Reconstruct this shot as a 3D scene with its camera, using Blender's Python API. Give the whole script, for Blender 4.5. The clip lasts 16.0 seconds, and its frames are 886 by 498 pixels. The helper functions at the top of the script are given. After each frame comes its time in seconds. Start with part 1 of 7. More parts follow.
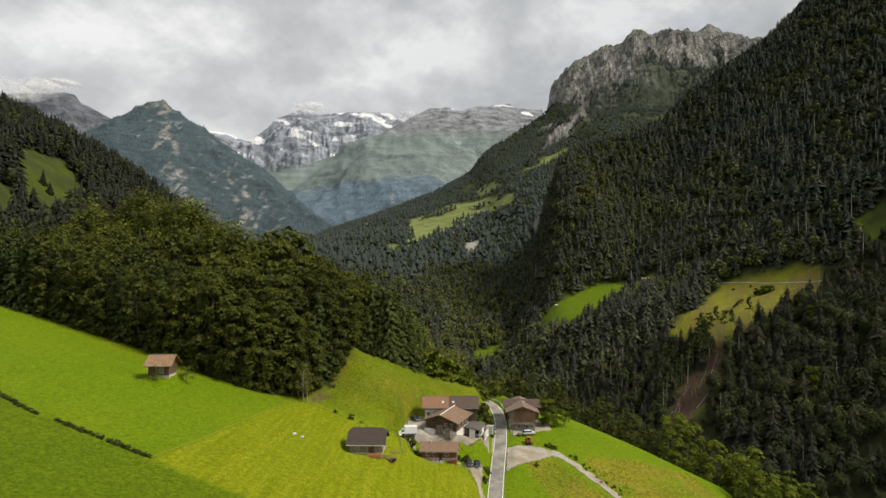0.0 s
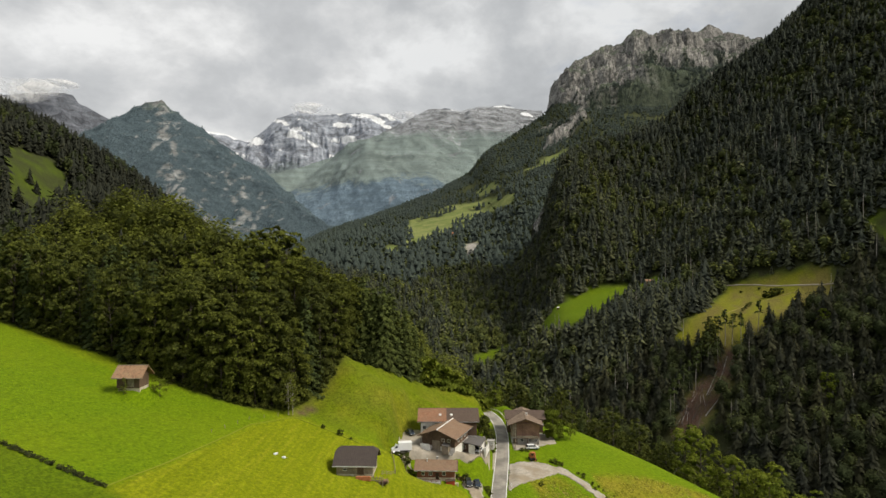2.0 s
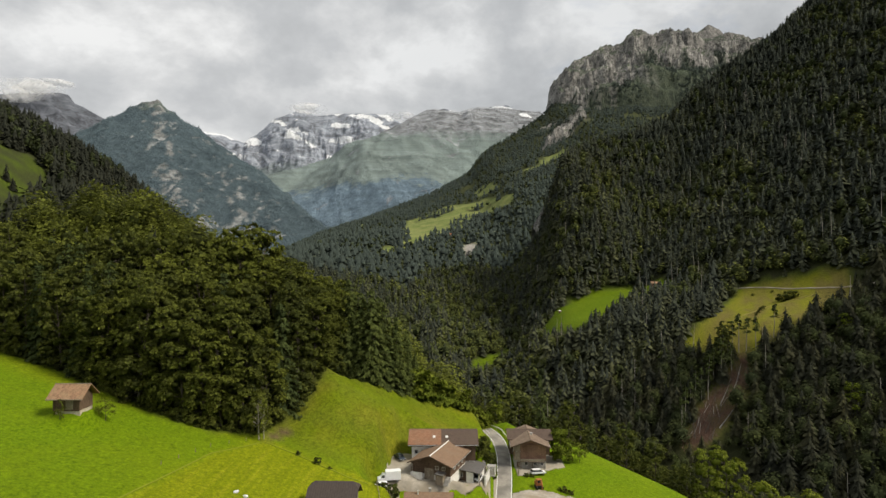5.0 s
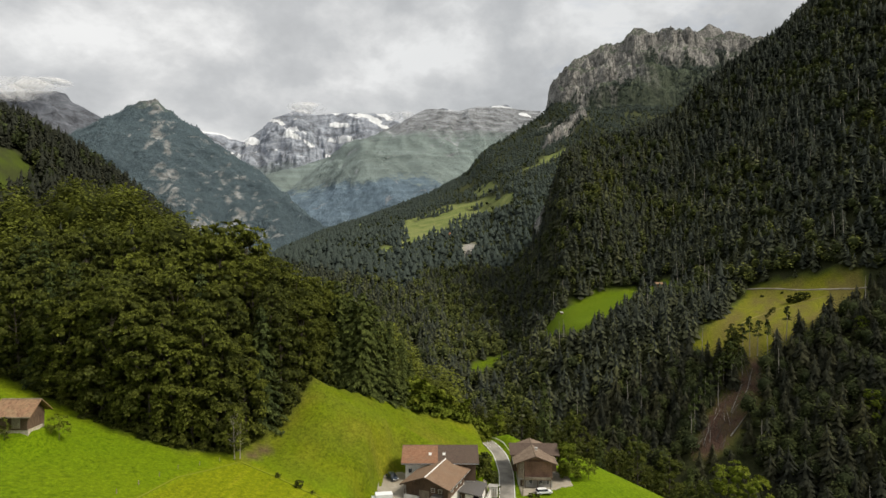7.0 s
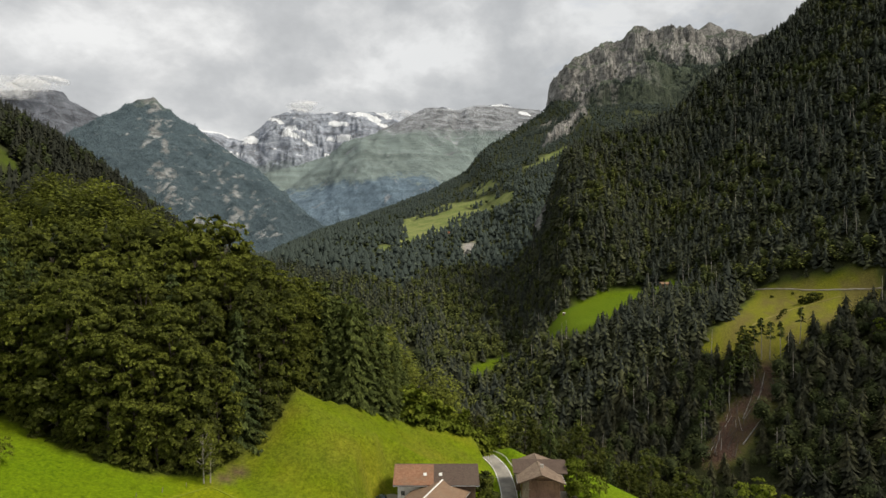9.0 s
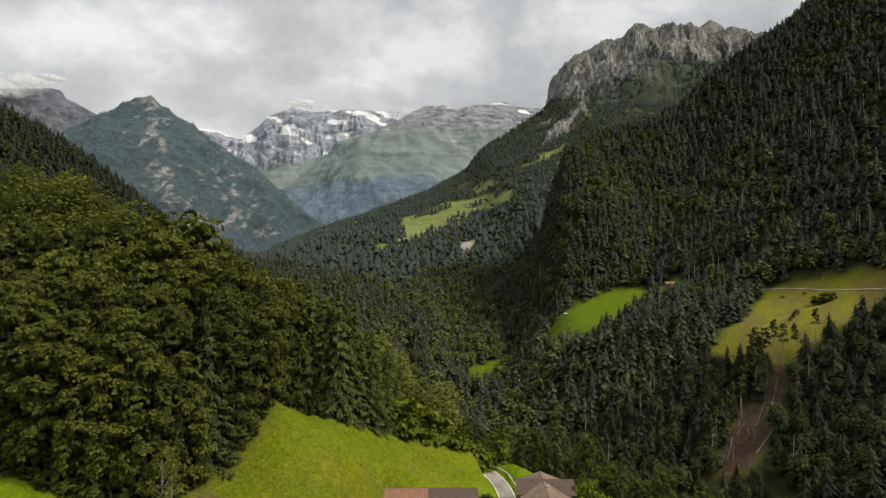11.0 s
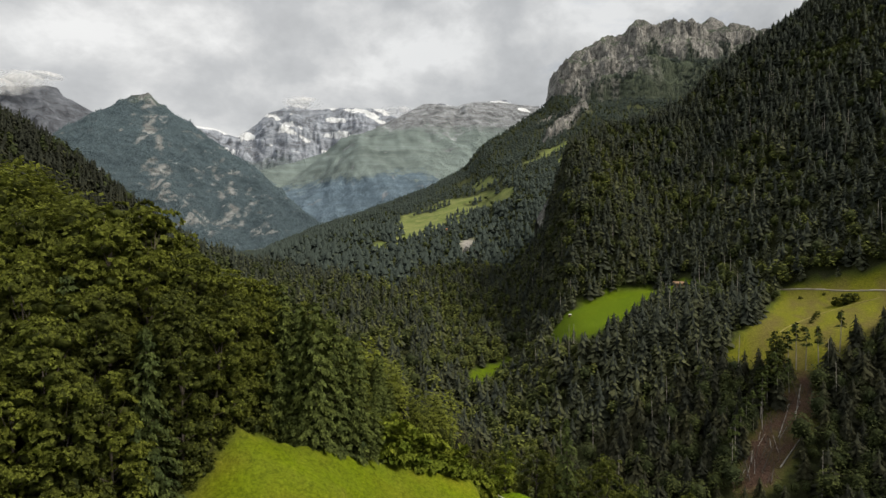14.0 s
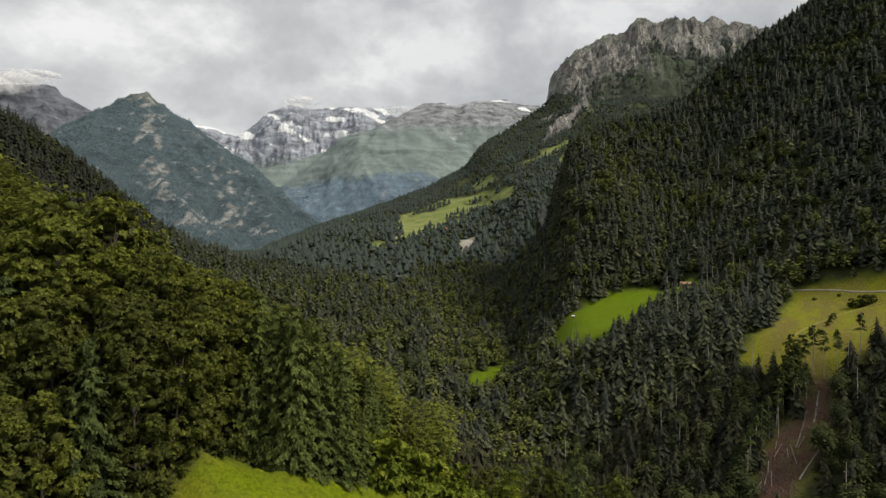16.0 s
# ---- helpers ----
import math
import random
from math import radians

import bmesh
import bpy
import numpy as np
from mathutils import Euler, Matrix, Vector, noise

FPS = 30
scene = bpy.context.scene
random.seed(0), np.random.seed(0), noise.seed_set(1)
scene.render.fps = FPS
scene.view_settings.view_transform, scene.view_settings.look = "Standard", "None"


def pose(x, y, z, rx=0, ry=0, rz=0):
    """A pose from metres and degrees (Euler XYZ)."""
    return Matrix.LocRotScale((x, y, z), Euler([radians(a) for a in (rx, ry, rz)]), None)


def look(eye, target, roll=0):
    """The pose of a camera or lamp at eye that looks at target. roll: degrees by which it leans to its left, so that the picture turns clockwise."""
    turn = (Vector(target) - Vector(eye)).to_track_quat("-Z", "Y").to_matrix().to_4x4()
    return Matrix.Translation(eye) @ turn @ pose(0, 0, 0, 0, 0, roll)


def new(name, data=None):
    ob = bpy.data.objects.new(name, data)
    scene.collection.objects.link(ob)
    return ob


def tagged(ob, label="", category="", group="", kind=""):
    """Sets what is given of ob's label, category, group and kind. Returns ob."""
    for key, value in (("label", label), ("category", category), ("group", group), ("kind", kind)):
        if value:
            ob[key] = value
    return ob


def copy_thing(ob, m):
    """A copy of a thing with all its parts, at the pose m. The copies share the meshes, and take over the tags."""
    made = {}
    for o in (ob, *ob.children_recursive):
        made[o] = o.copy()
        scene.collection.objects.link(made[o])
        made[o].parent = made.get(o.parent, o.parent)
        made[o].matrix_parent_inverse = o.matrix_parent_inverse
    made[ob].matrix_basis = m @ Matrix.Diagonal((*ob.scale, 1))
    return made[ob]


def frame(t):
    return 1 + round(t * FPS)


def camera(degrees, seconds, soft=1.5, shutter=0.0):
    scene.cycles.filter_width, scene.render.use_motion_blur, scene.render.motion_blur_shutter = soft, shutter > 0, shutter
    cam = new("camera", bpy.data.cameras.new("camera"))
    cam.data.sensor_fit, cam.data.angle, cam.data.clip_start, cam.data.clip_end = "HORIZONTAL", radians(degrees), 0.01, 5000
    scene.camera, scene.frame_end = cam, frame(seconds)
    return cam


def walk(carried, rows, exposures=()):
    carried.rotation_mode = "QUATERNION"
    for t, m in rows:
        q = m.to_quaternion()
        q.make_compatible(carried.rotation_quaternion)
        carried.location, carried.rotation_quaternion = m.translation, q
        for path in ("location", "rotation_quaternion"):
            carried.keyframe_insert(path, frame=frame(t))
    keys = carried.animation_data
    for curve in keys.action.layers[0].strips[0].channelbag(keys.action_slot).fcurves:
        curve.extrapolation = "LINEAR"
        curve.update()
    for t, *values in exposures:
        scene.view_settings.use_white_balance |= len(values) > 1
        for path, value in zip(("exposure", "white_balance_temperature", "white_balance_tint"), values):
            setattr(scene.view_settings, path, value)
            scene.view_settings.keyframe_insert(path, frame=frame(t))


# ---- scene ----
cam = camera(74.0, 16.0)
METRES, EYE, TILT, LEAN, TURN = 120.0, 60.0, 1.18, 0.0, 0.0
ROWS = [
    (0.0, 0.0000, 0.0000, 0.0000, 0.000, 0.000, -0.000),
    (0.5, 0.0013, 0.0300, -0.0002, -0.017, 0.025, 0.000),
    (1.0, 0.0028, 0.0600, -0.0004, -0.017, 0.059, -0.000),
    (1.5, 0.0042, 0.0906, -0.0007, -0.025, 0.084, -0.010),
    (2.0, 0.0059, 0.1212, -0.0009, -0.051, 0.118, -0.010),
    (2.5, 0.0076, 0.1519, -0.0014, -0.067, 0.152, -0.020),
    (3.0, 0.0090, 0.1831, -0.0021, -0.101, 0.177, -0.030),
    (3.5, 0.0105, 0.2146, -0.0028, -0.126, 0.194, -0.050),
    (4.0, 0.0123, 0.2458, -0.0034, -0.160, 0.228, -0.060),
    (6.5, 0.0187, 0.4038, -0.0070, -0.278, 0.253, -0.120),
    (7.0, 0.0203, 0.4353, -0.0075, -0.295, 0.244, -0.130),
    (7.5, 0.0217, 0.4670, -0.0083, -0.312, 0.228, -0.120),
    (8.0, 0.0234, 0.4986, -0.0088, -0.320, 0.211, -0.120),
    (8.5, 0.0250, 0.5301, -0.0094, -0.329, 0.185, -0.130),
    (9.0, 0.0268, 0.5616, -0.0100, -0.346, 0.177, -0.130),
    (11.5, 0.0353, 0.7195, -0.0126, -0.430, 0.042, -0.120),
    (12.0, 0.0366, 0.7491, -0.0131, -0.438, 0.008, -0.120),
    (12.5, 0.0381, 0.7807, -0.0139, -0.438, -0.017, -0.130),
    (13.0, 0.0397, 0.8120, -0.0146, -0.464, -0.025, -0.130),
    (13.5, 0.0413, 0.8433, -0.0155, -0.472, -0.042, -0.130),
    (14.0, 0.0427, 0.8742, -0.0164, -0.480, -0.042, -0.140),
    (14.5, 0.0442, 0.9052, -0.0175, -0.480, -0.034, -0.150),
    (15.0, 0.0458, 0.9362, -0.0186, -0.480, -0.042, -0.160),
    (15.5, 0.0474, 0.9671, -0.0197, -0.472, -0.067, -0.170),
    (16.0, 0.0491, 0.9980, -0.0206, -0.472, -0.059, -0.170),
]
walk(cam, [(t, pose(0, 0, EYE, TILT, LEAN, TURN) @ pose(METRES * x, METRES * y, METRES * z, 90 + pitch, roll, yaw)) for t, x, y, z, yaw, pitch, roll in ROWS])

# ---------------------------------------------------------------- sky and sun
SUN_EL, SUN_AZ = 49.0, 106.0          # degrees; azimuth clockwise from straight ahead
world = bpy.data.worlds.new("overcast_sky")
scene.world = world
world.use_nodes = True
wn, wl = world.node_tree.nodes, world.node_tree.links
wn.clear()
w_out = wn.new("ShaderNodeOutputWorld")
w_bg = wn.new("ShaderNodeBackground")
w_bg.inputs["Strength"].default_value = 1.0
sky = wn.new("ShaderNodeTexSky")
sky.sky_type = "NISHITA"
sky.sun_disc = False
sky.sun_elevation, sky.sun_rotation = radians(SUN_EL), radians(SUN_AZ)
sky.air_density, sky.dust_density = 1.0, 2.0
w_sky = wn.new("ShaderNodeMix")
w_sky.data_type, w_sky.blend_type = "RGBA", "MULTIPLY"
w_sky.inputs[0].default_value = 1.0
wl.new(sky.outputs[0], w_sky.inputs[6])
w_sky.inputs[7].default_value = (0.10, 0.10, 0.10, 1)
w_tc = wn.new("ShaderNodeTexCoord")
w_map = wn.new("ShaderNodeMapping")
w_map.inputs["Scale"].default_value = (1.0, 1.0, 1.55)
w_map.inputs["Location"].default_value = (3.1, 0.35, 0.62)
wl.new(w_tc.outputs["Generated"], w_map.inputs[0])


def w_noise(scale, detail, rough, dist=0.0):
    n = wn.new("ShaderNodeTexNoise")
    n.inputs["Scale"].default_value, n.inputs["Detail"].default_value = scale, detail
    n.inputs["Roughness"].default_value, n.inputs["Distortion"].default_value = rough, dist
    wl.new(w_map.outputs[0], n.inputs["Vector"])
    return n.outputs["Fac"]


def w_ramp(fac, stops):
    r = wn.new("ShaderNodeValToRGB")
    while len(r.color_ramp.elements) < len(stops):
        r.color_ramp.elements.new(0.5)
    for e, (p, c) in zip(r.color_ramp.elements, stops):
        e.position, e.color = p, (*c, 1)
    wl.new(fac, r.inputs[0])
    return r.outputs[0]


billow = w_ramp(w_noise(5.2, 12, 0.57, 0.1), [(0.30, (0.480, 0.492, 0.505)), (0.44, (0.585, 0.597, 0.608)), (0.53, (0.705, 0.712, 0.715)), (0.62, (0.87, 0.875, 0.872))])
wide = w_ramp(w_noise(1.3, 4, 0.5, 0.2), [(0.3, (0.86, 0.87, 0.88)), (0.7, (1.12, 1.11, 1.10))])
w_mul = wn.new("ShaderNodeMix")
w_mul.data_type, w_mul.blend_type = "RGBA", "MULTIPLY"
w_mul.inputs[0].default_value = 1.0
wl.new(billow, w_mul.inputs[6])
wl.new(wide, w_mul.inputs[7])
gap = w_ramp(w_noise(2.1, 7, 0.6, 0.3), [(0.28, (0.6, 0.6, 0.6)), (0.38, (1, 1, 1))])
w_mix = wn.new("ShaderNodeMix")
w_mix.data_type = "RGBA"
wl.new(gap, w_mix.inputs[0])
wl.new(w_sky.outputs[2], w_mix.inputs[6])
wl.new(w_mul.outputs[2], w_mix.inputs[7])
wl.new(w_mix.outputs[2], w_bg.inputs["Color"])
wl.new(w_bg.outputs[0], w_out.inputs[0])

sun = new("sun", bpy.data.lights.new("sun", "SUN"))
sun.data.energy, sun.data.angle, sun.data.color = 4.3, radians(20), (1.0, 0.92, 0.78)
_az, _el = radians(SUN_AZ), radians(SUN_EL)
sun.matrix_world = look((0, 0, 0), (-math.sin(_az) * math.cos(_el), -math.cos(_az) * math.cos(_el), -math.sin(_el)))

# ---------------------------------------------------------------- materials


def mat(name, rough=0.9, metal=0.0):
    m = bpy.data.materials.new(name)
    m.use_nodes = True
    b = m.node_tree.nodes["Principled BSDF"]
    b.inputs["Roughness"].default_value, b.inputs["Metallic"].default_value = rough, metal
    b.inputs["Specular IOR Level"].default_value = 0.25
    return m, m.node_tree.nodes, m.node_tree.links, b


def n_noise(nodes, links, scale, detail=4, rough=0.55, coord=None, dist=0.0):
    n = nodes.new("ShaderNodeTexNoise")
    n.inputs["Scale"].default_value, n.inputs["Detail"].default_value = scale, detail
    n.inputs["Roughness"].default_value, n.inputs["Distortion"].default_value = rough, dist
    if coord is not None:
        links.new(coord, n.inputs["Vector"])
    return n.outputs["Fac"]


def n_ramp(nodes, links, fac, stops):
    r = nodes.new("ShaderNodeValToRGB")
    while len(r.color_ramp.elements) < len(stops):
        r.color_ramp.elements.new(0.5)
    for e, (p, c) in zip(r.color_ramp.elements, stops):
        e.position = p
        e.color = (*c, 1) if isinstance(c, tuple) else (c, c, c, 1)
    links.new(fac, r.inputs[0])
    return r.outputs[0]


def n_mix(nodes, links, fac, a, b, mode="MIX"):
    m = nodes.new("ShaderNodeMix")
    m.data_type, m.blend_type = "RGBA", mode
    for sock, v in ((m.inputs[0], fac), (m.inputs[6], a), (m.inputs[7], b)):
        if isinstance(v, (int, float)):
            sock.default_value = v
        elif isinstance(v, tuple):
            sock.default_value = (*v, 1)
        else:
            links.new(v, sock)
    return m.outputs[2]


def n_bump(nodes, links, b, height, strength, distance):
    k = nodes.new("ShaderNodeBump")
    k.inputs["Strength"].default_value, k.inputs["Distance"].default_value = strength, distance
    links.new(height, k.inputs["Height"])
    links.new(k.outputs[0], b.inputs["Normal"])


def coords(nodes, scale=(1, 1, 1), links=None, kind="Object"):
    tc = nodes.new("ShaderNodeTexCoord")
    if scale == (1, 1, 1):
        return tc.outputs[kind]
    mp = nodes.new("ShaderNodeMapping")
    mp.inputs["Scale"].default_value = scale
    links.new(tc.outputs[kind], mp.inputs[0])
    return mp.outputs[0]


def surface(name, c1, c2, scale=1.0, rough=0.85, metal=0.0, bump=0.3, dist=0.02, stretch=(1, 1, 1), stain=None, vary=0.0):
    """A two-scale mottled surface: c1 to c2 by fine grain, stain over wide patches, vary by object."""
    m, nodes, links, b = mat(name, rough, metal)
    co = coords(nodes, stretch, links)
    fine = n_noise(nodes, links, scale, 6, 0.62, co)
    col = n_ramp(nodes, links, fine, [(0.3, c1), (0.7, c2)])
    if stain:
        wide_ = n_noise(nodes, links, scale * 0.13, 3, 0.6, co)
        f = n_ramp(nodes, links, wide_, [(0.42, 0.0), (0.62, 1.0)])
        col = n_mix(nodes, links, f, col, stain)
    if vary:
        oi = nodes.new("ShaderNodeObjectInfo")
        f = n_ramp(nodes, links, oi.outputs["Random"], [(0.0, 1 - vary), (1.0, 1 + vary)])
        col = n_mix(nodes, links, 1.0, col, f, "MULTIPLY")
    links.new(col, b.inputs["Base Color"])
    if bump:
        n_bump(nodes, links, b, fine, bump, dist)
    return m


def leaves(name, dark, light, rough=0.75, glow=0.12, spread=0.30, autumn=0.0):
    """Foliage: a tint for each tree (attribute), spread over its sprays, a little light through the blades."""
    m, nodes, links, b = mat(name, rough)
    at = nodes.new("ShaderNodeAttribute")
    at.attribute_name = "tint"
    geo = nodes.new("ShaderNodeNewGeometry")
    spray = n_ramp(nodes, links, geo.outputs["Random Per Island"], [(0.0, 1 - spread), (1.0, 1 + spread)])
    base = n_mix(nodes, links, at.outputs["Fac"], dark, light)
    grain = n_ramp(nodes, links, n_noise(nodes, links, 2.2, 5, 0.78, geo.outputs["Position"]), [(0.34, 0.36), (0.5, 0.98), (0.66, 1.75)])
    col = n_mix(nodes, links, 1.0, n_mix(nodes, links, 1.0, base, spray, "MULTIPLY"), grain, "MULTIPLY")
    if autumn:
        oi = nodes.new("ShaderNodeObjectInfo")
        f = n_ramp(nodes, links, oi.outputs["Random"], [(0.35, 0.0), (1.0, autumn)])
        col = n_mix(nodes, links, f, col, n_mix(nodes, links, 1.0, (0.150, 0.128, 0.018), spray, "MULTIPLY"))
    links.new(col, b.inputs["Base Color"])
    b.inputs["Specular IOR Level"].default_value = 0.03
    out = nodes["Material Output"]
    tr = nodes.new("ShaderNodeBsdfTranslucent")
    links.new(col, tr.inputs[0])
    mx = nodes.new("ShaderNodeMixShader")
    mx.inputs[0].default_value = glow
    links.new(b.outputs[0], mx.inputs[1])
    links.new(tr.outputs[0], mx.inputs[2])
    links.new(mx.outputs[0], out.inputs[0])
    return m


def ground_material():
    """Turf, hay, bare earth, wood floor and rock, chosen by the cover attributes of the sheet."""
    m, nodes, links, b = mat("ground", 0.95)
    b.inputs["Specular IOR Level"].default_value = 0.1
    geo = nodes.new("ShaderNodeNewGeometry")
    pos = geo.outputs["Position"]

    def cover(name):
        a = nodes.new("ShaderNodeAttribute")
        a.attribute_name = name
        return a.outputs["Fac"]
    tuft = n_noise(nodes, links, 1.5, 10, 0.80, pos)
    patch = n_noise(nodes, links, 0.035, 5, 0.6, pos, 0.6)
    mp = nodes.new("ShaderNodeMapping")
    mp.inputs["Rotation"].default_value = (0, 0, radians(-24))
    mp.inputs["Scale"].default_value = (0.75, 0.05, 0.2)
    links.new(pos, mp.inputs[0])
    swath = n_noise(nodes, links, 1.0, 4, 0.6, mp.outputs[0])
    lush = n_ramp(nodes, links, tuft, [(0.30, (0.058, 0.108, 0.001)), (0.50, (0.102, 0.166, 0.002)), (0.72, (0.162, 0.230, 0.004))])
    lush = n_mix(nodes, links, n_ramp(nodes, links, patch, [(0.40, 0.0), (0.68, 0.5)]), lush, (0.150, 0.192, 0.004))
    lush = n_mix(nodes, links, cover("rank"), lush, n_ramp(nodes, links, tuft, [(0.32, (0.034, 0.062, 0.001)), (0.55, (0.074, 0.110, 0.002)), (0.72, (0.122, 0.148, 0.004))]))
    hay = n_ramp(nodes, links, swath, [(0.30, (0.150, 0.182, 0.002)), (0.52, (0.192, 0.222, 0.004)), (0.74, (0.246, 0.258, 0.010))])
    hay = n_mix(nodes, links, n_ramp(nodes, links, tuft, [(0.3, 0.65), (0.62, 0.0)]), hay, (0.075, 0.102, 0.003))
    dry = n_ramp(nodes, links, tuft, [(0.30, (0.105, 0.114, 0.005)), (0.52, (0.190, 0.175, 0.013)), (0.72, (0.275, 0.228, 0.040))])
    col = n_mix(nodes, links, cover("mown"), lush, hay)
    col = n_mix(nodes, links, cover("dry"), col, dry)
    # muted colour for all far grass, haze painted into the turf
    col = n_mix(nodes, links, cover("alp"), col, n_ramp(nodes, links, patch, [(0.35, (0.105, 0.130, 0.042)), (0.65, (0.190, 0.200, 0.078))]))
    litter = n_ramp(nodes, links, tuft, [(0.3, (0.018, 0.022, 0.009)), (0.7, (0.046, 0.050, 0.020))])
    col = n_mix(nodes, links, cover("wood"), col, litter)
    earth = n_ramp(nodes, links, tuft, [(0.3, (0.070, 0.040, 0.029)), (0.7, (0.140, 0.086, 0.062))])
    col = n_mix(nodes, links, cover("earth"), col, earth)
    mr = nodes.new("ShaderNodeMapping")
    mr.inputs["Scale"].default_value = (0.03, 0.03, 0.012)
    links.new(pos, mr.inputs[0])
    strata = n_noise(nodes, links, 1.0, 9, 0.72, mr.outputs[0], 0.4)
    stone = n_ramp(nodes, links, strata, [(0.34, (0.10, 0.098, 0.095)), (0.50, (0.24, 0.225, 0.205)), (0.68, (0.42, 0.40, 0.37))])
    col = n_mix(nodes, links, cover("rock"), col, stone)
    mott = n_ramp(nodes, links, n_noise(nodes, links, 0.75, 8, 0.80, pos), [(0.34, 0.72), (0.5, 1.0), (0.66, 1.28)])
    col = n_mix(nodes, links, 1.0, col, mott, "MULTIPLY")
    links.new(col, b.inputs["Base Color"])
    n_bump(nodes, links, b, tuft, 0.8, 0.4)
    return m


M_GROUND = ground_material()
M_SPRUCE = leaves("spruce_needles", (0.028, 0.031, 0.023), (0.072, 0.070, 0.032), 0.8, 0.18, 0.26)
M_BROAD = leaves("broad_leaves", (0.036, 0.045, 0.017), (0.152, 0.170, 0.028), 0.7, 0.36, 0.30, 0.03)
M_LIGHT_LEAF = leaves("light_green_leaves", (0.070, 0.096, 0.012), (0.200, 0.225, 0.028), 0.7, 0.2, 0.25)
# paler and bluer than M_SPRUCE, haze worked into the base colour
M_SPRUCE_MID = leaves("hazed_flank_spruce_needles", (0.040, 0.047, 0.038), (0.100, 0.106, 0.052), 0.85, 0.22, 0.2)
M_BROAD_FAR = leaves("mixed_wood_leaves", (0.033, 0.042, 0.019), (0.112, 0.124, 0.030), 0.75, 0.12, 0.3)
M_BARK = surface("bark", (0.05, 0.04, 0.03), (0.14, 0.12, 0.10), 6.0, 0.95, stretch=(1, 1, 0.25))
M_PALE_BARK = surface("pale_bark", (0.20, 0.18, 0.16), (0.42, 0.39, 0.35), 4.0, 0.9, stretch=(1, 1, 0.3))

# ---------------------------------------------------------------- the lie of the land


def lattice(i, j, seed):
    h = np.sin(i * 127.1 + j * 311.7 + seed * 74.7) * 43758.5453
    return h - np.floor(h)


def vnoise(x, y, seed=0):
    xi, yi = np.floor(x), np.floor(y)
    fx, fy = x - xi, y - yi
    fx, fy = fx * fx * (3 - 2 * fx), fy * fy * (3 - 2 * fy)
    a, b = lattice(xi, yi, seed), lattice(xi + 1, yi, seed)
    c, d = lattice(xi, yi + 1, seed), lattice(xi + 1, yi + 1, seed)
    return (a + (b - a) * fx) * (1 - fy) + (c + (d - c) * fx) * fy


def fractal(x, y, seed=0, octaves=5, gain=0.5):
    """Noise about zero, -1 to 1."""
    s, amp, tot = 0.0, 1.0, 0.0
    for k in range(octaves):
        s = s + amp * (2 * vnoise(x * 2 ** k + 13.7 * k, y * 2 ** k - 7.3 * k, seed + k) - 1)
        tot += amp
        amp *= gain
    return s / tot


def ridged(x, y, seed=0, octaves=5, gain=0.55):
    """Sharp crests, 0 to 1."""
    s, amp, tot = 0.0, 1.0, 0.0
    for k in range(octaves):
        s = s + amp * (1 - np.abs(2 * vnoise(x * 2 ** k + 5.1 * k, y * 2 ** k + 9.7 * k, seed + k) - 1))
        tot += amp
        amp *= gain
    return s / tot


def smax(a, b, k):
    return np.logaddexp(a / k, b / k) * k


def smin(a, b, k):
    return -smax(-a, -b, k)


def step(a, b, v):
    t = np.clip((v - a) / (b - a), 0, 1)
    return t * t * (3 - 2 * t)


def along(x, y, pts):
    """Distance to a line of points (x, y, z), and the line's height at the nearest place."""
    best, height = None, None
    for (x0, y0, z0), (x1, y1, z1) in zip(pts, pts[1:]):
        dx, dy = x1 - x0, y1 - y0
        t = np.clip(((x - x0) * dx + (y - y0) * dy) / (dx * dx + dy * dy), 0, 1)
        d = np.hypot(x - x0 - t * dx, y - y0 - t * dy)
        z = z0 + t * (z1 - z0)
        if best is None:
            best, height = d, z
        else:
            near = d < best
            best, height = np.where(near, d, best), np.where(near, z, height)
    return best, height


def crest(x, y, pts, slope):
    """The ground round a ridge that falls off to both sides."""
    top = None
    for a, b in zip(pts, pts[1:]):
        d, z = along(x, y, [a, b])
        top = z - slope * d if top is None else np.maximum(top, z - slope * d)
    return top


def inside(x, y, poly):
    """Whether points lie in a polygon of (x, y)."""
    hit = np.zeros(np.shape(x), bool)
    for (x0, y0), (x1, y1) in zip(poly, poly[1:] + poly[:1]):
        if y0 != y1:
            hit ^= ((y0 > y) != (y1 > y)) & (x < (x1 - x0) * (y - y0) / (y1 - y0) + x0)
    return hit


SPUR = [(24, 250, 3.5), (-8, 242, 15), (-30, 216, 27), (-60, 236, 41), (-110, 275, 62), (-200, 360, 88), (-300, 480, 112)]
STREAM = [(160, 60, -85), (130, 200, -72), (100, 330, -62), (55, 480, -57), (20, 640, -52), (-20, 760, -50), (-160, 1050, -30), (-300, 1300, -10), (-560, 2300, 70), (-640, 3400, 140)]


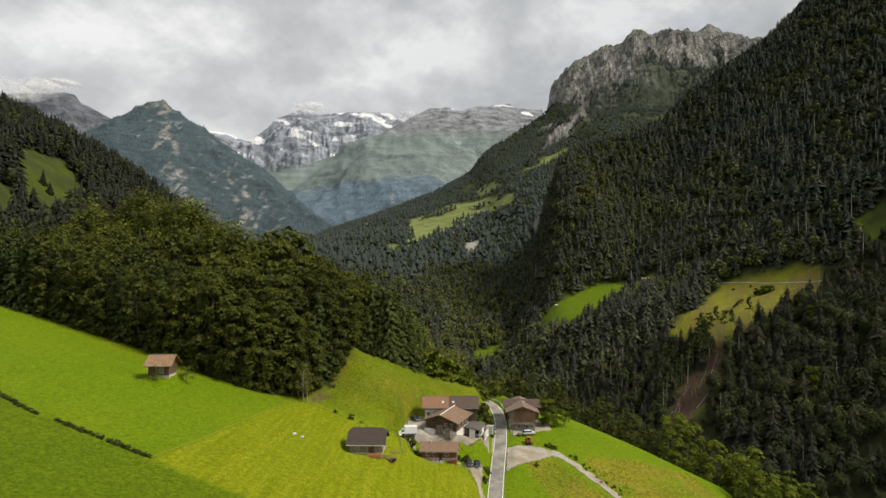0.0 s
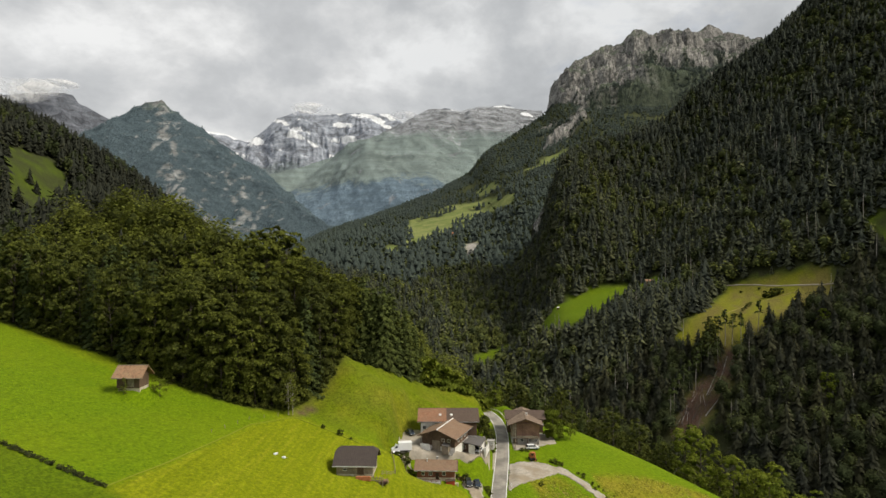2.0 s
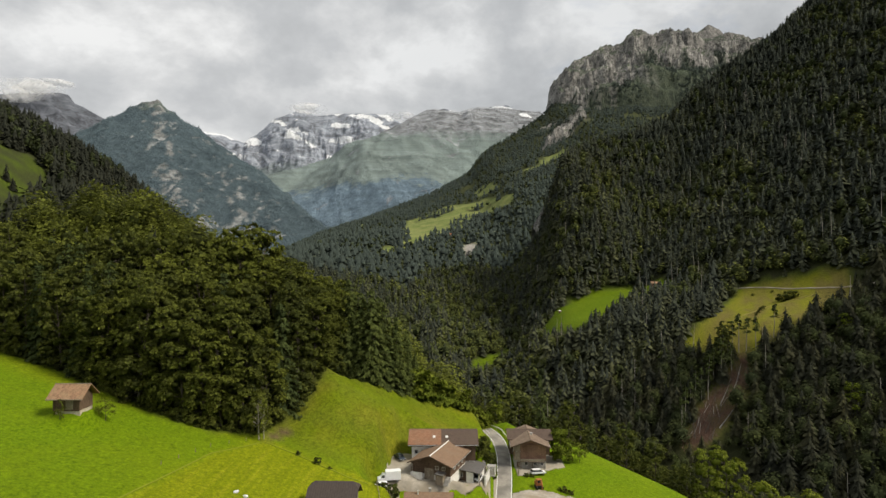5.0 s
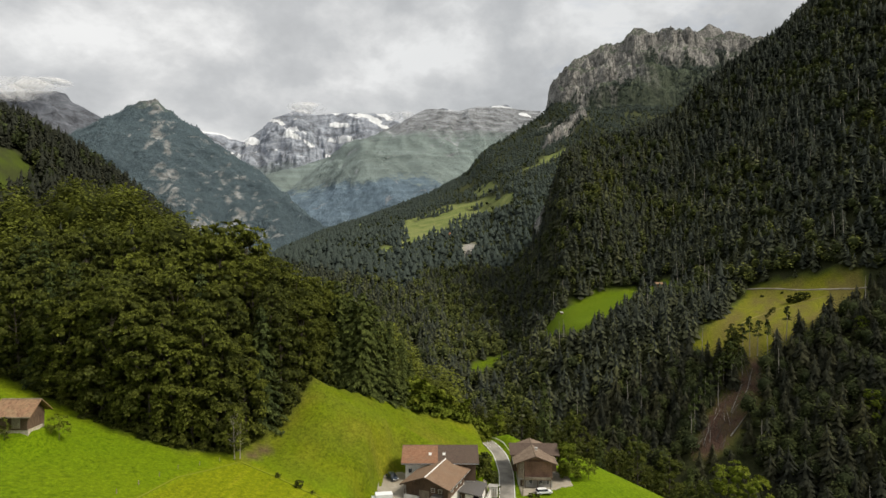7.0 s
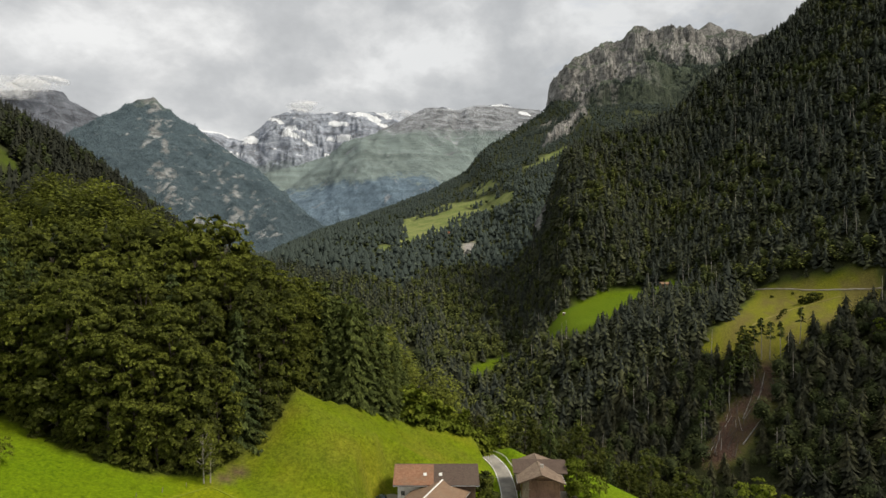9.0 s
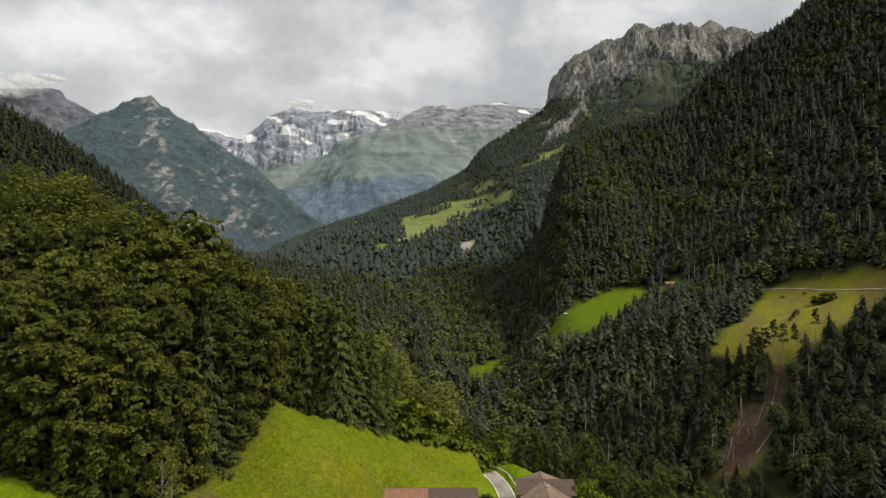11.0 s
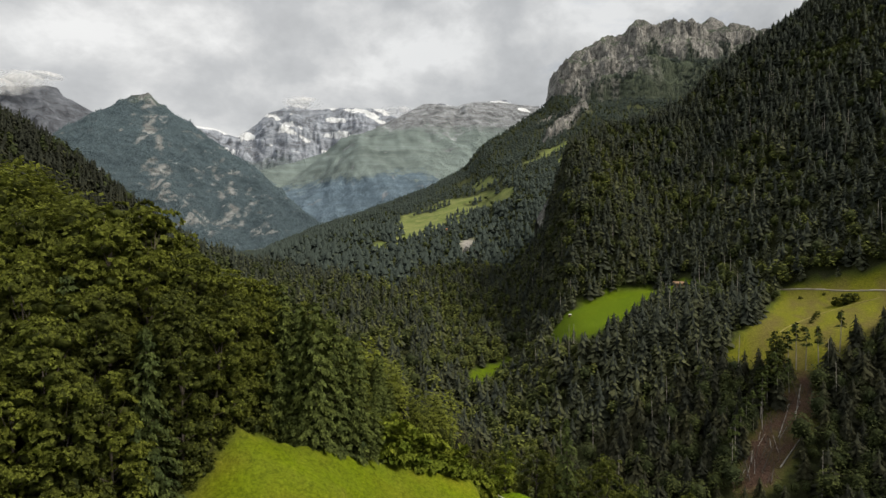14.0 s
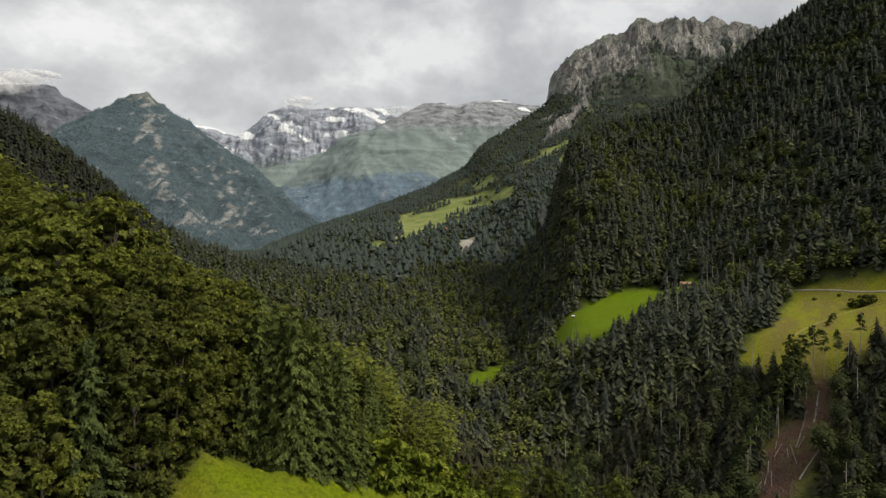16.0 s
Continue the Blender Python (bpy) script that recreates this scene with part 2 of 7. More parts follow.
def land(x, y):
    x, y = np.asarray(x, float), np.asarray(y, float)
    # the near hillside with the hamlet's terrace
    base = np.interp(x, [-2500, -133, -60, -26, -6, 20, 40, 74, 95, 110], [629, 37.3, 19.5, 10.8, 5.8, -4.2, -5.4, -11.5, -17, -21])
    base = base + 0.10 * np.clip(y - 205, -110, 60) / (1 + np.exp(np.clip(-(x + 10) / 5, -50, 50)))
    base = base - 3.6 * np.exp(-((x - 0) / 12) ** 2 - ((y - 178) / 8) ** 2)
    off = np.maximum(0.65 * x + 0.76 * y - 210 - 12 * step(34, 50, x), x - 98)
    base = base - 0.85 * 4 * np.logaddexp(0, off / 4)
    near = smax(base, crest(x, y, SPUR, 0.6), 2.5)
    # the far side of the gorge: a shelf with pastures under a steep wooded flank
    shelf = 0.24 * x + 0.1085 * y - 72
    low = 12 + 0.80 * (0.808 * x + 0.589 * y - 397)
    nose = 18 + 1.15 * (x - 112)
    flank = 0.83 * x + 0.349 * y - 332 + 45 * np.exp(-((x - 158) ** 2 + (y - 800) ** 2) / 45 ** 2)
    flank = flank + 26 * np.exp(-((x - 290) / 90) ** 2 - ((y - 850) / 70) ** 2)
    flank = flank - 1.6 * 12 * np.logaddexp(0, (y - 840 - 0.4 * np.clip(x - 300, 0, 400)) / 12)
    # its wooded spur: a crest that runs back to the right, a sheer rocky edge towards the valley
    crest_y = np.interp(x, [100, 163, 210, 272, 500, 900], [770, 812, 858, 876, 884, 960])
    crest_z = np.interp(x, [100, 163, 210, 252, 319, 364, 425, 497, 700, 1200], [150, 205, 226, 240, 262, 308, 352, 396, 530, 880])
    v = crest_y - y
    down = np.clip(v, 0, 600)
    spur = crest_z - 0.42 * down - 0.00135 * down ** 2 - 1.0 * 8 * np.logaddexp(0, np.clip((v - 215) / 8, -40, 60)) - 1.3 * 6 * np.logaddexp(0, np.clip(-v / 6, -40, 200))
    edge_x = 163 - 0.20 * np.clip(812 - y, 0, 260)
    past = 3 * np.logaddexp(0, np.clip((edge_x - x) / 3, -40, 200))
    spur = spur - smin(2.6 * past, 45 + 0.9 * past, 6)
    spur = smin(spur, shelf + 1.4 * (y - 600), 4)
    flank = smax(flank, spur, 6)
    right = smax(smin(smin(shelf, low, 3), nose, 4), flank, 4)
    # the long side of the valley with the crags on top
    ridge_z = np.interp(x, [-1500, -620, -407, -230, -53, 102, 168, 390, 435, 470, 522, 803, 1100, 1600], [-400, 85, 192, 252, 330, 418, 500, 645, 698, 708, 690, 705, 720, 760])
    fall = np.clip(0.22 + 0.0004 * x, 0.14, 0.42)
    side = ridge_z - fall * (2330 - y)
    side = side - 1.1 * 30 * np.logaddexp(0, (y - 2330) / 30)
    # the wooded mountain on the near left
    left_z = np.interp(x, [-1500, -528, -421, -368, -268, -161, -50, 100], [640, 247, 195, 163, 84, 38, -45, -150])
    left = left_z - 0.09 * (705 - y) - 0.8 * 15 * np.logaddexp(0, (y - 715) / 15)
    d, zb = along(x, y, STREAM)
    floor_z = zb + 0.06 * d - 0.00001 * d * d
    z = smax(smax(smax(near, right, 5), smax(side, left, 8), 6), floor_z, 6)
    # roughness grows with distance from the mown land
    wild = step(250, 700, y) + step(90, 160, x) * step(100, 300, y)
    z = z + (0.35 + 1.6 * np.clip(wild, 0, 1)) * fractal(x / 45, y / 45, 3)
    far = step(800, 1700, y)
    z = z + far * 26 * (ridged(x / 260, y / 260, 11) - 0.55)
    return z


# levelled ground: centre, half sizes, turn in degrees, height
PADS = [(2.5, 208, 11.5, 7.0, 0, 5.0), (1.2, 197.5, 7.0, 8.0, -20, 3.9), (-5.0, 187.5, 10.0, 3.5, 0, 3.9), (-9.8, 199, 2.2, 8.5, 0, 5.2), (11.5, 200, 4.0, 6.0, 0, 1.6),
        (-1.0, 182.2, 6.5, 3.6, 0, -0.4), (30, 226, 6.5, 8.0, 0, -2.9), (9.4, 183.5, 3.2, 3.2, 0, -3.2), (-20.3, 161.5, 4.5, 3.0, 0, 8.4), (-81.4, 171.5, 3.0, 2.5, 14, 26.8)]
ROAD = [(-3, 0), (2, 60), (7.2, 110), (10.8, 140), (14.1, 163), (16.8, 184), (20.4, 209), (22.3, 228), (21.8, 242), (19.0, 251), (12, 259), (2, 266)]


def road_z(y):
    return np.interp(y, [0, 110, 163, 184, 209, 228, 242, 251, 266], [-20, -13.2, -8.2, -6.3, -3.6, -1.7, -0.6, 0.3, -0.5])


def cut(x, y):
    """The land as levelled under road, yards and buildings."""
    x, y = np.asarray(x, float), np.asarray(y, float)
    z = land(x, y)
    for cx, cy, hx, hy, turn, level in PADS:
        c, s = math.cos(radians(turn)), math.sin(radians(turn))
        u, v = (x - cx) * c + (y - cy) * s, -(x - cx) * s + (y - cy) * c
        d = np.hypot(np.maximum(np.abs(u) - hx, 0), np.maximum(np.abs(v) - hy, 0))
        w = 1 - step(0.3, 4.0, d)
        z = z * (1 - w) + level * w
    d, rz = along(x, y, [(a, b, float(road_z(b))) for a, b in ROAD])
    w = 1 - step(3.0, 6.4, d)
    return z * (1 - w) + rz * w

# ---------------------------------------------------------------- what covers the ground
WOOD_EDGE = [(-420, 232), (-160, 213), (-129, 208), (-103, 201), (-82, 192), (-68, 187), (-56, 186), (-47, 189), (-41, 199), (-35, 212), (-30, 229), (-21, 233), (-9, 243), (4, 249), (18, 256), (27, 258)]
WOOD_BACK = [(-900, 300)] + WOOD_EDGE + [(27, 900), (-900, 900)]
CLEARINGS = {
    "green_pasture": [(93, 586), (112, 592), (150, 602), (184, 600), (182, 566), (150, 534), (112, 514), (94, 536)],
    "dry_pasture": [(160, 432), (198, 456), (237, 500), (256, 482), (284, 445), (274, 424), (250, 405), (215, 396), (192, 392), (180, 408)],
    "gorge_pasture": [(23, 569), (40, 590), (71, 619), (73, 604), (45, 566), (32, 549)],
    "valley_pasture": [(-107, 1066), (-76, 1227), (-86, 1509), (9, 1622), (101, 1582), (164, 1328), (150, 1264), (90, 1393), (58, 1288), (7, 1236), (-49, 1120), (-94, 1019)],
    "upper_pasture": [(217, 1596), (285, 1631), (344, 1649), (342, 1605), (278, 1550), (218, 1548)],
    "ridge_pasture": [(90, 1837), (137, 1700), (150, 1518), (100, 1600)],
    "rib_pasture": [(285, 1495), (316, 1510), (300, 1425), (278, 1422)],
    "flank_pasture": [(318, 458), (340, 445), (322, 415), (312, 428)],
    "end_pasture": [(-306, 1683), (-263, 1901), (-191, 1904), (-192, 1491), (-267, 1507)],
    "alp_pasture": [(-398, 540), (-386, 588), (-358, 570), (-330, 550), (-250, 425), (-280, 395), (-335, 470)],
    "alp_corner": [(-360, 460), (-325, 448), (-278, 372), (-300, 368)],
    "hut_garden": [(186, 560), (212, 560), (208, 586), (188, 586)],
    "alp_strip": [(-185, 312), (-150, 287), (-160, 280), (-190, 296)],
}
SCAR = [(186, 402), (192, 393), (188, 384), (179, 375), (168, 370), (157, 364), (145, 361), (136, 366), (140, 375), (154, 384), (170, 393), (179, 399)]
SCARP = [(38, 1106), (71, 1126), (67, 1055), (51, 988), (40, 1016)]
CLIFF = [(355, 2100), (440, 2100), (475, 1961), (419, 1790), (337, 1800), (326, 1921)]


def open_land(x, y):
    hit = np.zeros(np.shape(x), bool)
    for poly in CLEARINGS.values():
        hit |= inside(x, y, poly)
    return hit


def drop_off(x, y):
    return np.maximum(0.65 * x + 0.76 * y - 210 - 12 * step(34, 50, x), x - 98)


def wooded(x, y):
    """Where trees stand."""
    w = inside(x, y, WOOD_BACK) | (drop_off(x, y) > 5) & ((x > 27) | (y > 275))
    clump = (fractal(x / 42, y / 42, 91) > 0.27) & (y > 1000)
    wave = 4.0 * fractal(x / 9, y / 9, 93)
    return w & (~open_land(x, y) | clump) & ~inside(x + wave, y - wave, SCAR) & ~inside(x, y, SCARP)


def soft(test, x, y, reach):
    """A test blurred over a few metres."""
    s = 0.0
    for dx, dy in ((0, 0), (reach, 0), (-reach, 0), (0, reach), (0, -reach)):
        s = s + test(x + dx, y + dy).astype(float)
    return s / 5


YARD = [(-16, 181.5), (-12.8, 187), (-12.6, 206), (-8, 209), (12, 206), (18.5, 213), (19.5, 207), (18, 202), (13.5, 196.5), (9.5, 191), (6, 187.5), (0, 186.6), (-8, 185)]
GRAVEL = [(19.5, 186), (21.5, 203), (31, 206.5), (39, 203.5), (43, 198.5), (49, 187), (55, 173), (60, 160), (58.2, 159), (53, 171), (47, 183.5), (41.5, 195), (37, 199.5), (29, 193.5)]
FORECOURT = [(24, 213), (25, 232), (37, 233), (41, 229), (41, 223), (35, 218)]
TRACK = [(13, 160), (10.5, 165), (9, 176), (6.5, 181), (6, 187), (12.5, 187), (12.5, 181), (11.5, 176), (12.5, 168), (15, 163)]
PATCHES = {"yard": YARD, "gravel": GRAVEL, "forecourt": FORECOURT, "track": TRACK}


def sealed(x, y):
    d, _ = along(x, y, [(a, b, 0) for a, b in ROAD])
    hit = d < 2.6
    for poly in PATCHES.values():
        hit |= inside(x, y, poly)
    return hit.astype(float)


# ---------------------------------------------------------------- the ground sheet


def build_ground():
    az = np.concatenate([np.arange(-180, -46, 2.5), np.arange(-46, 46, 0.35), np.arange(46, 180, 2.5)])
    r = np.concatenate([np.geomspace(2, 60, 14)[:-1], np.geomspace(60, 3600, 275)])
    A, R = np.meshgrid(np.radians(az), r)
    X, Y = R * np.sin(A), R * np.cos(A)
    Z = cut(X, Y) - 0.12 * sealed(X, Y)
    na, nr = len(az), len(r)
    i, j = np.meshgrid(np.arange(nr - 1), np.arange(na), indexing="ij")
    a = i * na + j
    b = i * na + (j + 1) % na
    faces = np.stack([a, b, b + na, a + na], -1).reshape(-1, 4)
    me = bpy.data.meshes.new("ground")
    me.from_pydata(np.stack([X, Y, Z], -1).reshape(-1, 3).tolist(), [], [f[::-1] for f in faces.tolist()] + [list(range(na))])
    me.shade_smooth()
    return me, X.ravel(), Y.ravel(), Z.ravel()


ground_me, GX, GY, GZ = build_ground()


def add_cover(me, name, values):
    at = me.attributes.new(name, "FLOAT", "POINT")
    at.data.foreach_set("value", np.asarray(values, np.float32))


HAY = [(-43, 189), (-50, 172), (-53, 153), (-56, 136), (-60, 121), (-52, 119), (-38, 116), (-10, 106), (4, 90), (13, 165), (7, 176), (-12, 182), (-20, 181), (-30, 183)]
BANK_R = [(27, 192), (36, 197), (41, 190), (46, 180), (53, 168), (60, 150), (38, 150), (33, 165), (29, 180)]
DRY_R = [(48, 201), (61, 207), (86, 206), (93, 190), (93, 140), (64, 140), (57, 170), (49, 188)]
alp = soft(lambda x, y: inside(x, y, CLEARINGS["flank_pasture"]) | inside(x, y, CLEARINGS["alp_pasture"]) | inside(x, y, CLEARINGS["alp_corner"]) | inside(x, y, CLEARINGS["alp_strip"]), GX, GY, 5.0)
# litter colour also darkens the alps, in place of a cloud shadow
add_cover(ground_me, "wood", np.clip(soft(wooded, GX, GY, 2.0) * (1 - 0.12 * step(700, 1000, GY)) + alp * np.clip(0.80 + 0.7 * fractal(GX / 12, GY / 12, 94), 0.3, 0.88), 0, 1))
RANK = [(-400, 250), (-122, 143), (-103, 135), (-91, 129.5), (-71.5, 124.5), (-60, 121.5), (-52, 119), (-38, 116), (-10, 106), (-10, 50), (-400, 50)]
add_cover(ground_me, "rank", np.clip(0.62 * soft(lambda x, y: inside(x, y, CLEARINGS["green_pasture"]), GX, GY, 3.0) + 0.9 * soft(lambda x, y: inside(x, y, CLEARINGS["alp_pasture"]) | inside(x, y, CLEARINGS["alp_corner"]) | inside(x, y, CLEARINGS["gorge_pasture"]) | inside(x, y, CLEARINGS["flank_pasture"]) | inside(x, y, CLEARINGS["dry_pasture"]) | inside(x, y, CLEARINGS["alp_strip"]), GX, GY, 4.0) + soft(lambda x, y: inside(x, y, RANK), GX, GY, 0.6) * 0.62 + 0.9 * soft(lambda x, y: inside(x, y, [(-45, 193), (-26, 184), (-12, 190), (-8, 205), (0, 222), (18, 240), (20, 262), (-30, 240)]), GX, GY, 2.0) * np.clip(0.95 + 0.8 * fractal(GX / 14, GY / 9, 44), 0, 1.1), 0, 1))
mown = soft(lambda x, y: inside(x, y, HAY), GX, GY, 0.7)
bank = soft(lambda x, y: inside(x, y, [(-45, 193), (-26, 184), (-12, 190), (-8, 205), (0, 222), (18, 240), (20, 262), (-30, 240)]), GX, GY, 4.0)
verge = soft(lambda x, y: inside(x, y, [(-170, 220), (-100, 190), (-45, 183), (-42, 196), (-60, 200), (-160, 222)]), GX, GY, 2.5)
# beyond 900 m the grass takes the muted, haze-painted colour
hazed_far_grass = (GY > 900).astype(float)
add_cover(ground_me, "alp", 0.85 * hazed_far_grass)
add_cover(ground_me, "mown", np.clip(mown + 0.35 * bank + 0.5 * verge, 0, 1))
add_cover(ground_me, "dry", np.clip(0.66 * soft(lambda x, y: inside(x, y, CLEARINGS["dry_pasture"]), GX, GY, 3) + soft(lambda x, y: inside(x, y, BANK_R) | inside(x, y, DRY_R), GX, GY, 1.5) * np.clip(0.75 + 1.2 * fractal(GX / 7, GY / 7, 41), 0, 1)
                                    + 0.9 * np.clip(fractal(GX / 9, GY / 5, 8) + 0.12, 0, 1) * bank, 0, 1))
add_cover(ground_me, "earth", np.clip(0.16 * bank * np.clip(0.45 + fractal(GX / 11, GY / 4, 97), 0, 1) + soft(lambda x, y: inside(x, y, CLEARINGS["dry_pasture"]), GX, GY, 3) * np.clip(0.22 + 0.8 * fractal((GX + GY) / 26, (GX - GY) / 7, 96), 0.04, 0.5) + soft(lambda x, y: inside(x + 4.0 * fractal(x / 9, y / 9, 93), y - 4.0 * fractal(x / 9, y / 9, 93), SCAR), GX, GY, 2) * np.clip(0.95 + 0.5 * fractal(GX / 6, GY / 6, 95), 0.7, 1) + soft(lambda x, y: inside(x, y, [(-44, 188.5), (-41.6, 188), (-37.5, 196), (-39.5, 197)]), GX, GY, 1.0), 0, 1))
steep = np.hypot(land(GX + 6, GY) - land(GX - 6, GY), land(GX, GY + 6) - land(GX, GY - 6)) / 12
crag = step(860, 960, GZ + 60 * fractal(GX / 90, GY / 90, 5)) * step(250, 420, GX) * step(1500, 1900, GY)
rock = np.clip(crag + soft(lambda x, y: inside(x, y, SCARP), GX, GY, 8) + soft(lambda x, y: inside(x, y, CLIFF), GX, GY, 25) * step(-0.1, 0.25, fractal(GX / 60, GY / 60, 6)), 0, 1)
add_cover(ground_me, "rock", np.clip(rock, 0, 1))
ground_me.materials.append(M_GROUND)
ground = tagged(new("ground", ground_me), "green alpine meadows and wooded valley sides", "ground", kind="structure")

# ---------------------------------------------------------------- far mountains


def far_material(name, wood, grass, stone, tree_line, rock_line):
    """Woods, pasture and rock by height above the valley, in tilted beds, with old snow where it lies. Haze is put into
    the colours.
    """
    m, nodes, links, b = mat(name, 0.95)
    b.inputs["Specular IOR Level"].default_value = 0.1
    geo = nodes.new("ShaderNodeNewGeometry")
    pos = geo.outputs["Position"]
    sx = nodes.new("ShaderNodeSeparateXYZ")
    links.new(pos, sx.inputs[0])
    big = n_noise(nodes, links, 0.004, 6, 0.6, pos)
    fine = n_noise(nodes, links, 0.026, 10, 0.80, pos)

    def band(at, spread, rough_amount):
        f = nodes.new("ShaderNodeMath")
        f.operation = "MULTIPLY_ADD"
        links.new(fine, f.inputs[0])
        f.inputs[1].default_value = rough_amount
        links.new(sx.outputs["Z"], f.inputs[2])
        f2 = nodes.new("ShaderNodeMath")
        f2.operation = "MULTIPLY_ADD"
        links.new(big, f2.inputs[0])
        f2.inputs[1].default_value = rough_amount
        links.new(f.outputs[0], f2.inputs[2])
        f = f2
        g = nodes.new("ShaderNodeMapRange")
        g.interpolation_type = "SMOOTHSTEP"
        g.inputs["From Min"].default_value = at + rough_amount
        g.inputs["From Max"].default_value = at + rough_amount + spread
        links.new(f.outputs[0], g.inputs["Value"])
        return g.outputs[0]
    ms = nodes.new("ShaderNodeMapping")
    ms.inputs["Scale"].default_value = (0.012, 0.012, 0.020)
    links.new(pos, ms.inputs[0])
    layer = n_noise(nodes, links, 1.0, 8, 0.68, ms.outputs[0], 0.6)
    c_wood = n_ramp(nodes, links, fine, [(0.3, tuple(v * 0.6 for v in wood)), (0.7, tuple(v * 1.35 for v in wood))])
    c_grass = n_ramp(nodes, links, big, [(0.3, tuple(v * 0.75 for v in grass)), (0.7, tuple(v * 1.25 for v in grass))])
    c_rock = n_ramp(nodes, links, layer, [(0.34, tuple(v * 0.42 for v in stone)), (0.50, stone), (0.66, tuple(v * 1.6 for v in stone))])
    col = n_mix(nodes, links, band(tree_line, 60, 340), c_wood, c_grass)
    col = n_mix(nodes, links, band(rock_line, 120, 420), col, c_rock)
    bare = n_ramp(nodes, links, n_noise(nodes, links, 0.006, 6, 0.65, pos, 0.8), [(0.60, 0.0), (0.66, 0.9)])
    col = n_mix(nodes, links, bare, col, c_rock)
    at = nodes.new("ShaderNodeAttribute")
    at.attribute_name = "bare"
    col = n_mix(nodes, links, at.outputs["Fac"], col, c_rock)
    mb = nodes.new("ShaderNodeMapping")
    mb.inputs["Scale"].default_value = (0.0016, 0.0016, 0.034)
    mb.inputs["Rotation"].default_value = (0, radians(9), 0)
    links.new(pos, mb.inputs[0])
    beds = n_ramp(nodes, links, n_noise(nodes, links, 1.0, 5, 0.6, mb.outputs[0], 0.3), [(0.36, 0.88), (0.5, 1.0), (0.62, 1.10)])
    col = n_mix(nodes, links, 1.0, col, beds, "MULTIPLY")
    lies = nodes.new("ShaderNodeAttribute")
    lies.attribute_name = "snow"
    col = n_mix(nodes, links, n_ramp(nodes, links, lies.outputs["Fac"], [(0.40, 0.0), (0.60, 1.0)]), col, (0.80, 0.82, 0.85))
    links.new(col, b.inputs["Base Color"])
    n_bump(nodes, links, b, fine, 1.0, 26.0)
    return m


def grid_mesh(name, X, Y, Z, material):
    n, k = X.shape
    i, j = np.meshgrid(np.arange(n - 1), np.arange(k - 1), indexing="ij")
    a = (i * k + j).ravel()
    faces = np.stack([a, a + k, a + 1 + k, a + 1], -1)
    me = bpy.data.meshes.new(name)
    me.from_pydata(np.stack([X, Y, Z], -1).reshape(-1, 3).tolist(), [], faces.tolist())
    me.shade_smooth()
    me.materials.append(material)
    return me


PEAK_RIDGES = [
    [(-1787, 3575, 1010), (-1691, 3545, 1004), (-1640, 3520, 945), (-1539, 3450, 845), (-1200, 3250, 632), (-833, 3050, 398), (-532, 2850, 205), (-300, 2700, 60)],
    [(-1787, 3575, 1010), (-1850, 3600, 985), (-1926, 3650, 945), (-2115, 3800, 870), (-2360, 4000, 840), (-2600, 4100, 900)],
    [(-1691, 3545, 1004), (-1638, 3450, 850), (-1346, 2923, 500), (-1178, 2700, 345), (-904, 2450, 170)],
]


def peak_height(x, y):
    z = None
    for line in PEAK_RIDGES:
        c = crest(x, y, line, 0.72)
        z = c if z is None else smax(z, c, 14)
    return z + 110 * (ridged(x / 330, y / 330, 21) - 0.6) * step(0, 400, 1100 - z) + 62 * (ridged(x / 95, y / 95, 23, 5, 0.62) - 0.52) + 34 * step(860, 1000, z) * (ridged(x / 52, y / 52, 25, 4, 0.6) - 0.45)


px_, py_ = np.meshgrid(np.arange(-2900, -150, 14.0), np.arange(2180, 4100, 14.0), indexing="ij")
# woods and pasture tinted blue-grey, haze put into their colour
M_PEAK = far_material("hazed_peak_slopes", (0.078, 0.108, 0.126), (0.125, 0.152, 0.138), (0.270, 0.276, 0.272), 940, 1500)


def peak_bare(x, y):
    """Where rock shows on the peak: along its front rib and its top, in broken patches."""
    d, _ = along(x, y, PEAK_RIDGES[2])
    d2, _ = along(x, y, [(-1050, 3080, 0), (-900, 2800, 0)])
    top = np.hypot(x + 1725, y - 3560)
    s = 1.9 * fractal(x / 34, y / 60, 24, 6, 0.72)
    return 0.9 * step(0.05, 0.25, s + 0.95 * np.exp(-(d / 62) ** 2) + 0.62 * np.exp(-(d2 / 100) ** 2) + 0.25 * np.exp(-(top / 110) ** 2) - 0.72)


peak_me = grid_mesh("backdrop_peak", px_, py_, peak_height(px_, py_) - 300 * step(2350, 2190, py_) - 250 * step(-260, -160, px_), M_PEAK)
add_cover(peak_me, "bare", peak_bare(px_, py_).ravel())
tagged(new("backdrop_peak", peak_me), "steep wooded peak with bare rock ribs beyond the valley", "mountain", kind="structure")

SKYLINE = [(-60, 0.30), (-40.5, 0.290), (-37.0, 0.286), (-34.8, 0.287), (-32.9, 0.288), (-32.2, 0.284), (-31.8, 0.270), (-30.7, 0.257), (-29.1, 0.238), (-27.6, 0.21), (-25.0, 0.252), (-22.9, 0.226), (-21.5, 0.223), (-20.3, 0.217), (-18.5, 0.203), (-17.3, 0.218),
           (-15.8, 0.244), (-13.7, 0.258), (-11.6, 0.25), (-9.0, 0.254), (-5.2, 0.252), (-3.8, 0.236), (-1.3, 0.258), (0.3, 0.262), (2.5, 0.253), (3.6, 0.263), (6.4, 0.269), (9.1, 0.26), (12, 0.26), (40, 0.30)]


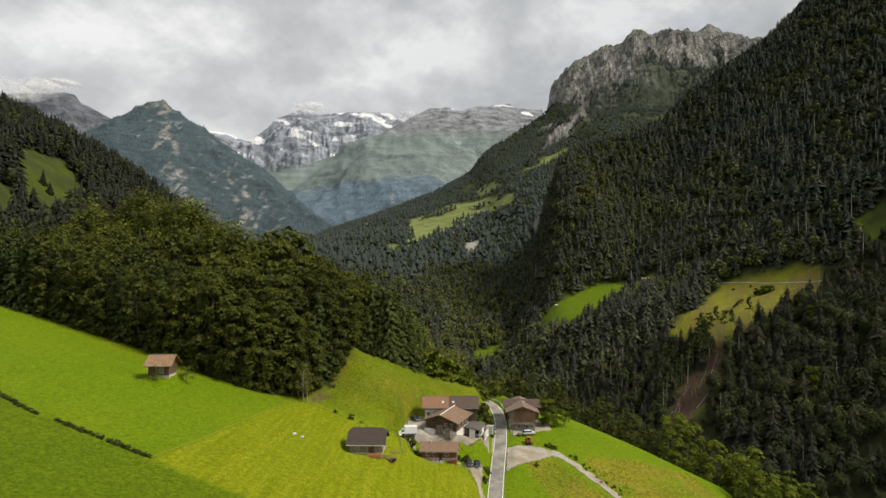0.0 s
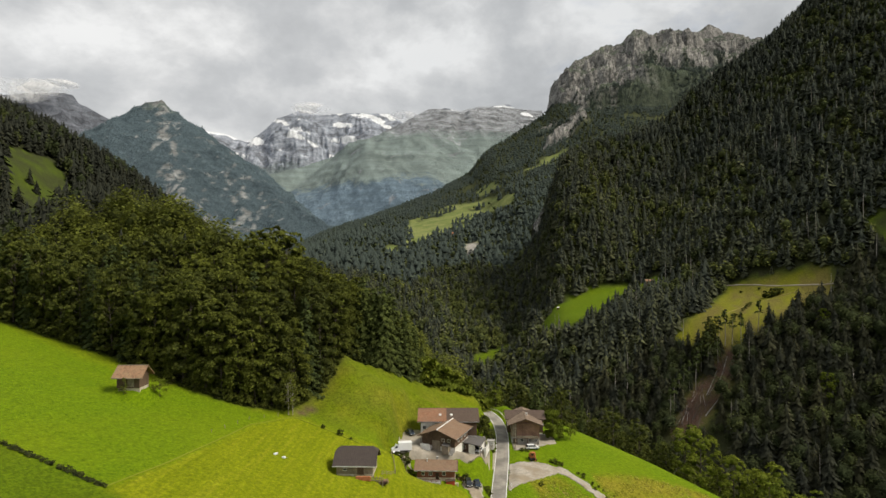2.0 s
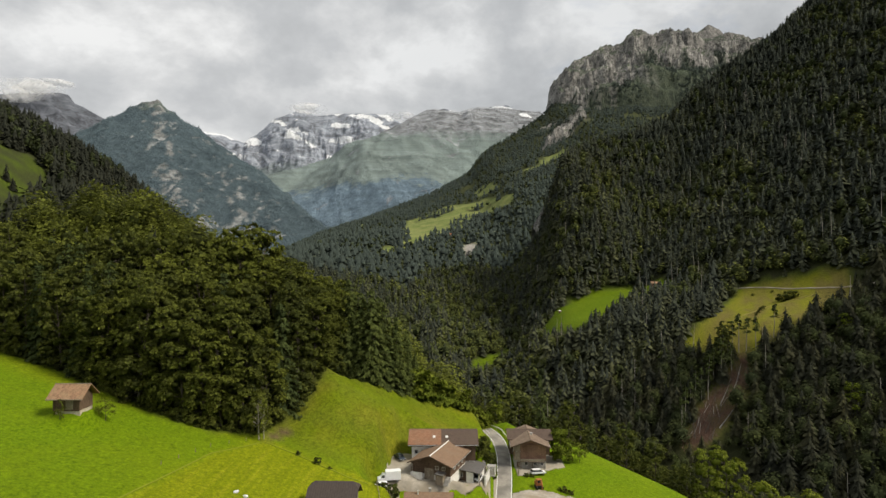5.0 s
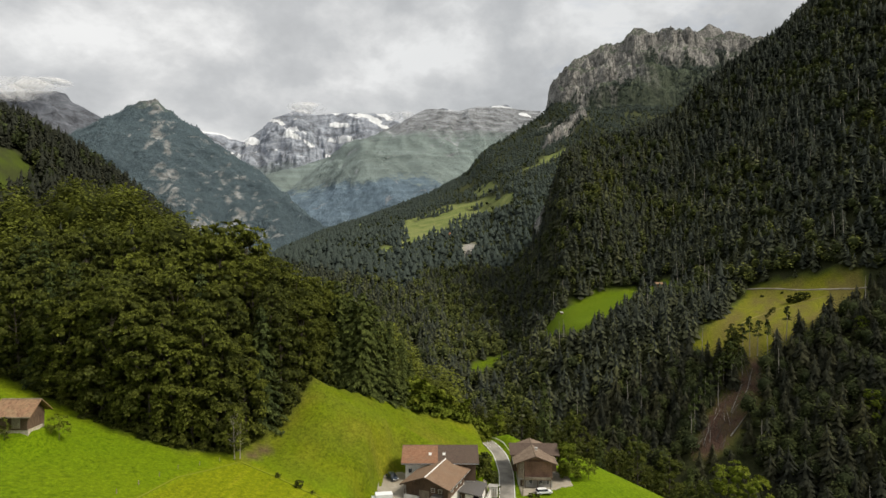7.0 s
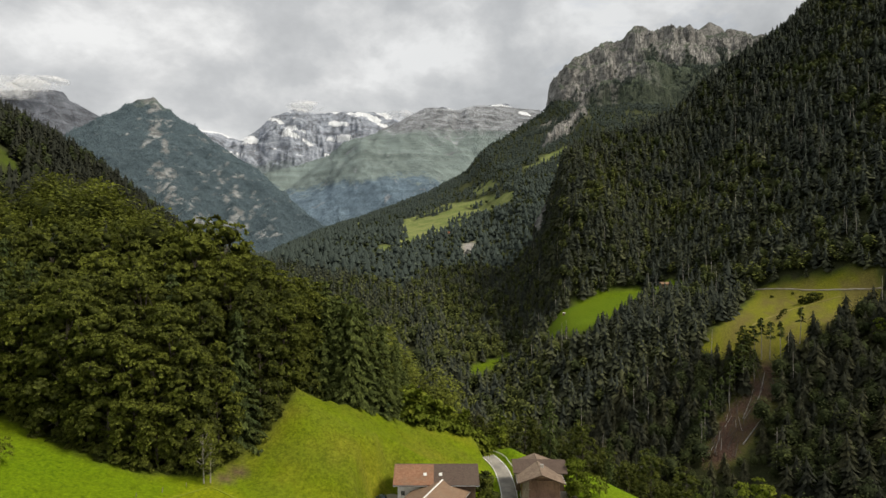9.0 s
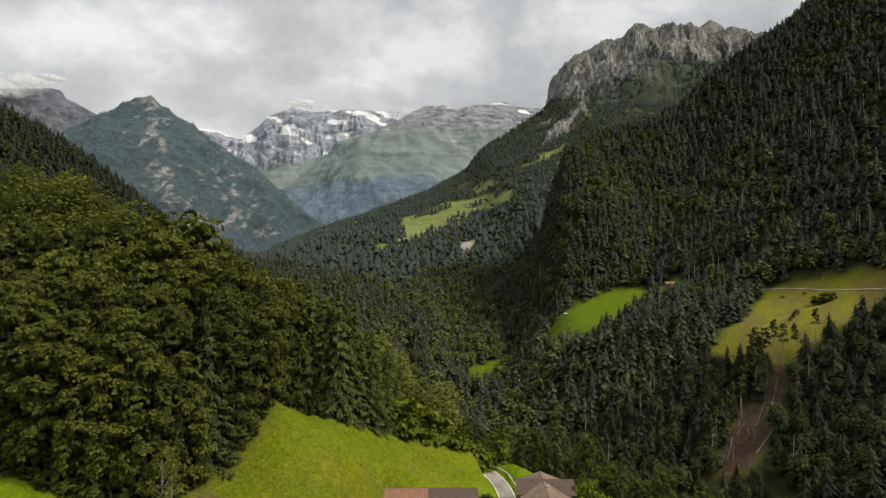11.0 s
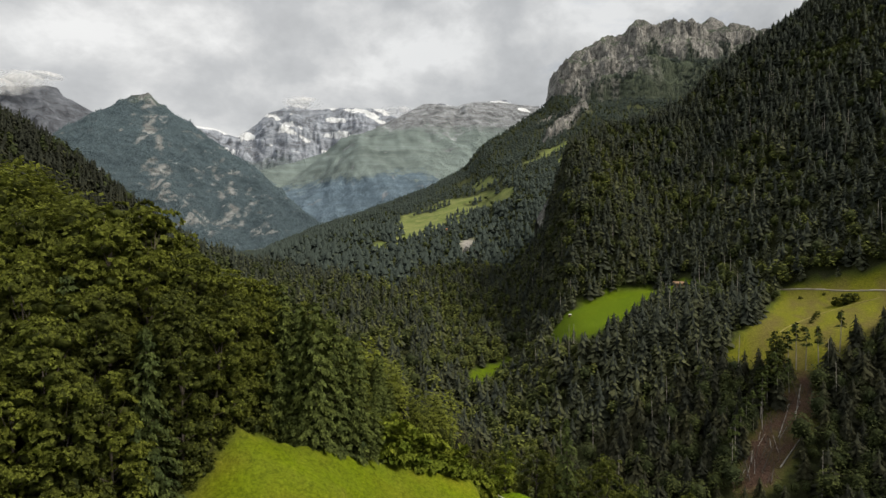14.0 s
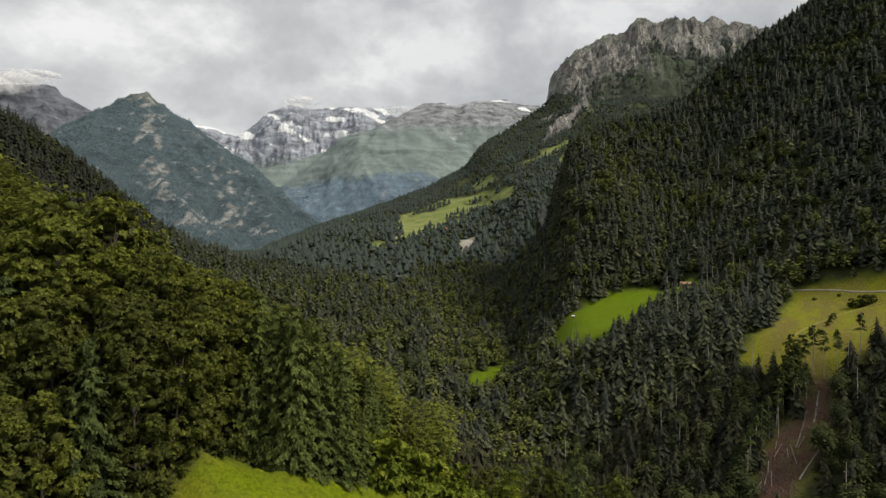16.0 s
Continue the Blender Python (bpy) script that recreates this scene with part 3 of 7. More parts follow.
def range_height(az, r):
    rise = np.interp(az, [a for a, _ in SKYLINE], [s for _, s in SKYLINE])
    top = 60 + rise * 4650 * np.cos(np.radians(az))
    t = (r - 3300) / 1350
    x, y = r * np.sin(np.radians(az)), r * np.cos(np.radians(az))
    up = 130 + (top - 130) * np.clip(t, 0, 1.0) ** 1.5
    z = np.where(t > 1, top - (r - 4650) * 0.9, up)
    edge = np.clip(np.abs(t - 1) * 7, 0, 1)
    bend = 0.5 * fractal(x / 500, y / 500, 4)
    rib = ridged(az / 3.1 + 1.4 * bend + 1.6 * t, t * 1.9, 31, 7, 0.58) - 0.60
    z = z + 300 * rib * edge * step(0.05, 0.5, t)
    z = z + 150 * (ridged(x / 190, y / 190, 33, 6, 0.66) - 0.55) * (0.16 + 0.84 * edge)
    # beds of rock that dip to the west
    return x, y, z + 16 * np.sin((z + 0.32 * x + 70 * fractal(x / 260, y / 260, 36)) / 17.0) * edge * step(550, 750, z)


def old_snow(x, y, z, low, amount, seed):
    """Snow left on the ledges of the beds and in hollows, more of it higher up."""
    ledge = 0.5 + 0.5 * np.cos((z + 0.32 * x + 90 * fractal(x / 260, y / 260, seed)) / 19.0)
    hollow = fractal(x / 150, z / 75, seed + 1, 5, 0.55)
    return np.clip(0.5 + 2.2 * (0.50 * ledge + 1.25 * hollow + amount + 0.35 * step(low, low + 350, z) - 0.75), 0, 1) * step(low - 60, low + 60, z + 60 * hollow)


az_, r_ = np.meshgrid(np.concatenate([np.arange(-60, -42, 1.0), np.arange(-42, -28.2, 0.15), np.arange(-28.2, 7, 0.085)]), np.arange(3500, 4860, 10.0), indexing="ij")
# both ranges bluer, the snow range also paler, as painted haze
M_RANGE = far_material("hazed_snow_range", (0.140, 0.185, 0.225), (0.190, 0.228, 0.240), (0.290, 0.315, 0.365), 420, 640)
M_WEST = far_material("hazed_west_range", (0.064, 0.082, 0.104), (0.090, 0.103, 0.118), (0.128, 0.138, 0.162), 420, 640)
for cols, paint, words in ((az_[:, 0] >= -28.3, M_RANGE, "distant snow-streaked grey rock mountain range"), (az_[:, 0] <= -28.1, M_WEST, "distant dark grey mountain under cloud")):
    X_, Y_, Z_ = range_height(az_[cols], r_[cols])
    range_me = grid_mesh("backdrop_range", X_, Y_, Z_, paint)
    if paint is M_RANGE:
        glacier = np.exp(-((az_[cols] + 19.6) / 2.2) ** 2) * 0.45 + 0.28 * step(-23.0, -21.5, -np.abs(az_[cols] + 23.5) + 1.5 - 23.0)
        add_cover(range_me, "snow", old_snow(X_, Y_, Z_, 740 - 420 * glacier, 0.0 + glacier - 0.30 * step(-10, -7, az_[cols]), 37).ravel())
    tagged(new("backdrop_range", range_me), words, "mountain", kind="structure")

FRONT_RIDGE = [(1100, 4430, 1230), (710, 4420, 1205), (450, 4400, 1225), (279, 4380, 1222), (130, 4370, 1180), (-30, 4350, 1200), (-100, 4340, 1195), (-180, 4320, 1150), (-343, 4250, 1020), (-654, 4150, 840), (-950, 4050, 724), (-1192, 3950, 640), (-1500, 3800, 500)]
fx_, fy_ = np.meshgrid(np.arange(-1700, 760, 12.0), np.arange(2750, 4500, 14.0), indexing="ij")
fz_ = crest(fx_, fy_, FRONT_RIDGE, 0.62)
fd_ = np.clip(along(fx_, fy_, FRONT_RIDGE)[0] / 220, 0, 1)
fold_ = ridged(fx_ / 620 + 0.35 * fractal(fx_ / 500, fy_ / 700, 14) + fy_ / 2600, fy_ / 1700, 61, 6, 0.52) - 0.60
fz_ = fz_ + fd_ * (225 * fold_ + 4 * np.sin((fz_ + 0.12 * fx_) / 21.0 + 3 * fractal(fx_ / 500, fy_ / 500, 9)) * step(480, 700, fz_)) + 44 * (ridged(fx_ / 130 + fy_ / 300, fy_ / 130, 62, 6, 0.64) - 0.5) * (0.35 + 0.65 * fd_)
front_snow = old_snow(fx_, fy_, fz_, 960, -0.26, 63) * (1 - 0.75 * step(-150, 200, -fx_ + fz_ - 1100))
fz_ = fz_ - 350 * step(2930, 2760, fy_)
# pale blue base colours carry the haze over this ridge
M_FRONT = far_material("hazed_high_ridge", (0.150, 0.208, 0.262), (0.205, 0.252, 0.242), (0.250, 0.262, 0.280), 470, 860)
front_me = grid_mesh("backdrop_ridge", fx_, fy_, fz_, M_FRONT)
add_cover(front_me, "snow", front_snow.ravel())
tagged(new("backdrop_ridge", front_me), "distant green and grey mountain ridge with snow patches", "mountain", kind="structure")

CRAG_LINE = [(448, 2335, 585), (480, 2340, 690), (506, 2342, 785), (532, 2350, 862), (585, 2370, 890), (650, 2390, 935), (740, 2405, 975), (803, 2420, 1020), (860, 2425, 1000), (930, 2430, 1022), (1010, 2440, 1010), (1100, 2450, 985), (1200, 2470, 1015), (1450, 2500, 1000)]
cx_, cy_ = np.meshgrid(np.arange(412, 1420, 4.8), np.arange(2090, 2500, 4.5), indexing="ij")
cd_, _cz = along(cx_, cy_, CRAG_LINE)
cz_ = crest(cx_, cy_, CRAG_LINE, 1.12) + 150 * (ridged(cx_ / 120 + 0.7 * fractal(cx_ / 70, cy_ / 70, 15), cy_ / 170, 71, 6, 0.62) - 0.60) * np.clip(cd_ / 50, 0.34, 1) * (1 - 0.65 * step(130, 230, cd_)) + (24 * (ridged(cx_ / 30, cy_ / 34, 72, 4, 0.7) - 0.5) + 60 * (np.abs(fractal(cx_ / 62, cy_ / 90, 74, 4, 0.6)) - 0.22)) * np.clip(cd_ / 40, 0.3, 1) * (1 - 0.65 * step(130, 230, cd_))
cz_ = cz_ - 160 * step(455, 415, cx_) - 240 * step(2190, 2090, cy_)
cz_ = cz_ + 11 * np.sin(cz_ / 15.0 + 3 * fractal(cx_ / 60, cy_ / 60, 73)) * np.clip(cd_ / 30, 0, 1)


def crag_material():
    """Grey limestone, dark in its clefts, with turf on what lies flatter."""
    m, nodes, links, b = mat("grey_limestone_crag", 0.95)
    geo = nodes.new("ShaderNodeNewGeometry")
    pos = geo.outputs["Position"]
    sn = nodes.new("ShaderNodeSeparateXYZ")
    links.new(geo.outputs["Normal"], sn.inputs[0])
    fine = n_noise(nodes, links, 0.06, 9, 0.75, pos, 0.4)
    wide_ = n_noise(nodes, links, 0.013, 5, 0.6, pos, 0.8)
    col = n_ramp(nodes, links, fine, [(0.36, (0.050, 0.049, 0.048)), (0.48, (0.19, 0.184, 0.175)), (0.66, (0.38, 0.365, 0.345))])
    col = n_mix(nodes, links, 1.0, col, n_ramp(nodes, links, wide_, [(0.35, 0.62), (0.65, 1.2)]), "MULTIPLY")
    k = nodes.new("ShaderNodeMath")
    k.operation = "MULTIPLY_ADD"
    links.new(fine, k.inputs[0])
    k.inputs[1].default_value = 0.9
    links.new(sn.outputs["Z"], k.inputs[2])
    turf = n_ramp(nodes, links, k.outputs[0], [(0.96, 0.0), (1.0, 0.85)])
    col = n_mix(nodes, links, turf, col, n_ramp(nodes, links, wide_, [(0.4, (0.036, 0.050, 0.034)), (0.6, (0.064, 0.084, 0.048))]))
    at = nodes.new("ShaderNodeAttribute")
    at.attribute_name = "turf"
    col = n_mix(nodes, links, at.outputs["Fac"], col, n_ramp(nodes, links, fine, [(0.38, (0.034, 0.048, 0.034)), (0.62, (0.066, 0.086, 0.048))]))
    links.new(col, b.inputs["Base Color"])
    n_bump(nodes, links, b, fine, 1.0, 8.0)
    return m


M_CRAG = crag_material()
crag_me = grid_mesh("backdrop_crag", cx_, cy_, cz_, M_CRAG)
crag_me.shade_flat()
add_cover(crag_me, "turf", np.clip(step(150, 225, cd_ + 110 * fractal(cx_ / 60, cy_ / 60, 75)), 0, 0.9).ravel())
tagged(new("backdrop_crag", crag_me), "bare grey limestone crags above the forest", "mountain", kind="structure")

HORNS = [(1130, 3200, 1230), (1215, 3200, 1296), (1275, 3210, 1322), (1340, 3215, 1300), (1395, 3220, 1314), (1470, 3225, 1348), (1530, 3230, 1334), (1575, 3235, 1290), (1700, 3250, 1150)]
hx_, hy_ = np.meshgrid(np.arange(900, 1900, 12.0), np.arange(2650, 3600, 12.0), indexing="ij")
hd_ = along(hx_, hy_, HORNS)[0]
hz_ = crest(hx_, hy_, HORNS, 2.4) + 24 + 110 * (ridged(hx_ / 120, hy_ / 160, 76, 6, 0.62) - 0.6) * np.clip(hd_ / 60, 0.25, 1)
horn_me = grid_mesh("backdrop_horns", hx_, hy_, hz_, M_CRAG)
horn_me.shade_flat()
tagged(new("backdrop_horns", horn_me), "pale bare rock horns behind the crags", "mountain", kind="structure")

# broken faces of rock lower down the valley side
for line, x0, x1, y0, y1, gap, slope_, rough_ in (
        ([(302, 1795, 8), (325, 1805, 36), (360, 1825, 44), (395, 1850, 34), (440, 1890, 38), (468, 1940, 8)], 280, 500, 1700, 1980, 3.2, 2.0, 54),
        ([(134, 776, -14), (142, 786, -6), (149, 796, -2), (158, 806, -10)], 122, 172, 762, 822, 1.6, 1.9, 22),
        ([(36, 1010, -4), (52, 1016, 11), (66, 1040, 10), (74, 1080, 0)], 22, 92, 985, 1100, 2.0, 1.6, 20)):
    ux_, uy_ = np.meshgrid(np.arange(x0, x1, gap), np.arange(y0, y1, gap), indexing="ij")
    top_ = [(a, b, float(land(a, b)) + c) for a, b, c in line]
    uz_ = crest(ux_, uy_, top_, slope_) + rough_ * (ridged(ux_ / (gap * 7), uy_ / (gap * 9), 81, 5, 0.62) - 0.62)
    face_me = grid_mesh("rock_face", ux_, uy_, uz_, M_CRAG)
    face_me.shade_flat()
    tagged(new("rock_face", face_me), "pale broken rock face among the trees", "rock", kind="structure")

# ---------------------------------------------------------------- trees
rng = np.random.default_rng(7)


def mesh_from(name, verts, tris, materials, tint=None, index=None):
    """A triangle mesh from arrays, with a tint for each vertex and a material for each face."""
    me = bpy.data.meshes.new(name)
    nv, nt = len(verts), len(tris)
    me.vertices.add(nv)
    me.vertices.foreach_set("co", np.asarray(verts, np.float32).ravel())
    me.loops.add(nt * 3)
    me.loops.foreach_set("vertex_index", np.asarray(tris, np.int32).ravel())
    me.polygons.add(nt)
    me.polygons.foreach_set("loop_start", np.arange(0, nt * 3, 3, dtype=np.int32))
    for m in materials:
        me.materials.append(m)
    if index is not None:
        me.polygons.foreach_set("material_index", np.asarray(index, np.int32))
    me.update(calc_edges=True)
    if tint is not None:
        at = me.attributes.new("tint", "FLOAT", "POINT")
        at.data.foreach_set("value", np.asarray(tint, np.float32))
    return me


def spruce_form(boughs, seed, girth=0.135, low=0.06):
    """A spruce of height 1: a core tinted dark for its inner shade, hung with drooping pointed boughs."""
    g = np.random.default_rng(seed)
    V, T = [], []

    def reach(f):
        return 0.016 + girth * f ** 0.66
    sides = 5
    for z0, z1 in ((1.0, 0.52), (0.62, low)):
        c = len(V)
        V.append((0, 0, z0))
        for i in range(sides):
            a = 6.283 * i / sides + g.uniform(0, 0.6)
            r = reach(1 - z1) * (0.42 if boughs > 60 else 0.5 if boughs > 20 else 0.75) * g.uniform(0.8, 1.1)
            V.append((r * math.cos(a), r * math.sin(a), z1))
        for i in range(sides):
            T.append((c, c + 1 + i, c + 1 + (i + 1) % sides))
    for k in range(boughs):
        f = ((k + 0.7) / boughs) ** 0.58
        z = 1 - (1 - low) * f * 0.96
        a = k * 2.39996 + g.normal(0, 0.25)
        r = reach(f) * g.uniform(0.62, 1.35)
        w = r * g.uniform(0.15, 0.32) * (1.0 if boughs > 60 else 1.5 if boughs > 20 else 2.3)
        drop = r * g.uniform(0.5, 1.25)
        ca, sa = math.cos(a), math.sin(a)
        c = len(V)
        V += [(0.15 * r * ca, 0.15 * r * sa, z + 0.030), (0.62 * r * ca - w * sa, 0.62 * r * sa + w * ca, z - drop * 0.62), (r * ca, r * sa, z - drop), (0.62 * r * ca + w * sa, 0.62 * r * sa - w * ca, z - drop * 0.62)]
        T += [(c, c + 1, c + 2), (c, c + 2, c + 3)]
    # zero tint on the core paints the shade between boughs
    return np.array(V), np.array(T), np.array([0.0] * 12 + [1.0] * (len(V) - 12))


def broad_form(tufts, seed, size=0.10, heart=0.72):
    """A broadleaf of height 1: a core tinted dark for its inner shade, under many pointed leafy tufts."""
    g = np.random.default_rng(seed)
    V, T = [], []
    t = bmesh.new()
    bmesh.ops.create_icosphere(t, subdivisions=1, radius=1.0)
    for v in t.verts:
        q = heart * g.uniform(0.85, 1.1)
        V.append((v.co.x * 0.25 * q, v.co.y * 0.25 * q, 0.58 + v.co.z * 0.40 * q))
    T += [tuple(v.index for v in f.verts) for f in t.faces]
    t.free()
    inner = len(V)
    for k in range(tufts):
        u = 1 - 1.8 * (k + 0.5) / tufts
        a = k * 2.39996 + g.normal(0, 0.25)
        s_ = math.sqrt(max(0, 1 - u * u))
        n = np.array((s_ * math.cos(a), s_ * math.sin(a), u))
        lobe = 1 + 0.16 * math.sin(3 * a + seed) + 0.10 * math.sin(7 * u + 2 * a)
        q = g.uniform(0.74, 1.04) * lobe
        p = np.array((n[0] * 0.25 * q, n[1] * 0.25 * q, 0.58 + n[2] * 0.39 * q))
        d = np.array((n[0], n[1], n[2] * 0.5 - 0.45)) + g.normal(0, 0.35, 3)
        d /= np.linalg.norm(d)
        w = np.cross(d, n + np.array((0.1, 0.2, 0.9)))
        w /= np.linalg.norm(w)
        L = size * g.uniform(0.75, 1.3)
        c = len(V)
        V += [p - d * L * 0.6, p + w * L * 0.42, p + d * L * 0.6, p - w * L * 0.42]
        T += [(c, c + 1, c + 2), (c, c + 2, c + 3)]
    # core vertices keep a quarter of the tint, as painted inner shade
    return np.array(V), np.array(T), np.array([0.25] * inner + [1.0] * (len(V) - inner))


def scatter(x0, x1, y0, y1, gap, seed):
    g = np.random.default_rng(seed)
    X, Y = np.meshgrid(np.arange(x0, x1, gap), np.arange(y0, y1, gap))
    X = X.ravel() + g.uniform(-0.45, 0.45, X.size) * gap
    Y = Y.ravel() + g.uniform(-0.45, 0.45, Y.size) * gap
    ok = wooded(X, Y) & ((np.abs(X) < 0.88 * Y + 12) | (np.abs(X - 6) < 0.88 * (Y - 118) + 12))
    return X[ok], Y[ok]


def plant(name, label, X, Y, forms, heights, girth, tint, material, seed, Z=None):
    """Many trees in one mesh."""
    g = np.random.default_rng(seed)
    Z = land(X, Y) if Z is None else Z
    pick = g.integers(0, len(forms), len(X))
    VS, TS, CS, base = [], [], [], 0
    for f, (V, T, shade) in enumerate(forms):
        sel = np.nonzero(pick == f)[0]
        if not len(sel):
            continue
        a = g.uniform(0, 6.283, len(sel))
        h = heights[sel]
        w = h * girth * g.uniform(0.85, 1.2, len(sel))
        ca, sa = np.cos(a), np.sin(a)
        x = (V[None, :, 0] * ca[:, None] - V[None, :, 1] * sa[:, None]) * w[:, None] + X[sel, None]
        y = (V[None, :, 0] * sa[:, None] + V[None, :, 1] * ca[:, None]) * w[:, None] + Y[sel, None]
        z = V[None, :, 2] * h[:, None] + Z[sel, None] - 0.6
        VS.append(np.stack([x, y, z], -1).reshape(-1, 3))
        TS.append((T[None] + (np.arange(len(sel)) * len(V))[:, None, None] + base).reshape(-1, 3))
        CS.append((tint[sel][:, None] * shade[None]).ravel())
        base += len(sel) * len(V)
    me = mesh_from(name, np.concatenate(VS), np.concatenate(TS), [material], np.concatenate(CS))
    return tagged(new(name, me), label, "forest", kind="stuff")


FINE_SPRUCE = [spruce_form(30, s, 0.15 + 0.012 * s, 0.12) for s in range(7)]
CLOSE_SPRUCE = [spruce_form(120, 50 + s, 0.15 + 0.012 * s, 0.04) for s in range(6)]
CLOSE_BROAD = [broad_form(260, 60 + s, 0.050) for s in range(4)]
SMALL_SPRUCE = [spruce_form(4, 10 + s, 0.16) for s in range(5)]
TINY_SPRUCE = [(np.array([(0, 0, 1.0), (0.16, 0, 0), (0.05, 0.15, 0), (-0.13, 0.09, 0), (-0.13, -0.1, 0), (0.05, -0.15, 0)]), np.array([(0, 1, 2), (0, 2, 3), (0, 3, 4), (0, 4, 5), (0, 5, 1)]), np.ones(6))]
# blue-grey needles, with the peak's haze painted into them
M_PEAK_TREES = leaves("hazed_peak_spruce_needles", (0.060, 0.085, 0.098), (0.088, 0.118, 0.130), 0.85, 0.0, 0.15)
# lighter, bluer needles than near ones: haze mixed into the colour
M_SPRUCE_FAR = leaves("hazed_valley_spruce_needles", (0.047, 0.060, 0.052), (0.076, 0.091, 0.063), 0.85, 0.15, 0.12)
MID_BROAD = [broad_form(44, 20 + s, 0.11) for s in range(5)]
FULL_BROAD = [broad_form(420, 25 + s, 0.046, 0.5) for s in range(3)]
SMALL_BROAD = [broad_form(6, 30 + s, 0.20) for s in range(3)]


def woods():
    # the flank across the gorge
    X, Y = scatter(-25, 900, 140, 1020, 6.5, 1)
    keep = (drop_off(X, Y) > 5) & (X > 6 - 0.05 * (Y - 250)) & ~((X < 135) & (Y < 300)) & (Y < np.clip(905 + 0.3 * (X - 300), 905, 1020))
    X, Y = X[keep], Y[keep]
    z = land(X, Y)
    patch = fractal(X / 60, Y / 60, 51)
    grove = np.exp(-((X - 230) / 70) ** 2 - ((Y - 760) / 70) ** 2)
    leafy = rng.uniform(size=len(X)) < np.clip(0.20 + 0.7 * patch + 0.14 * step(10, -50, z) + 0.34 * step(140, 60, X) * step(450, 560, Y) + 0.35 * grove, 0.02, 0.85)
    # tone falls towards the upper right, painting cloud shade into the foliage
    tone = np.clip(0.20 + 0.40 * step(320, 120, X) + 0.60 * fractal(X / 40, Y / 40, 52) + rng.normal(0, 0.28, len(X)), 0, 1)
    hs = np.clip(rng.normal(14.0, 3.4, len(X)), 6, 23) * np.where((X > 112) & (X < 0.51 * (Y - 23)) & (Y > 325) & (Y < 366), 0.55, 1.0) * (1 + 0.25 * fractal(X / 30, Y / 30, 56)) * np.where(open_land(X + 6, Y + 14) | open_land(X - 4, Y + 10), 0.72, 1.0)
    for sel, dark, light, words, k in ((Y < 430, CLOSE_SPRUCE, CLOSE_BROAD, "nearer ", 0), (Y >= 430, FINE_SPRUCE, MID_BROAD, "", 20)):
        a, b = sel & ~leafy, sel & leafy
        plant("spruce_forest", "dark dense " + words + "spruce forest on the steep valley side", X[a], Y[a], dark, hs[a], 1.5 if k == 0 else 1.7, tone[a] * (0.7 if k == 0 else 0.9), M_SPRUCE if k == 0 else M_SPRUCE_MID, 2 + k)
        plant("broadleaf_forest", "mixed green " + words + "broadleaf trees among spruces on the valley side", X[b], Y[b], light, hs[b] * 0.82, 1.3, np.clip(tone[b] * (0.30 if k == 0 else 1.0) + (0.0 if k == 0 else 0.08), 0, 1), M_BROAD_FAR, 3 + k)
    # young trees that close the steep foot of the spur
    X, Y = scatter(85, 260, 560, 815, 5.4, 23)
    keep = (np.hypot(land(X + 3, Y) - land(X - 3, Y), land(X, Y + 3) - land(X, Y - 3)) / 6 > 0.85) & ~((X > 122) & (X < 160) & (Y > 768))
    X, Y = X[keep], Y[keep]
    tone = np.clip(rng.normal(0.5, 0.22, len(X)), 0, 1)
    leafy = rng.uniform(size=len(X)) < 0.3
    hs = rng.uniform(8, 15, len(X))
    plant("spruce_forest", "spruces on the steep foot of the wooded spur", X[~leafy], Y[~leafy], FINE_SPRUCE, hs[~leafy], 1.6, tone[~leafy], M_SPRUCE_MID, 33)
    plant("broadleaf_forest", "green broadleaf trees on the steep foot of the wooded spur", X[leafy], Y[leafy], MID_BROAD, hs[leafy] * 0.8, 1.3, tone[leafy], M_BROAD_FAR, 34)
    # the close stand on both sides of the felled strip
    X, Y = scatter(95, 250, 300, 425, 7.0, 3)
    keep = (drop_off(X, Y) > 30) & ~open_land(X, Y - 8) & ~((X > 108) & (X < 0.51 * (Y - 23)) & (Y > 318) & (Y < 366))
    X, Y = X[keep], Y[keep]
    leafy = rng.uniform(size=len(X)) < 0.3
    hs = rng.uniform(12, 21, len(X))
    tone = np.clip(rng.normal(0.18, 0.14, len(X)), 0, 1)
    plant("spruce_forest", "dark close spruce stand round the felled strip", X[~leafy], Y[~leafy], CLOSE_SPRUCE, hs[~leafy], 1.55, tone[~leafy], M_SPRUCE, 31)
    plant("broadleaf_forest", "green broadleaf trees round the felled strip", X[leafy], Y[leafy], CLOSE_BROAD, hs[leafy] * 0.85, 1.3, tone[leafy], M_BROAD_FAR, 32)
    # the mountain behind the beech wood
    X, Y = scatter(-700, 40, 200, 800, 6.7, 4)
    keep = (X < 6) & ((Y > 262) | (X < -172)) & ~near_wood(X, Y)
    X, Y = X[keep], Y[keep]
    leafy = rng.uniform(size=len(X)) < np.clip(0.14 + 0.5 * fractal(X / 70, Y / 70, 53) + 0.75 * step(400, 300, Y) * step(-230, -170, X) + 0.30 * step(-170, -70, X) * step(400, 500, Y), 0.03, 0.95)
    tone = np.clip(0.06 + 0.26 * step(-200, -90, X) * step(400, 500, Y) + 0.24 * fractal(X / 40, Y / 40, 54) + rng.normal(0, 0.14, len(X)), 0, 1)
    hs = rng.uniform(13, 25, len(X))
    beyond = ~leafy & (Y > 470) & (X > -260)
    nearer = ~leafy & ~beyond
    beyond &= rng.uniform(size=len(X)) < 0.7
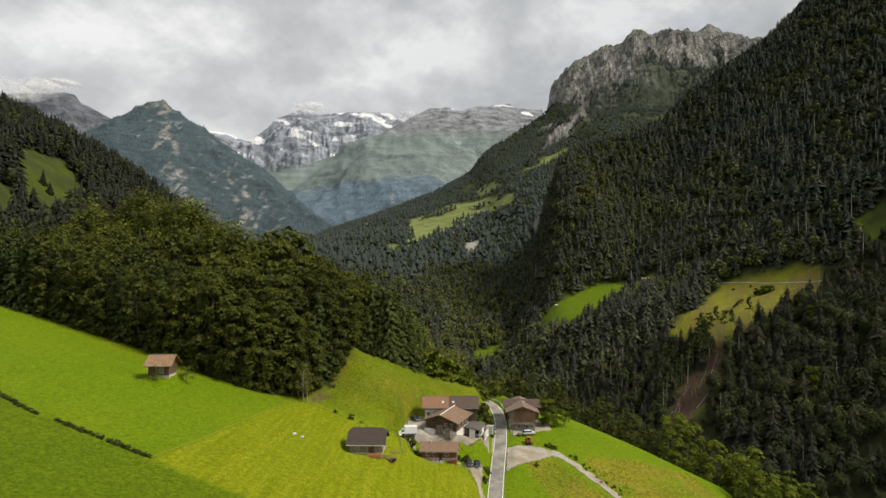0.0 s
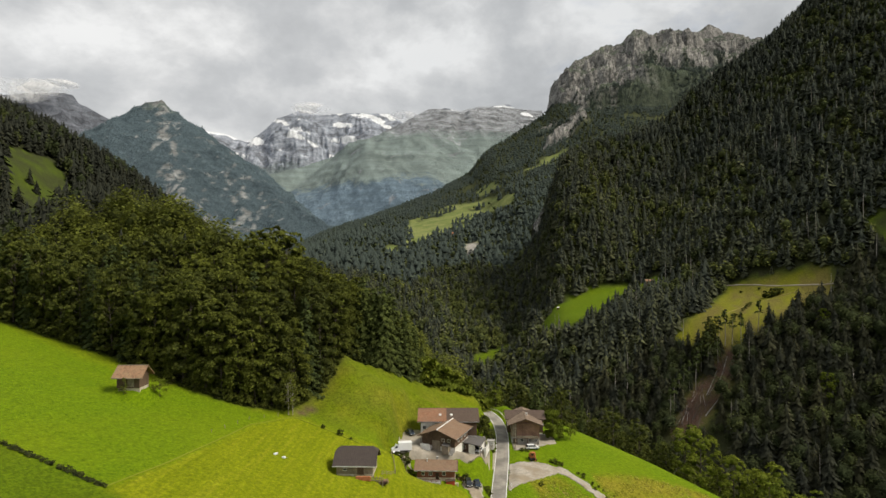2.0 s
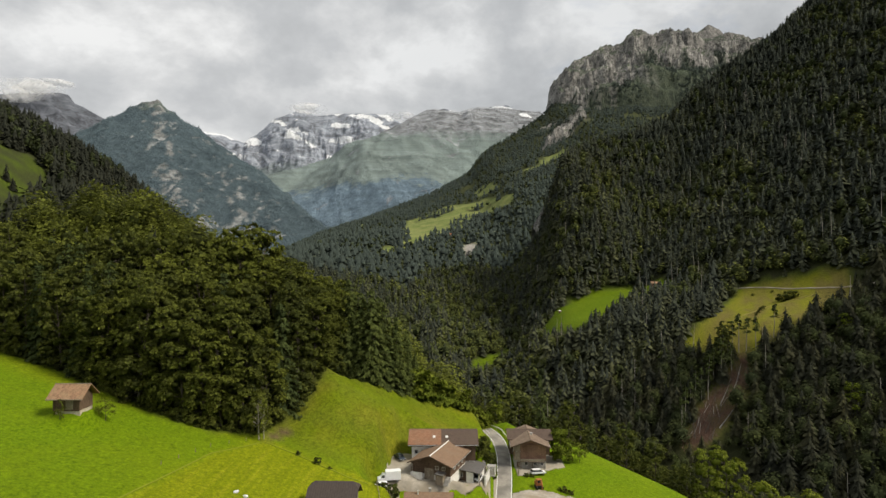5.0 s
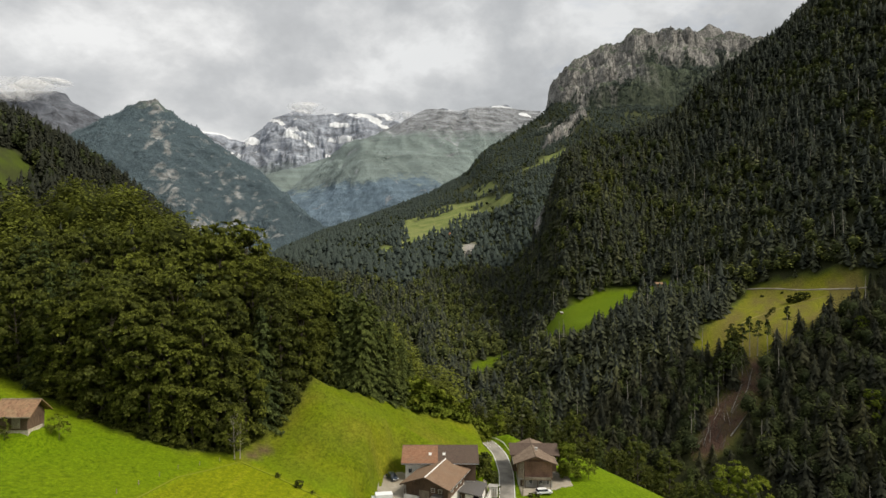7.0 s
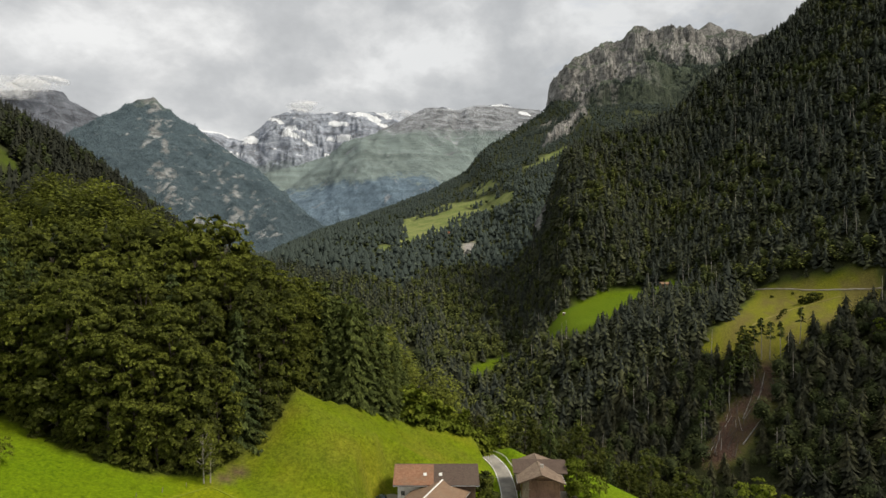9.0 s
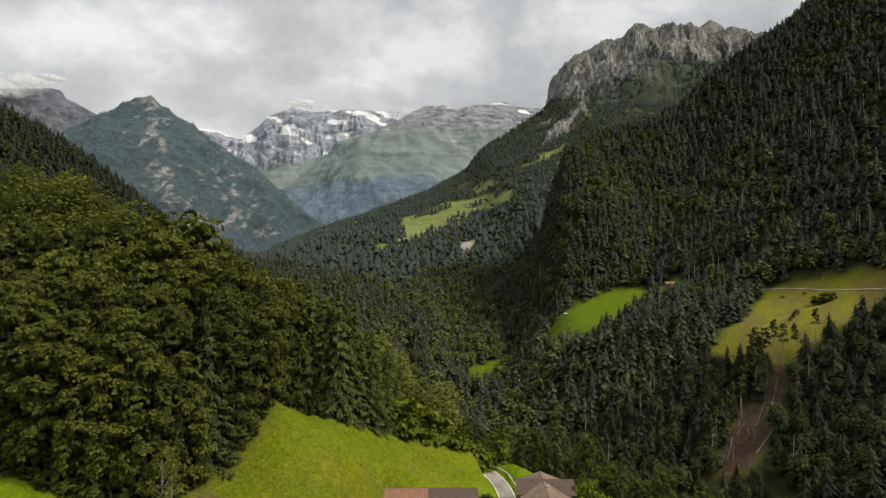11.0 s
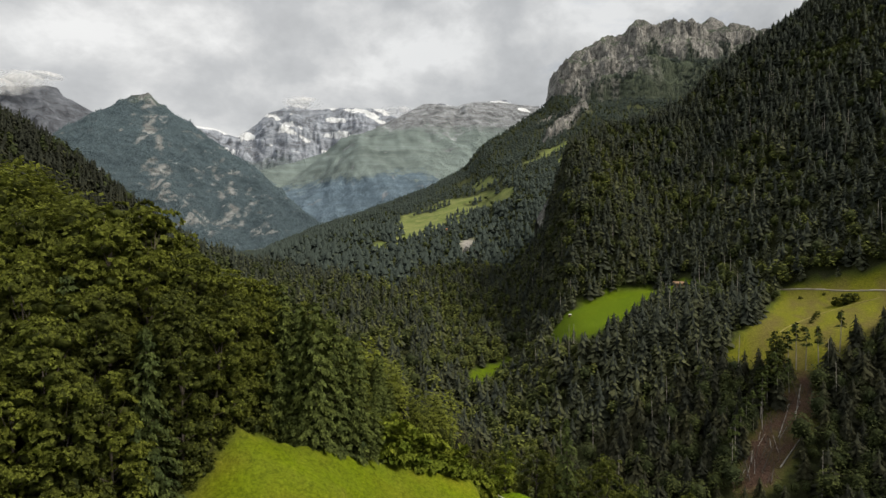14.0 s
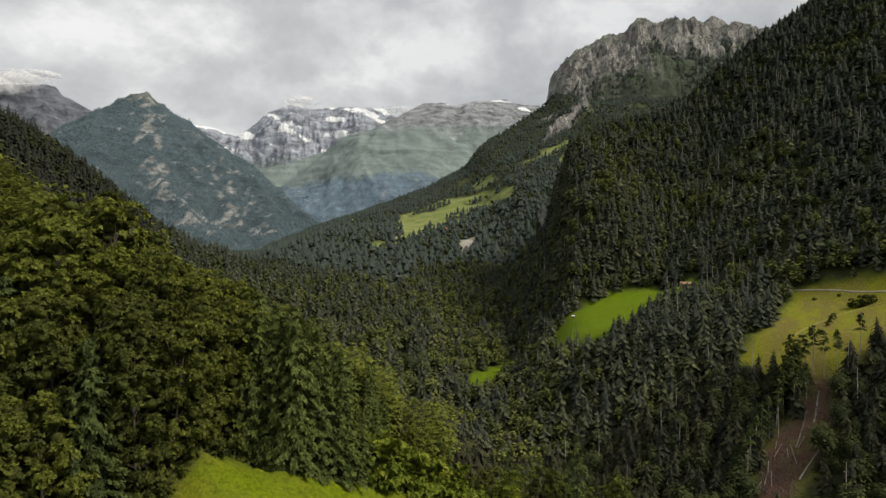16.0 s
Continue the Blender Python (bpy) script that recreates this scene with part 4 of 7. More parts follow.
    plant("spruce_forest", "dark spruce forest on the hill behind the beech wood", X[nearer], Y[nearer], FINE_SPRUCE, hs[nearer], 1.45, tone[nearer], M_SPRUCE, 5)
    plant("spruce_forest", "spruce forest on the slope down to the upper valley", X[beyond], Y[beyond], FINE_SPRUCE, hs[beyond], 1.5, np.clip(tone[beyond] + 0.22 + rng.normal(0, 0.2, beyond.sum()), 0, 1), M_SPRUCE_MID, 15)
    close = leafy & (Y < 330) & (X > -200)
    leafy &= ~close
    plant("broadleaf_forest", "green broadleaf trees on the hill behind the beech wood", X[leafy], Y[leafy], MID_BROAD, hs[leafy] * 0.85, 1.25, np.clip(tone[leafy] * 1.5 + 0.1, 0, 1), M_BROAD_FAR, 6)
    plant("beech_forest", "leafy green beeches on the crest behind the wood's edge", X[close], Y[close], FULL_BROAD, hs[close] * 1.1, 1.15, np.clip(tone[close] + 0.58, 0, 1), M_BROAD, 10)
    # single spruces on the alp
    g = np.random.default_rng(16)
    X, Y = g.uniform(-390, -260, 60), g.uniform(420, 590, 60)
    ok = inside(X, Y, CLEARINGS["alp_pasture"])
    X, Y = X[ok][:7], Y[ok][:7]
    plant("alp_spruces", "few single dark spruces on the steep alp", X, Y, CLOSE_SPRUCE, g.uniform(11, 18, len(X)), 1.5, np.full(len(X), 0.1), M_SPRUCE, 17)
    # the long valley side
    X, Y = scatter(-900, 1150, 800, 2420, 10.8, 7)
    z = land(X, Y)
    keep = ((Y > np.clip(905 + 0.3 * (X - 300), 905, 1020)) | (X < -20)) & (z < 850 + 40 * fractal(X / 120, Y / 120, 57)) 
    keep &= (fractal(X / 90, Y / 90, 58) < 0.42) & ~((X > 0.235 * Y) & (z < 40 + 0.17 * Y))
    X, Y = X[keep], Y[keep]
    tone = np.clip(0.42 + 0.6 * fractal(X / 90, Y / 90, 55) + rng.normal(0, 0.22, len(X)), 0, 1)
    leafy = rng.uniform(size=len(X)) < np.clip(0.20 + 0.6 * fractal(X / 120, Y / 120, 60), 0.04, 0.8)
    hs = np.clip(rng.normal(11.5, 3.0, len(X)), 5, 20) * (1 + 0.45 * step(1700, 1000, Y))
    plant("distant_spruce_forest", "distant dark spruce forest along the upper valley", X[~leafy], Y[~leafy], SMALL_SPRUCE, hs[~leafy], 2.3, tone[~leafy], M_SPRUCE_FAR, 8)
    plant("distant_broadleaf_forest", "distant green broadleaf trees along the upper valley", X[leafy], Y[leafy], SMALL_BROAD, hs[leafy] * 0.7, 1.5, tone[leafy] * 0.7, M_BROAD_FAR, 9)
    # dark spruces up the apron of the crags
    g = np.random.default_rng(19)
    top = (cd_ + 110 * fractal(cx_ / 60, cy_ / 60, 75) > 165) & (fractal(cx_ / 45, cy_ / 45, 77) > -0.15)
    pick = np.nonzero(top.ravel())[0]
    pick = g.choice(pick, min(2600, len(pick)), replace=False)
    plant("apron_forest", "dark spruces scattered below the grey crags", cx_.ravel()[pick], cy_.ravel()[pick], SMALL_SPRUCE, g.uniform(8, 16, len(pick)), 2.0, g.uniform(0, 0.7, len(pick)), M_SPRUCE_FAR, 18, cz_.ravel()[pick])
    # the wooded peak up the valley
    g = np.random.default_rng(12)
    X, Y = g.uniform(-2500, -450, 52000), g.uniform(2380, 3900, 52000)
    Z = peak_height(X, Y)
    slope_ = np.hypot(peak_height(X + 12, Y) - peak_height(X - 12, Y), peak_height(X, Y + 12) - peak_height(X, Y - 12)) / 24
    ok = (Z > 120) & (Z < 985 + 60 * fractal(X / 120, Y / 120, 59)) & (slope_ < 1.9) & (peak_bare(X, Y) < 0.4) & (Y < 3700)
    X, Y, Z = X[ok][:20000], Y[ok][:20000], Z[ok][:20000]
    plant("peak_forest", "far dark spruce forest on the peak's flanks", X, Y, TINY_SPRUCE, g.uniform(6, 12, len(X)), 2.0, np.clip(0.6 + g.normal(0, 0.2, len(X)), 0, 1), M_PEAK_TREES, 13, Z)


def near_wood(x, y):
    d, _ = along(x, y, [(a, b, 0) for a, b in WOOD_EDGE])
    return inside(x, y, WOOD_BACK) & (d < 40) & (x > -172)


woods()


def part(name, bm, material, parent, label=""):
    """One mesh object under a thing or a part."""
    me = bpy.data.meshes.new(name)
    bm.to_mesh(me)
    bm.free()
    me.materials.append(material)
    ob = new(name, me)
    ob.parent = parent
    return tagged(ob, label)


def thing(name, m, label, category, group=""):
    ob = new(name)
    ob.empty_display_size = 0.3
    ob.matrix_world = m
    return tagged(ob, label, category, group)


def limb(V, T, a, b, r0, r1, sides=6):
    """A tapered stick from a to b."""
    a, b = np.array(a, float), np.array(b, float)
    d = (b - a) / np.linalg.norm(b - a)
    e1 = np.cross(d, (0.31, 0.77, 0.12))
    e1 /= np.linalg.norm(e1)
    e2 = np.cross(d, e1)
    base = len(V)
    for p, r in ((a, r0), (b, r1)):
        for i in range(sides):
            t = 2 * math.pi * i / sides
            V.append(p + (e1 * math.cos(t) + e2 * math.sin(t)) * r)
    for i in range(sides):
        j = (i + 1) % sides
        T.append((base + i, base + j, base + sides + j))
        T.append((base + i, base + sides + j, base + sides + i))


def sprays(centres, normals, per, spread, size, droop, g, broad=0.30):
    """Small pointed sprays of leaves round the ends of twigs."""
    n = len(centres) * per
    c = np.repeat(centres, per, 0)
    nn = np.repeat(normals, per, 0)
    # each twig end is a flat fan that hangs outward
    loose = 1.0 if broad < 0.4 else 1.8
    tip = np.repeat(g.normal(0, 0.22 * loose, (len(centres), 3)), per, 0)
    flat = nn * np.array((0.62, 0.62, 0.3)) + np.array((0, 0, 0.78)) + tip
    flat /= np.linalg.norm(flat, axis=1, keepdims=True)
    out = nn - flat * (nn * flat).sum(1, keepdims=True)
    out += 1e-4
    out /= np.linalg.norm(out, axis=1, keepdims=True)
    side = np.cross(flat, out)
    s = g.uniform(0, 1, (n, 1)) ** 0.7
    t = g.uniform(-1, 1, (n, 1)) * (0.30 + 0.75 * s)
    p = c + out * (s - 0.45) * spread * 1.7 + side * t * spread * 1.05 + flat * g.normal(0, 0.10, (n, 1)) * spread
    p[:, 2] -= droop * 0.75 * spread * (s * s)[:, 0]
    d = out + side * t * 0.9 + g.normal(0, 0.22 * loose * loose, (n, 3))
    d[:, 2] -= droop * s[:, 0] * 1.1
    d /= np.linalg.norm(d, axis=1, keepdims=True)
    w = np.cross(d, flat + g.normal(0, 0.30, (n, 3)))
    w /= np.linalg.norm(w, axis=1, keepdims=True)
    L = g.uniform(0.7, 1.3, (n, 1)) * size
    W = L * g.uniform(0.8, 1.2, (n, 1)) * broad
    V = np.stack([p - d * L * 0.4 + w * W, p + d * L * 0.6 - np.array((0, 0, 0.12)) * L, p - d * L * 0.4 - w * W], 1).reshape(-1, 3)
    T = np.arange(n * 3).reshape(-1, 3)
    return V, T


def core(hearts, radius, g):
    """The inside of a dense crown, its shade given by a low tint: an uneven mass of leaves within each bough's cushion.
    """
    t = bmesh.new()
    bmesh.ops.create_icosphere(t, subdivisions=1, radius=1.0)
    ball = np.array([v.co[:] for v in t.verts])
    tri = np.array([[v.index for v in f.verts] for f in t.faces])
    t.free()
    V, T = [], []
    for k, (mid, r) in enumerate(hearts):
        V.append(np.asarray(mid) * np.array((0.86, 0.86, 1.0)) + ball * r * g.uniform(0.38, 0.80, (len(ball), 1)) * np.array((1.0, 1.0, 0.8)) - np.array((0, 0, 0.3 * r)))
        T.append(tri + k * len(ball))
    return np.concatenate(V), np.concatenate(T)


def broad_tree(label, seed, height, radius, low, clusters, per, size, spread, tone, category="tree", bark=None, leaf=None):
    """A broadleaf tree with trunk, limbs and a crown of sprays, standing at the origin."""
    g = np.random.default_rng(seed)
    C, N = [], []
    lean = g.normal(0, 0.03, 2) * height
    pillows = max(22, round(0.055 * height * radius * (1 - low)) * 4)
    hearts = []
    for k in range(pillows):
        u = (k + 0.5) / pillows
        zf = 1 - (1 - low) * u ** 0.9 - 0.03
        a = k * 2.39996 + g.normal(0, 0.3)
        f = (zf - low) / (1 - low)
        prof = max(0.0, 1 - max(0, f - 0.28) ** 2 / 0.72 ** 2) ** 0.40 if f > 0.28 else 0.78 + 0.8 * f
        lobes = 1 + 0.16 * math.sin(3 * a + 2 * f + seed) + 0.14 * math.sin(5 * a - 4 * f + 2 * seed)
        rr = radius * prof * lobes * g.uniform(0.50, 0.86)
        mid = np.array((rr * math.cos(a) + lean[0] * zf, rr * math.sin(a) + lean[1] * zf, height * zf + g.normal(0, 0.6)))
        size_k = radius * g.uniform(0.24, 0.38)
        hearts.append((mid, size_k))
        face = np.array((math.cos(a) * (1.1 - 0.6 * f), math.sin(a) * (1.1 - 0.6 * f), 0.40 + 1.0 * max(0, f - 0.35)))
        for j in range(round(clusters / pillows)):
            n = face / np.linalg.norm(face) * 0.5 + np.array((0, 0, 0.35)) + g.normal(0, 0.62, 3)
            n /= np.linalg.norm(n)
            C.append(mid + n * size_k * np.array((1.1, 1.1, 0.8)) * g.uniform(0.9, 1.12))
            N.append(n)
    C, N = np.array(C), np.array(N)
    V, T = sprays(C, N, per, spread, size, 0.40, g, 0.46)
    tint = np.repeat(np.clip(tone + g.normal(0, 0.13, len(C)), 0, 1), per * 3)
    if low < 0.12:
        # the core's fixed low tint stands for shade inside the crown
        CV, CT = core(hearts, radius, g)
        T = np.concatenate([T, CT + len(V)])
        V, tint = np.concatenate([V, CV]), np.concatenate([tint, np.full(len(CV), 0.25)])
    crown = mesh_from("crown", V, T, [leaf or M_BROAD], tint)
    TV, TT = [], []
    top = height * 0.82
    steps = 5
    pts = [np.array((lean[0] * i / steps, lean[1] * i / steps, top * i / steps)) for i in range(steps + 1)]
    r0 = 0.013 * height
    for i in range(steps):
        limb(TV, TT, pts[i], pts[i + 1], r0 * (1 - 0.8 * i / steps), r0 * (1 - 0.8 * (i + 1) / steps), 7)
    for k in range(0, len(C), max(1, len(C) // 22)):
        h = np.array((lean[0] * 0.5, lean[1] * 0.5, max(0.12 * height, C[k][2] * 0.72)))
        h[2] = min(h[2], top)
        limb(TV, TT, h, C[k], r0 * 0.28, r0 * 0.06, 4)
    trunk = mesh_from("trunk", np.array(TV), np.array(TT), [bark or M_BARK])
    ob = thing("tree", Matrix.Identity(4), label, category)
    for name, me in (("trunk", trunk), ("crown", crown)):
        p = new(name, me)
        p.parent = ob
    return ob


def fir_tree(label, seed, height, radius, low, tiers, boughs, per, tone):
    """A spruce with drooping boughs hung with sprays."""
    g = np.random.default_rng(seed)
    C, N, TV, TT = [], [], [], []
    limb(TV, TT, (0, 0, 0), (0, 0, height * 0.98), height * 0.014, 0.03, 7)
    for k in range(tiers):
        f = k / (tiers - 1)
        z = height * (1 - (1 - low) * f)
        nb = max(4, int(boughs * (0.35 + 0.65 * f)))
        for i in range(nb):
            a = 2 * math.pi * (i + g.uniform(-0.3, 0.3)) / nb + k
            reach = radius * (0.10 + 0.90 * f ** 0.8) * g.uniform(0.7, 1.1)
            tip = np.array((math.cos(a) * reach, math.sin(a) * reach, z - reach * g.uniform(0.15, 0.42)))
            root = np.array((0, 0, z))
            if g.uniform() < 0.4:
                limb(TV, TT, root, tip, 0.06, 0.02, 3)
            for q in np.linspace(0.25, 1.0, max(2, int(1 + reach / 1.1))):
                C.append(root + (tip - root) * q + g.normal(0, 0.15, 3))
                n = np.array((math.cos(a), math.sin(a), 0.25))
                N.append(n / np.linalg.norm(n))
    C, N = np.array(C), np.array(N)
    V, T = sprays(C, N, per, 0.85, 0.70, 0.42, g)
    tint = np.repeat(np.clip(tone + g.normal(0, 0.15, len(C)), 0, 1), per * 3)
    ob = thing("spruce", Matrix.Identity(4), label, "tree")
    for name, me in (("trunk", mesh_from("trunk", np.array(TV), np.array(TT), [M_BARK])), ("crown", mesh_from("crown", V, T, [M_SPRUCE_NEAR], tint))):
        p = new(name, me)
        p.parent = ob
    return ob


M_SPRUCE_NEAR = leaves("near_spruce_needles", (0.034, 0.047, 0.018), (0.098, 0.118, 0.030), 0.8, 0.10)


def stand(src, used, x, y, k, tilt=2.0, stretch=1.0, group="", sink=0.4):
    """Stands a tree on the ground: the first time the tree itself, later a copy."""
    m = pose(x, y, float(cut(x, y)) - sink, rng.normal(0, tilt), rng.normal(0, tilt), rng.uniform(0, 360))
    if src not in used:
        used.add(src)
        src.matrix_world = m
        ob = src
    else:
        ob = copy_thing(src, m)
    ob.scale = (k * stretch, k, k)
    return tagged(ob, group=group) if group else ob


def beech_wood():
    label = "tall green beech in dense leaf at the wood's edge"
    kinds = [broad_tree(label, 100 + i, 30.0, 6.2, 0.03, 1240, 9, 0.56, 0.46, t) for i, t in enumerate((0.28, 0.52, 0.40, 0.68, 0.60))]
    plain = [broad_tree("tall green beech inside the dense wood", 120 + i, 30.0, 6.2, 0.05, 520, 8, 0.86, 0.66, t) for i, t in enumerate((0.42, 0.68, 0.84))]
    firs = [fir_tree("tall dark green spruce with drooping boughs at the wood's edge", 200 + i, 30.0, 5.6, 0.04, 19, 11, 14, 0.24) for i in range(3)]
    bright = [fir_tree("tall olive-green spruce with drooping boughs at the wood's end", 210 + i, 32.0, 6.2, 0.03, 20, 12, 15, 0.58) for i in range(2)]
    gap = 8.0
    X, Y = np.meshgrid(np.arange(-175, 28, gap), np.arange(180, 330, gap))
    X[1::2] += gap / 2
    X = X.ravel() + rng.uniform(-0.3, 0.3, X.size) * gap
    Y = Y.ravel() + rng.uniform(-0.3, 0.3, Y.size) * gap
    d, _ = along(X, Y, [(a, b, 0) for a, b in WOOD_EDGE])
    ok = near_wood(X, Y) & (d > 5.5)
    X, Y = X[ok].tolist(), Y[ok].tolist()
    # a closed row along the edge
    for (x0, y0), (x1, y1) in zip(WOOD_EDGE[1:], WOOD_EDGE[2:]):
        n = max(1, round(math.hypot(x1 - x0, y1 - y0) / 6.0))
        for i in range(n):
            t = (i + 0.5) / n
            nx, ny = -(y1 - y0), x1 - x0
            q = rng.uniform(2.2, 4.2) / math.hypot(nx, ny)
            X.append(x0 + (x1 - x0) * t + nx * q)
            Y.append(y0 + (y1 - y0) * t + ny * q)
    used = set()
    for x, y, k in ((-21.0, 231.5, 1.0), (-17.5, 234.5, 0.92), (-25.0, 233.0, 0.95), (-29.5, 233.5, 1.0), (-13.0, 237.0, 0.78), (-9.0, 240.5, 0.45)):
        stand(bright[rng.integers(2)], used, x, y, k, 1.0, 1.15, "trees of the beech wood")
    for x, y in zip(X, Y):
        e = float(along(np.array([x]), np.array([y]), [(a, b, 0) for a, b in WOOD_EDGE])[0][0])
        fir = (-34 < x < -2 and y > 222 and rng.uniform() < 0.8) or rng.uniform() < (0.64 if x < -92 else 0.22 if x < -72 else 0.05)
        fine_ = x > -92 and y < 245 and e < 24
        src = bright[rng.integers(2)] if fir and x > -40 else firs[rng.integers(3)] if fir else kinds[rng.integers(5)] if fine_ else plain[0 if x < -92 else rng.integers(3)]
        k = rng.uniform(0.82, 1.03) * (0.86 if e < 5 and not fir else 1.0)
        k *= float(np.interp(x, [-140, -105, -85, -60, -40, -25], [1.0, 1.06, 1.13, 1.07, 1.02, 1.0]))
        k *= float(np.interp(x, [-20, -14, -9, -4, 30], [1.0, 0.88, 0.56, 0.36, 0.30]))
        stand(src, used, x, y, k, 2.0, rng.uniform(0.94, 1.1), "trees of the beech wood")
    return len(X)


def gorge_trees():
    kinds = [broad_tree("bright green broadleaf tree on the gorge's edge", 300 + i, 19.0, 5.2, 0.08, 220, 14, 0.50, 0.70, t, leaf=f) for i, (t, f) in enumerate(((0.46, M_BROAD), (0.28, M_LIGHT_LEAF), (0.54, M_LIGHT_LEAF)))]
    firs = [fir_tree("dark green spruce on the gorge's edge", 310, 25.0, 4.2, 0.06, 16, 8, 11, 0.30)]
    X, Y = scatter(25, 135, 120, 300, 8.2, 77)
    ok = (X < 135) & (Y < 300) & (drop_off(X, Y) > np.where((Y > 203) & (X < 80), 9, 5))
    used = set()
    count = 0
    for x, y in zip(X[ok], Y[ok]):
        edge = drop_off(x, y) < 16 and x > 86
        src = firs[0] if rng.uniform() < (0.06 if edge else 0.12 if x > 78 else 0.28) else kinds[rng.integers(1, 3) if edge else 0]
        stand(src, used, x, y, rng.uniform(0.95, 1.3) if edge else rng.uniform(0.60, 1.05), 1.0, 1.0, "trees along the gorge")
        count += 1
    return count


print("near trees", beech_wood(), gorge_trees())

# ---------------------------------------------------------------- materials of the hamlet


def boards(name, c1, c2, width, axis="X", rough=0.85):
    """Weathered boards with dark joints."""
    m, nodes, links, b = mat(name, rough)
    co = coords(nodes)
    w = nodes.new("ShaderNodeTexWave")
    w.wave_type, w.bands_direction = "BANDS", axis
    w.inputs["Scale"].default_value = 0.314 / width
    w.inputs["Distortion"].default_value = 0.6
    links.new(co, w.inputs["Vector"])
    grain = n_noise(nodes, links, 2.2, 6, 0.7, coords(nodes, (3, 3, 0.5), links))
    col = n_ramp(nodes, links, grain, [(0.28, c1), (0.72, c2)])
    joint = n_ramp(nodes, links, w.outputs["Fac"], [(0.04, 0.45), (0.22, 1.0)])
    col = n_mix(nodes, links, 1.0, col, joint, "MULTIPLY")
    wide_ = n_ramp(nodes, links, n_noise(nodes, links, 0.35, 3, 0.6, co), [(0.35, 0.72), (0.65, 1.2)])
    col = n_mix(nodes, links, 1.0, col, wide_, "MULTIPLY")
    links.new(col, b.inputs["Base Color"])
    n_bump(nodes, links, b, w.outputs["Fac"], 0.4, 0.02)
    return m


def roofing(name, c1, c2, moss, course=0.34):
    """Tiles in courses down the slope, with lichen."""
    m, nodes, links, b = mat(name, 0.8)
    co = coords(nodes)
    w = nodes.new("ShaderNodeTexWave")
    w.wave_type, w.bands_direction, w.wave_profile = "BANDS", "X", "SAW"
    w.inputs["Scale"].default_value = 0.314 / course
    links.new(co, w.inputs["Vector"])
    v = nodes.new("ShaderNodeTexVoronoi")
    v.inputs["Scale"].default_value = 3.0
    links.new(co, v.inputs["Vector"])
    tile = n_mix(nodes, links, v.outputs["Color"], c1, c2)
    wide_ = n_noise(nodes, links, 0.5, 6, 0.65, co, 0.5)
    col = n_mix(nodes, links, n_ramp(nodes, links, wide_, [(0.45, 0.0), (0.70, 0.75)]), tile, moss)
    col = n_mix(nodes, links, 1.0, col, n_ramp(nodes, links, w.outputs["Fac"], [(0.0, 0.70), (0.25, 1.05)]), "MULTIPLY")
    links.new(col, b.inputs["Base Color"])
    n_bump(nodes, links, b, w.outputs["Fac"], 0.5, 0.03)
    return m


M_ROOF_RED = roofing("red_brown_tiles", (0.175, 0.086, 0.048), (0.265, 0.142, 0.086), (0.165, 0.112, 0.074))
M_ROOF_BROWN = roofing("brown_tiles", (0.140, 0.086, 0.055), (0.230, 0.150, 0.096), (0.185, 0.135, 0.092))
M_ROOF_PATCHED = roofing("patched_dark_tiles", (0.100, 0.070, 0.053), (0.205, 0.150, 0.108), (0.270, 0.208, 0.148))
M_ROOF_DARK = roofing("dark_brown_tiles", (0.062, 0.042, 0.033), (0.104, 0.073, 0.056), (0.090, 0.068, 0.050))
M_ROOF_SLATE = roofing("dark_slate_tiles", (0.046, 0.036, 0.033), (0.066, 0.052, 0.047), (0.058, 0.046, 0.040), 0.5)
M_ROOF_SHED = roofing("weathered_shingles", (0.140, 0.080, 0.050), (0.320, 0.190, 0.112), (0.275, 0.195, 0.112), 0.28)
M_ROOF_GREY = roofing("grey_sheeting", (0.085, 0.080, 0.078), (0.120, 0.114, 0.110), (0.100, 0.090, 0.080), 0.6)
M_WOOD_DARK = boards("dark_larch_boards", (0.066, 0.042, 0.028), (0.165, 0.110, 0.076), 0.2)
M_WOOD_RED = boards("red_brown_boards", (0.150, 0.052, 0.031), (0.255, 0.105, 0.066), 0.2)
M_WOOD_WARM = boards("warm_brown_boards", (0.195, 0.108, 0.076), (0.325, 0.200, 0.142), 0.2)
M_WOOD_OLD = boards("silvered_boards", (0.185, 0.152, 0.112), (0.350, 0.295, 0.225), 0.22)
M_BEAM = surface("beam_timber", (0.07, 0.045, 0.03), (0.15, 0.105, 0.075), 5.0, 0.85, stretch=(1, 1, 1))
M_PLASTER = surface("white_plaster", (0.66, 0.65, 0.62), (0.80, 0.79, 0.76), 3.0, 0.9, bump=0.15, dist=0.01, stain=(0.55, 0.53, 0.49))
M_STONE = surface("rubble_stone", (0.30, 0.26, 0.20), (0.60, 0.54, 0.44), 2.5, 0.95, bump=0.8, dist=0.08)
M_CONCRETE = surface("grey_concrete", (0.30, 0.29, 0.27), (0.42, 0.405, 0.38), 2.0, 0.9, bump=0.2, stain=(0.24, 0.23, 0.21))
M_ASPHALT = surface("worn_asphalt", (0.225, 0.208, 0.180), (0.305, 0.285, 0.250), 1.6, 0.92, bump=0.2, stain=(0.165, 0.154, 0.136))
M_GRAVEL = surface("pale_gravel", (0.23, 0.205, 0.17), (0.40, 0.365, 0.31), 1.4, 0.95, bump=0.6, dist=0.05, stain=(0.24, 0.20, 0.145))
M_LINE = surface("white_road_paint", (0.62, 0.62, 0.60), (0.80, 0.80, 0.78), 3.0, 0.8, bump=0.0)
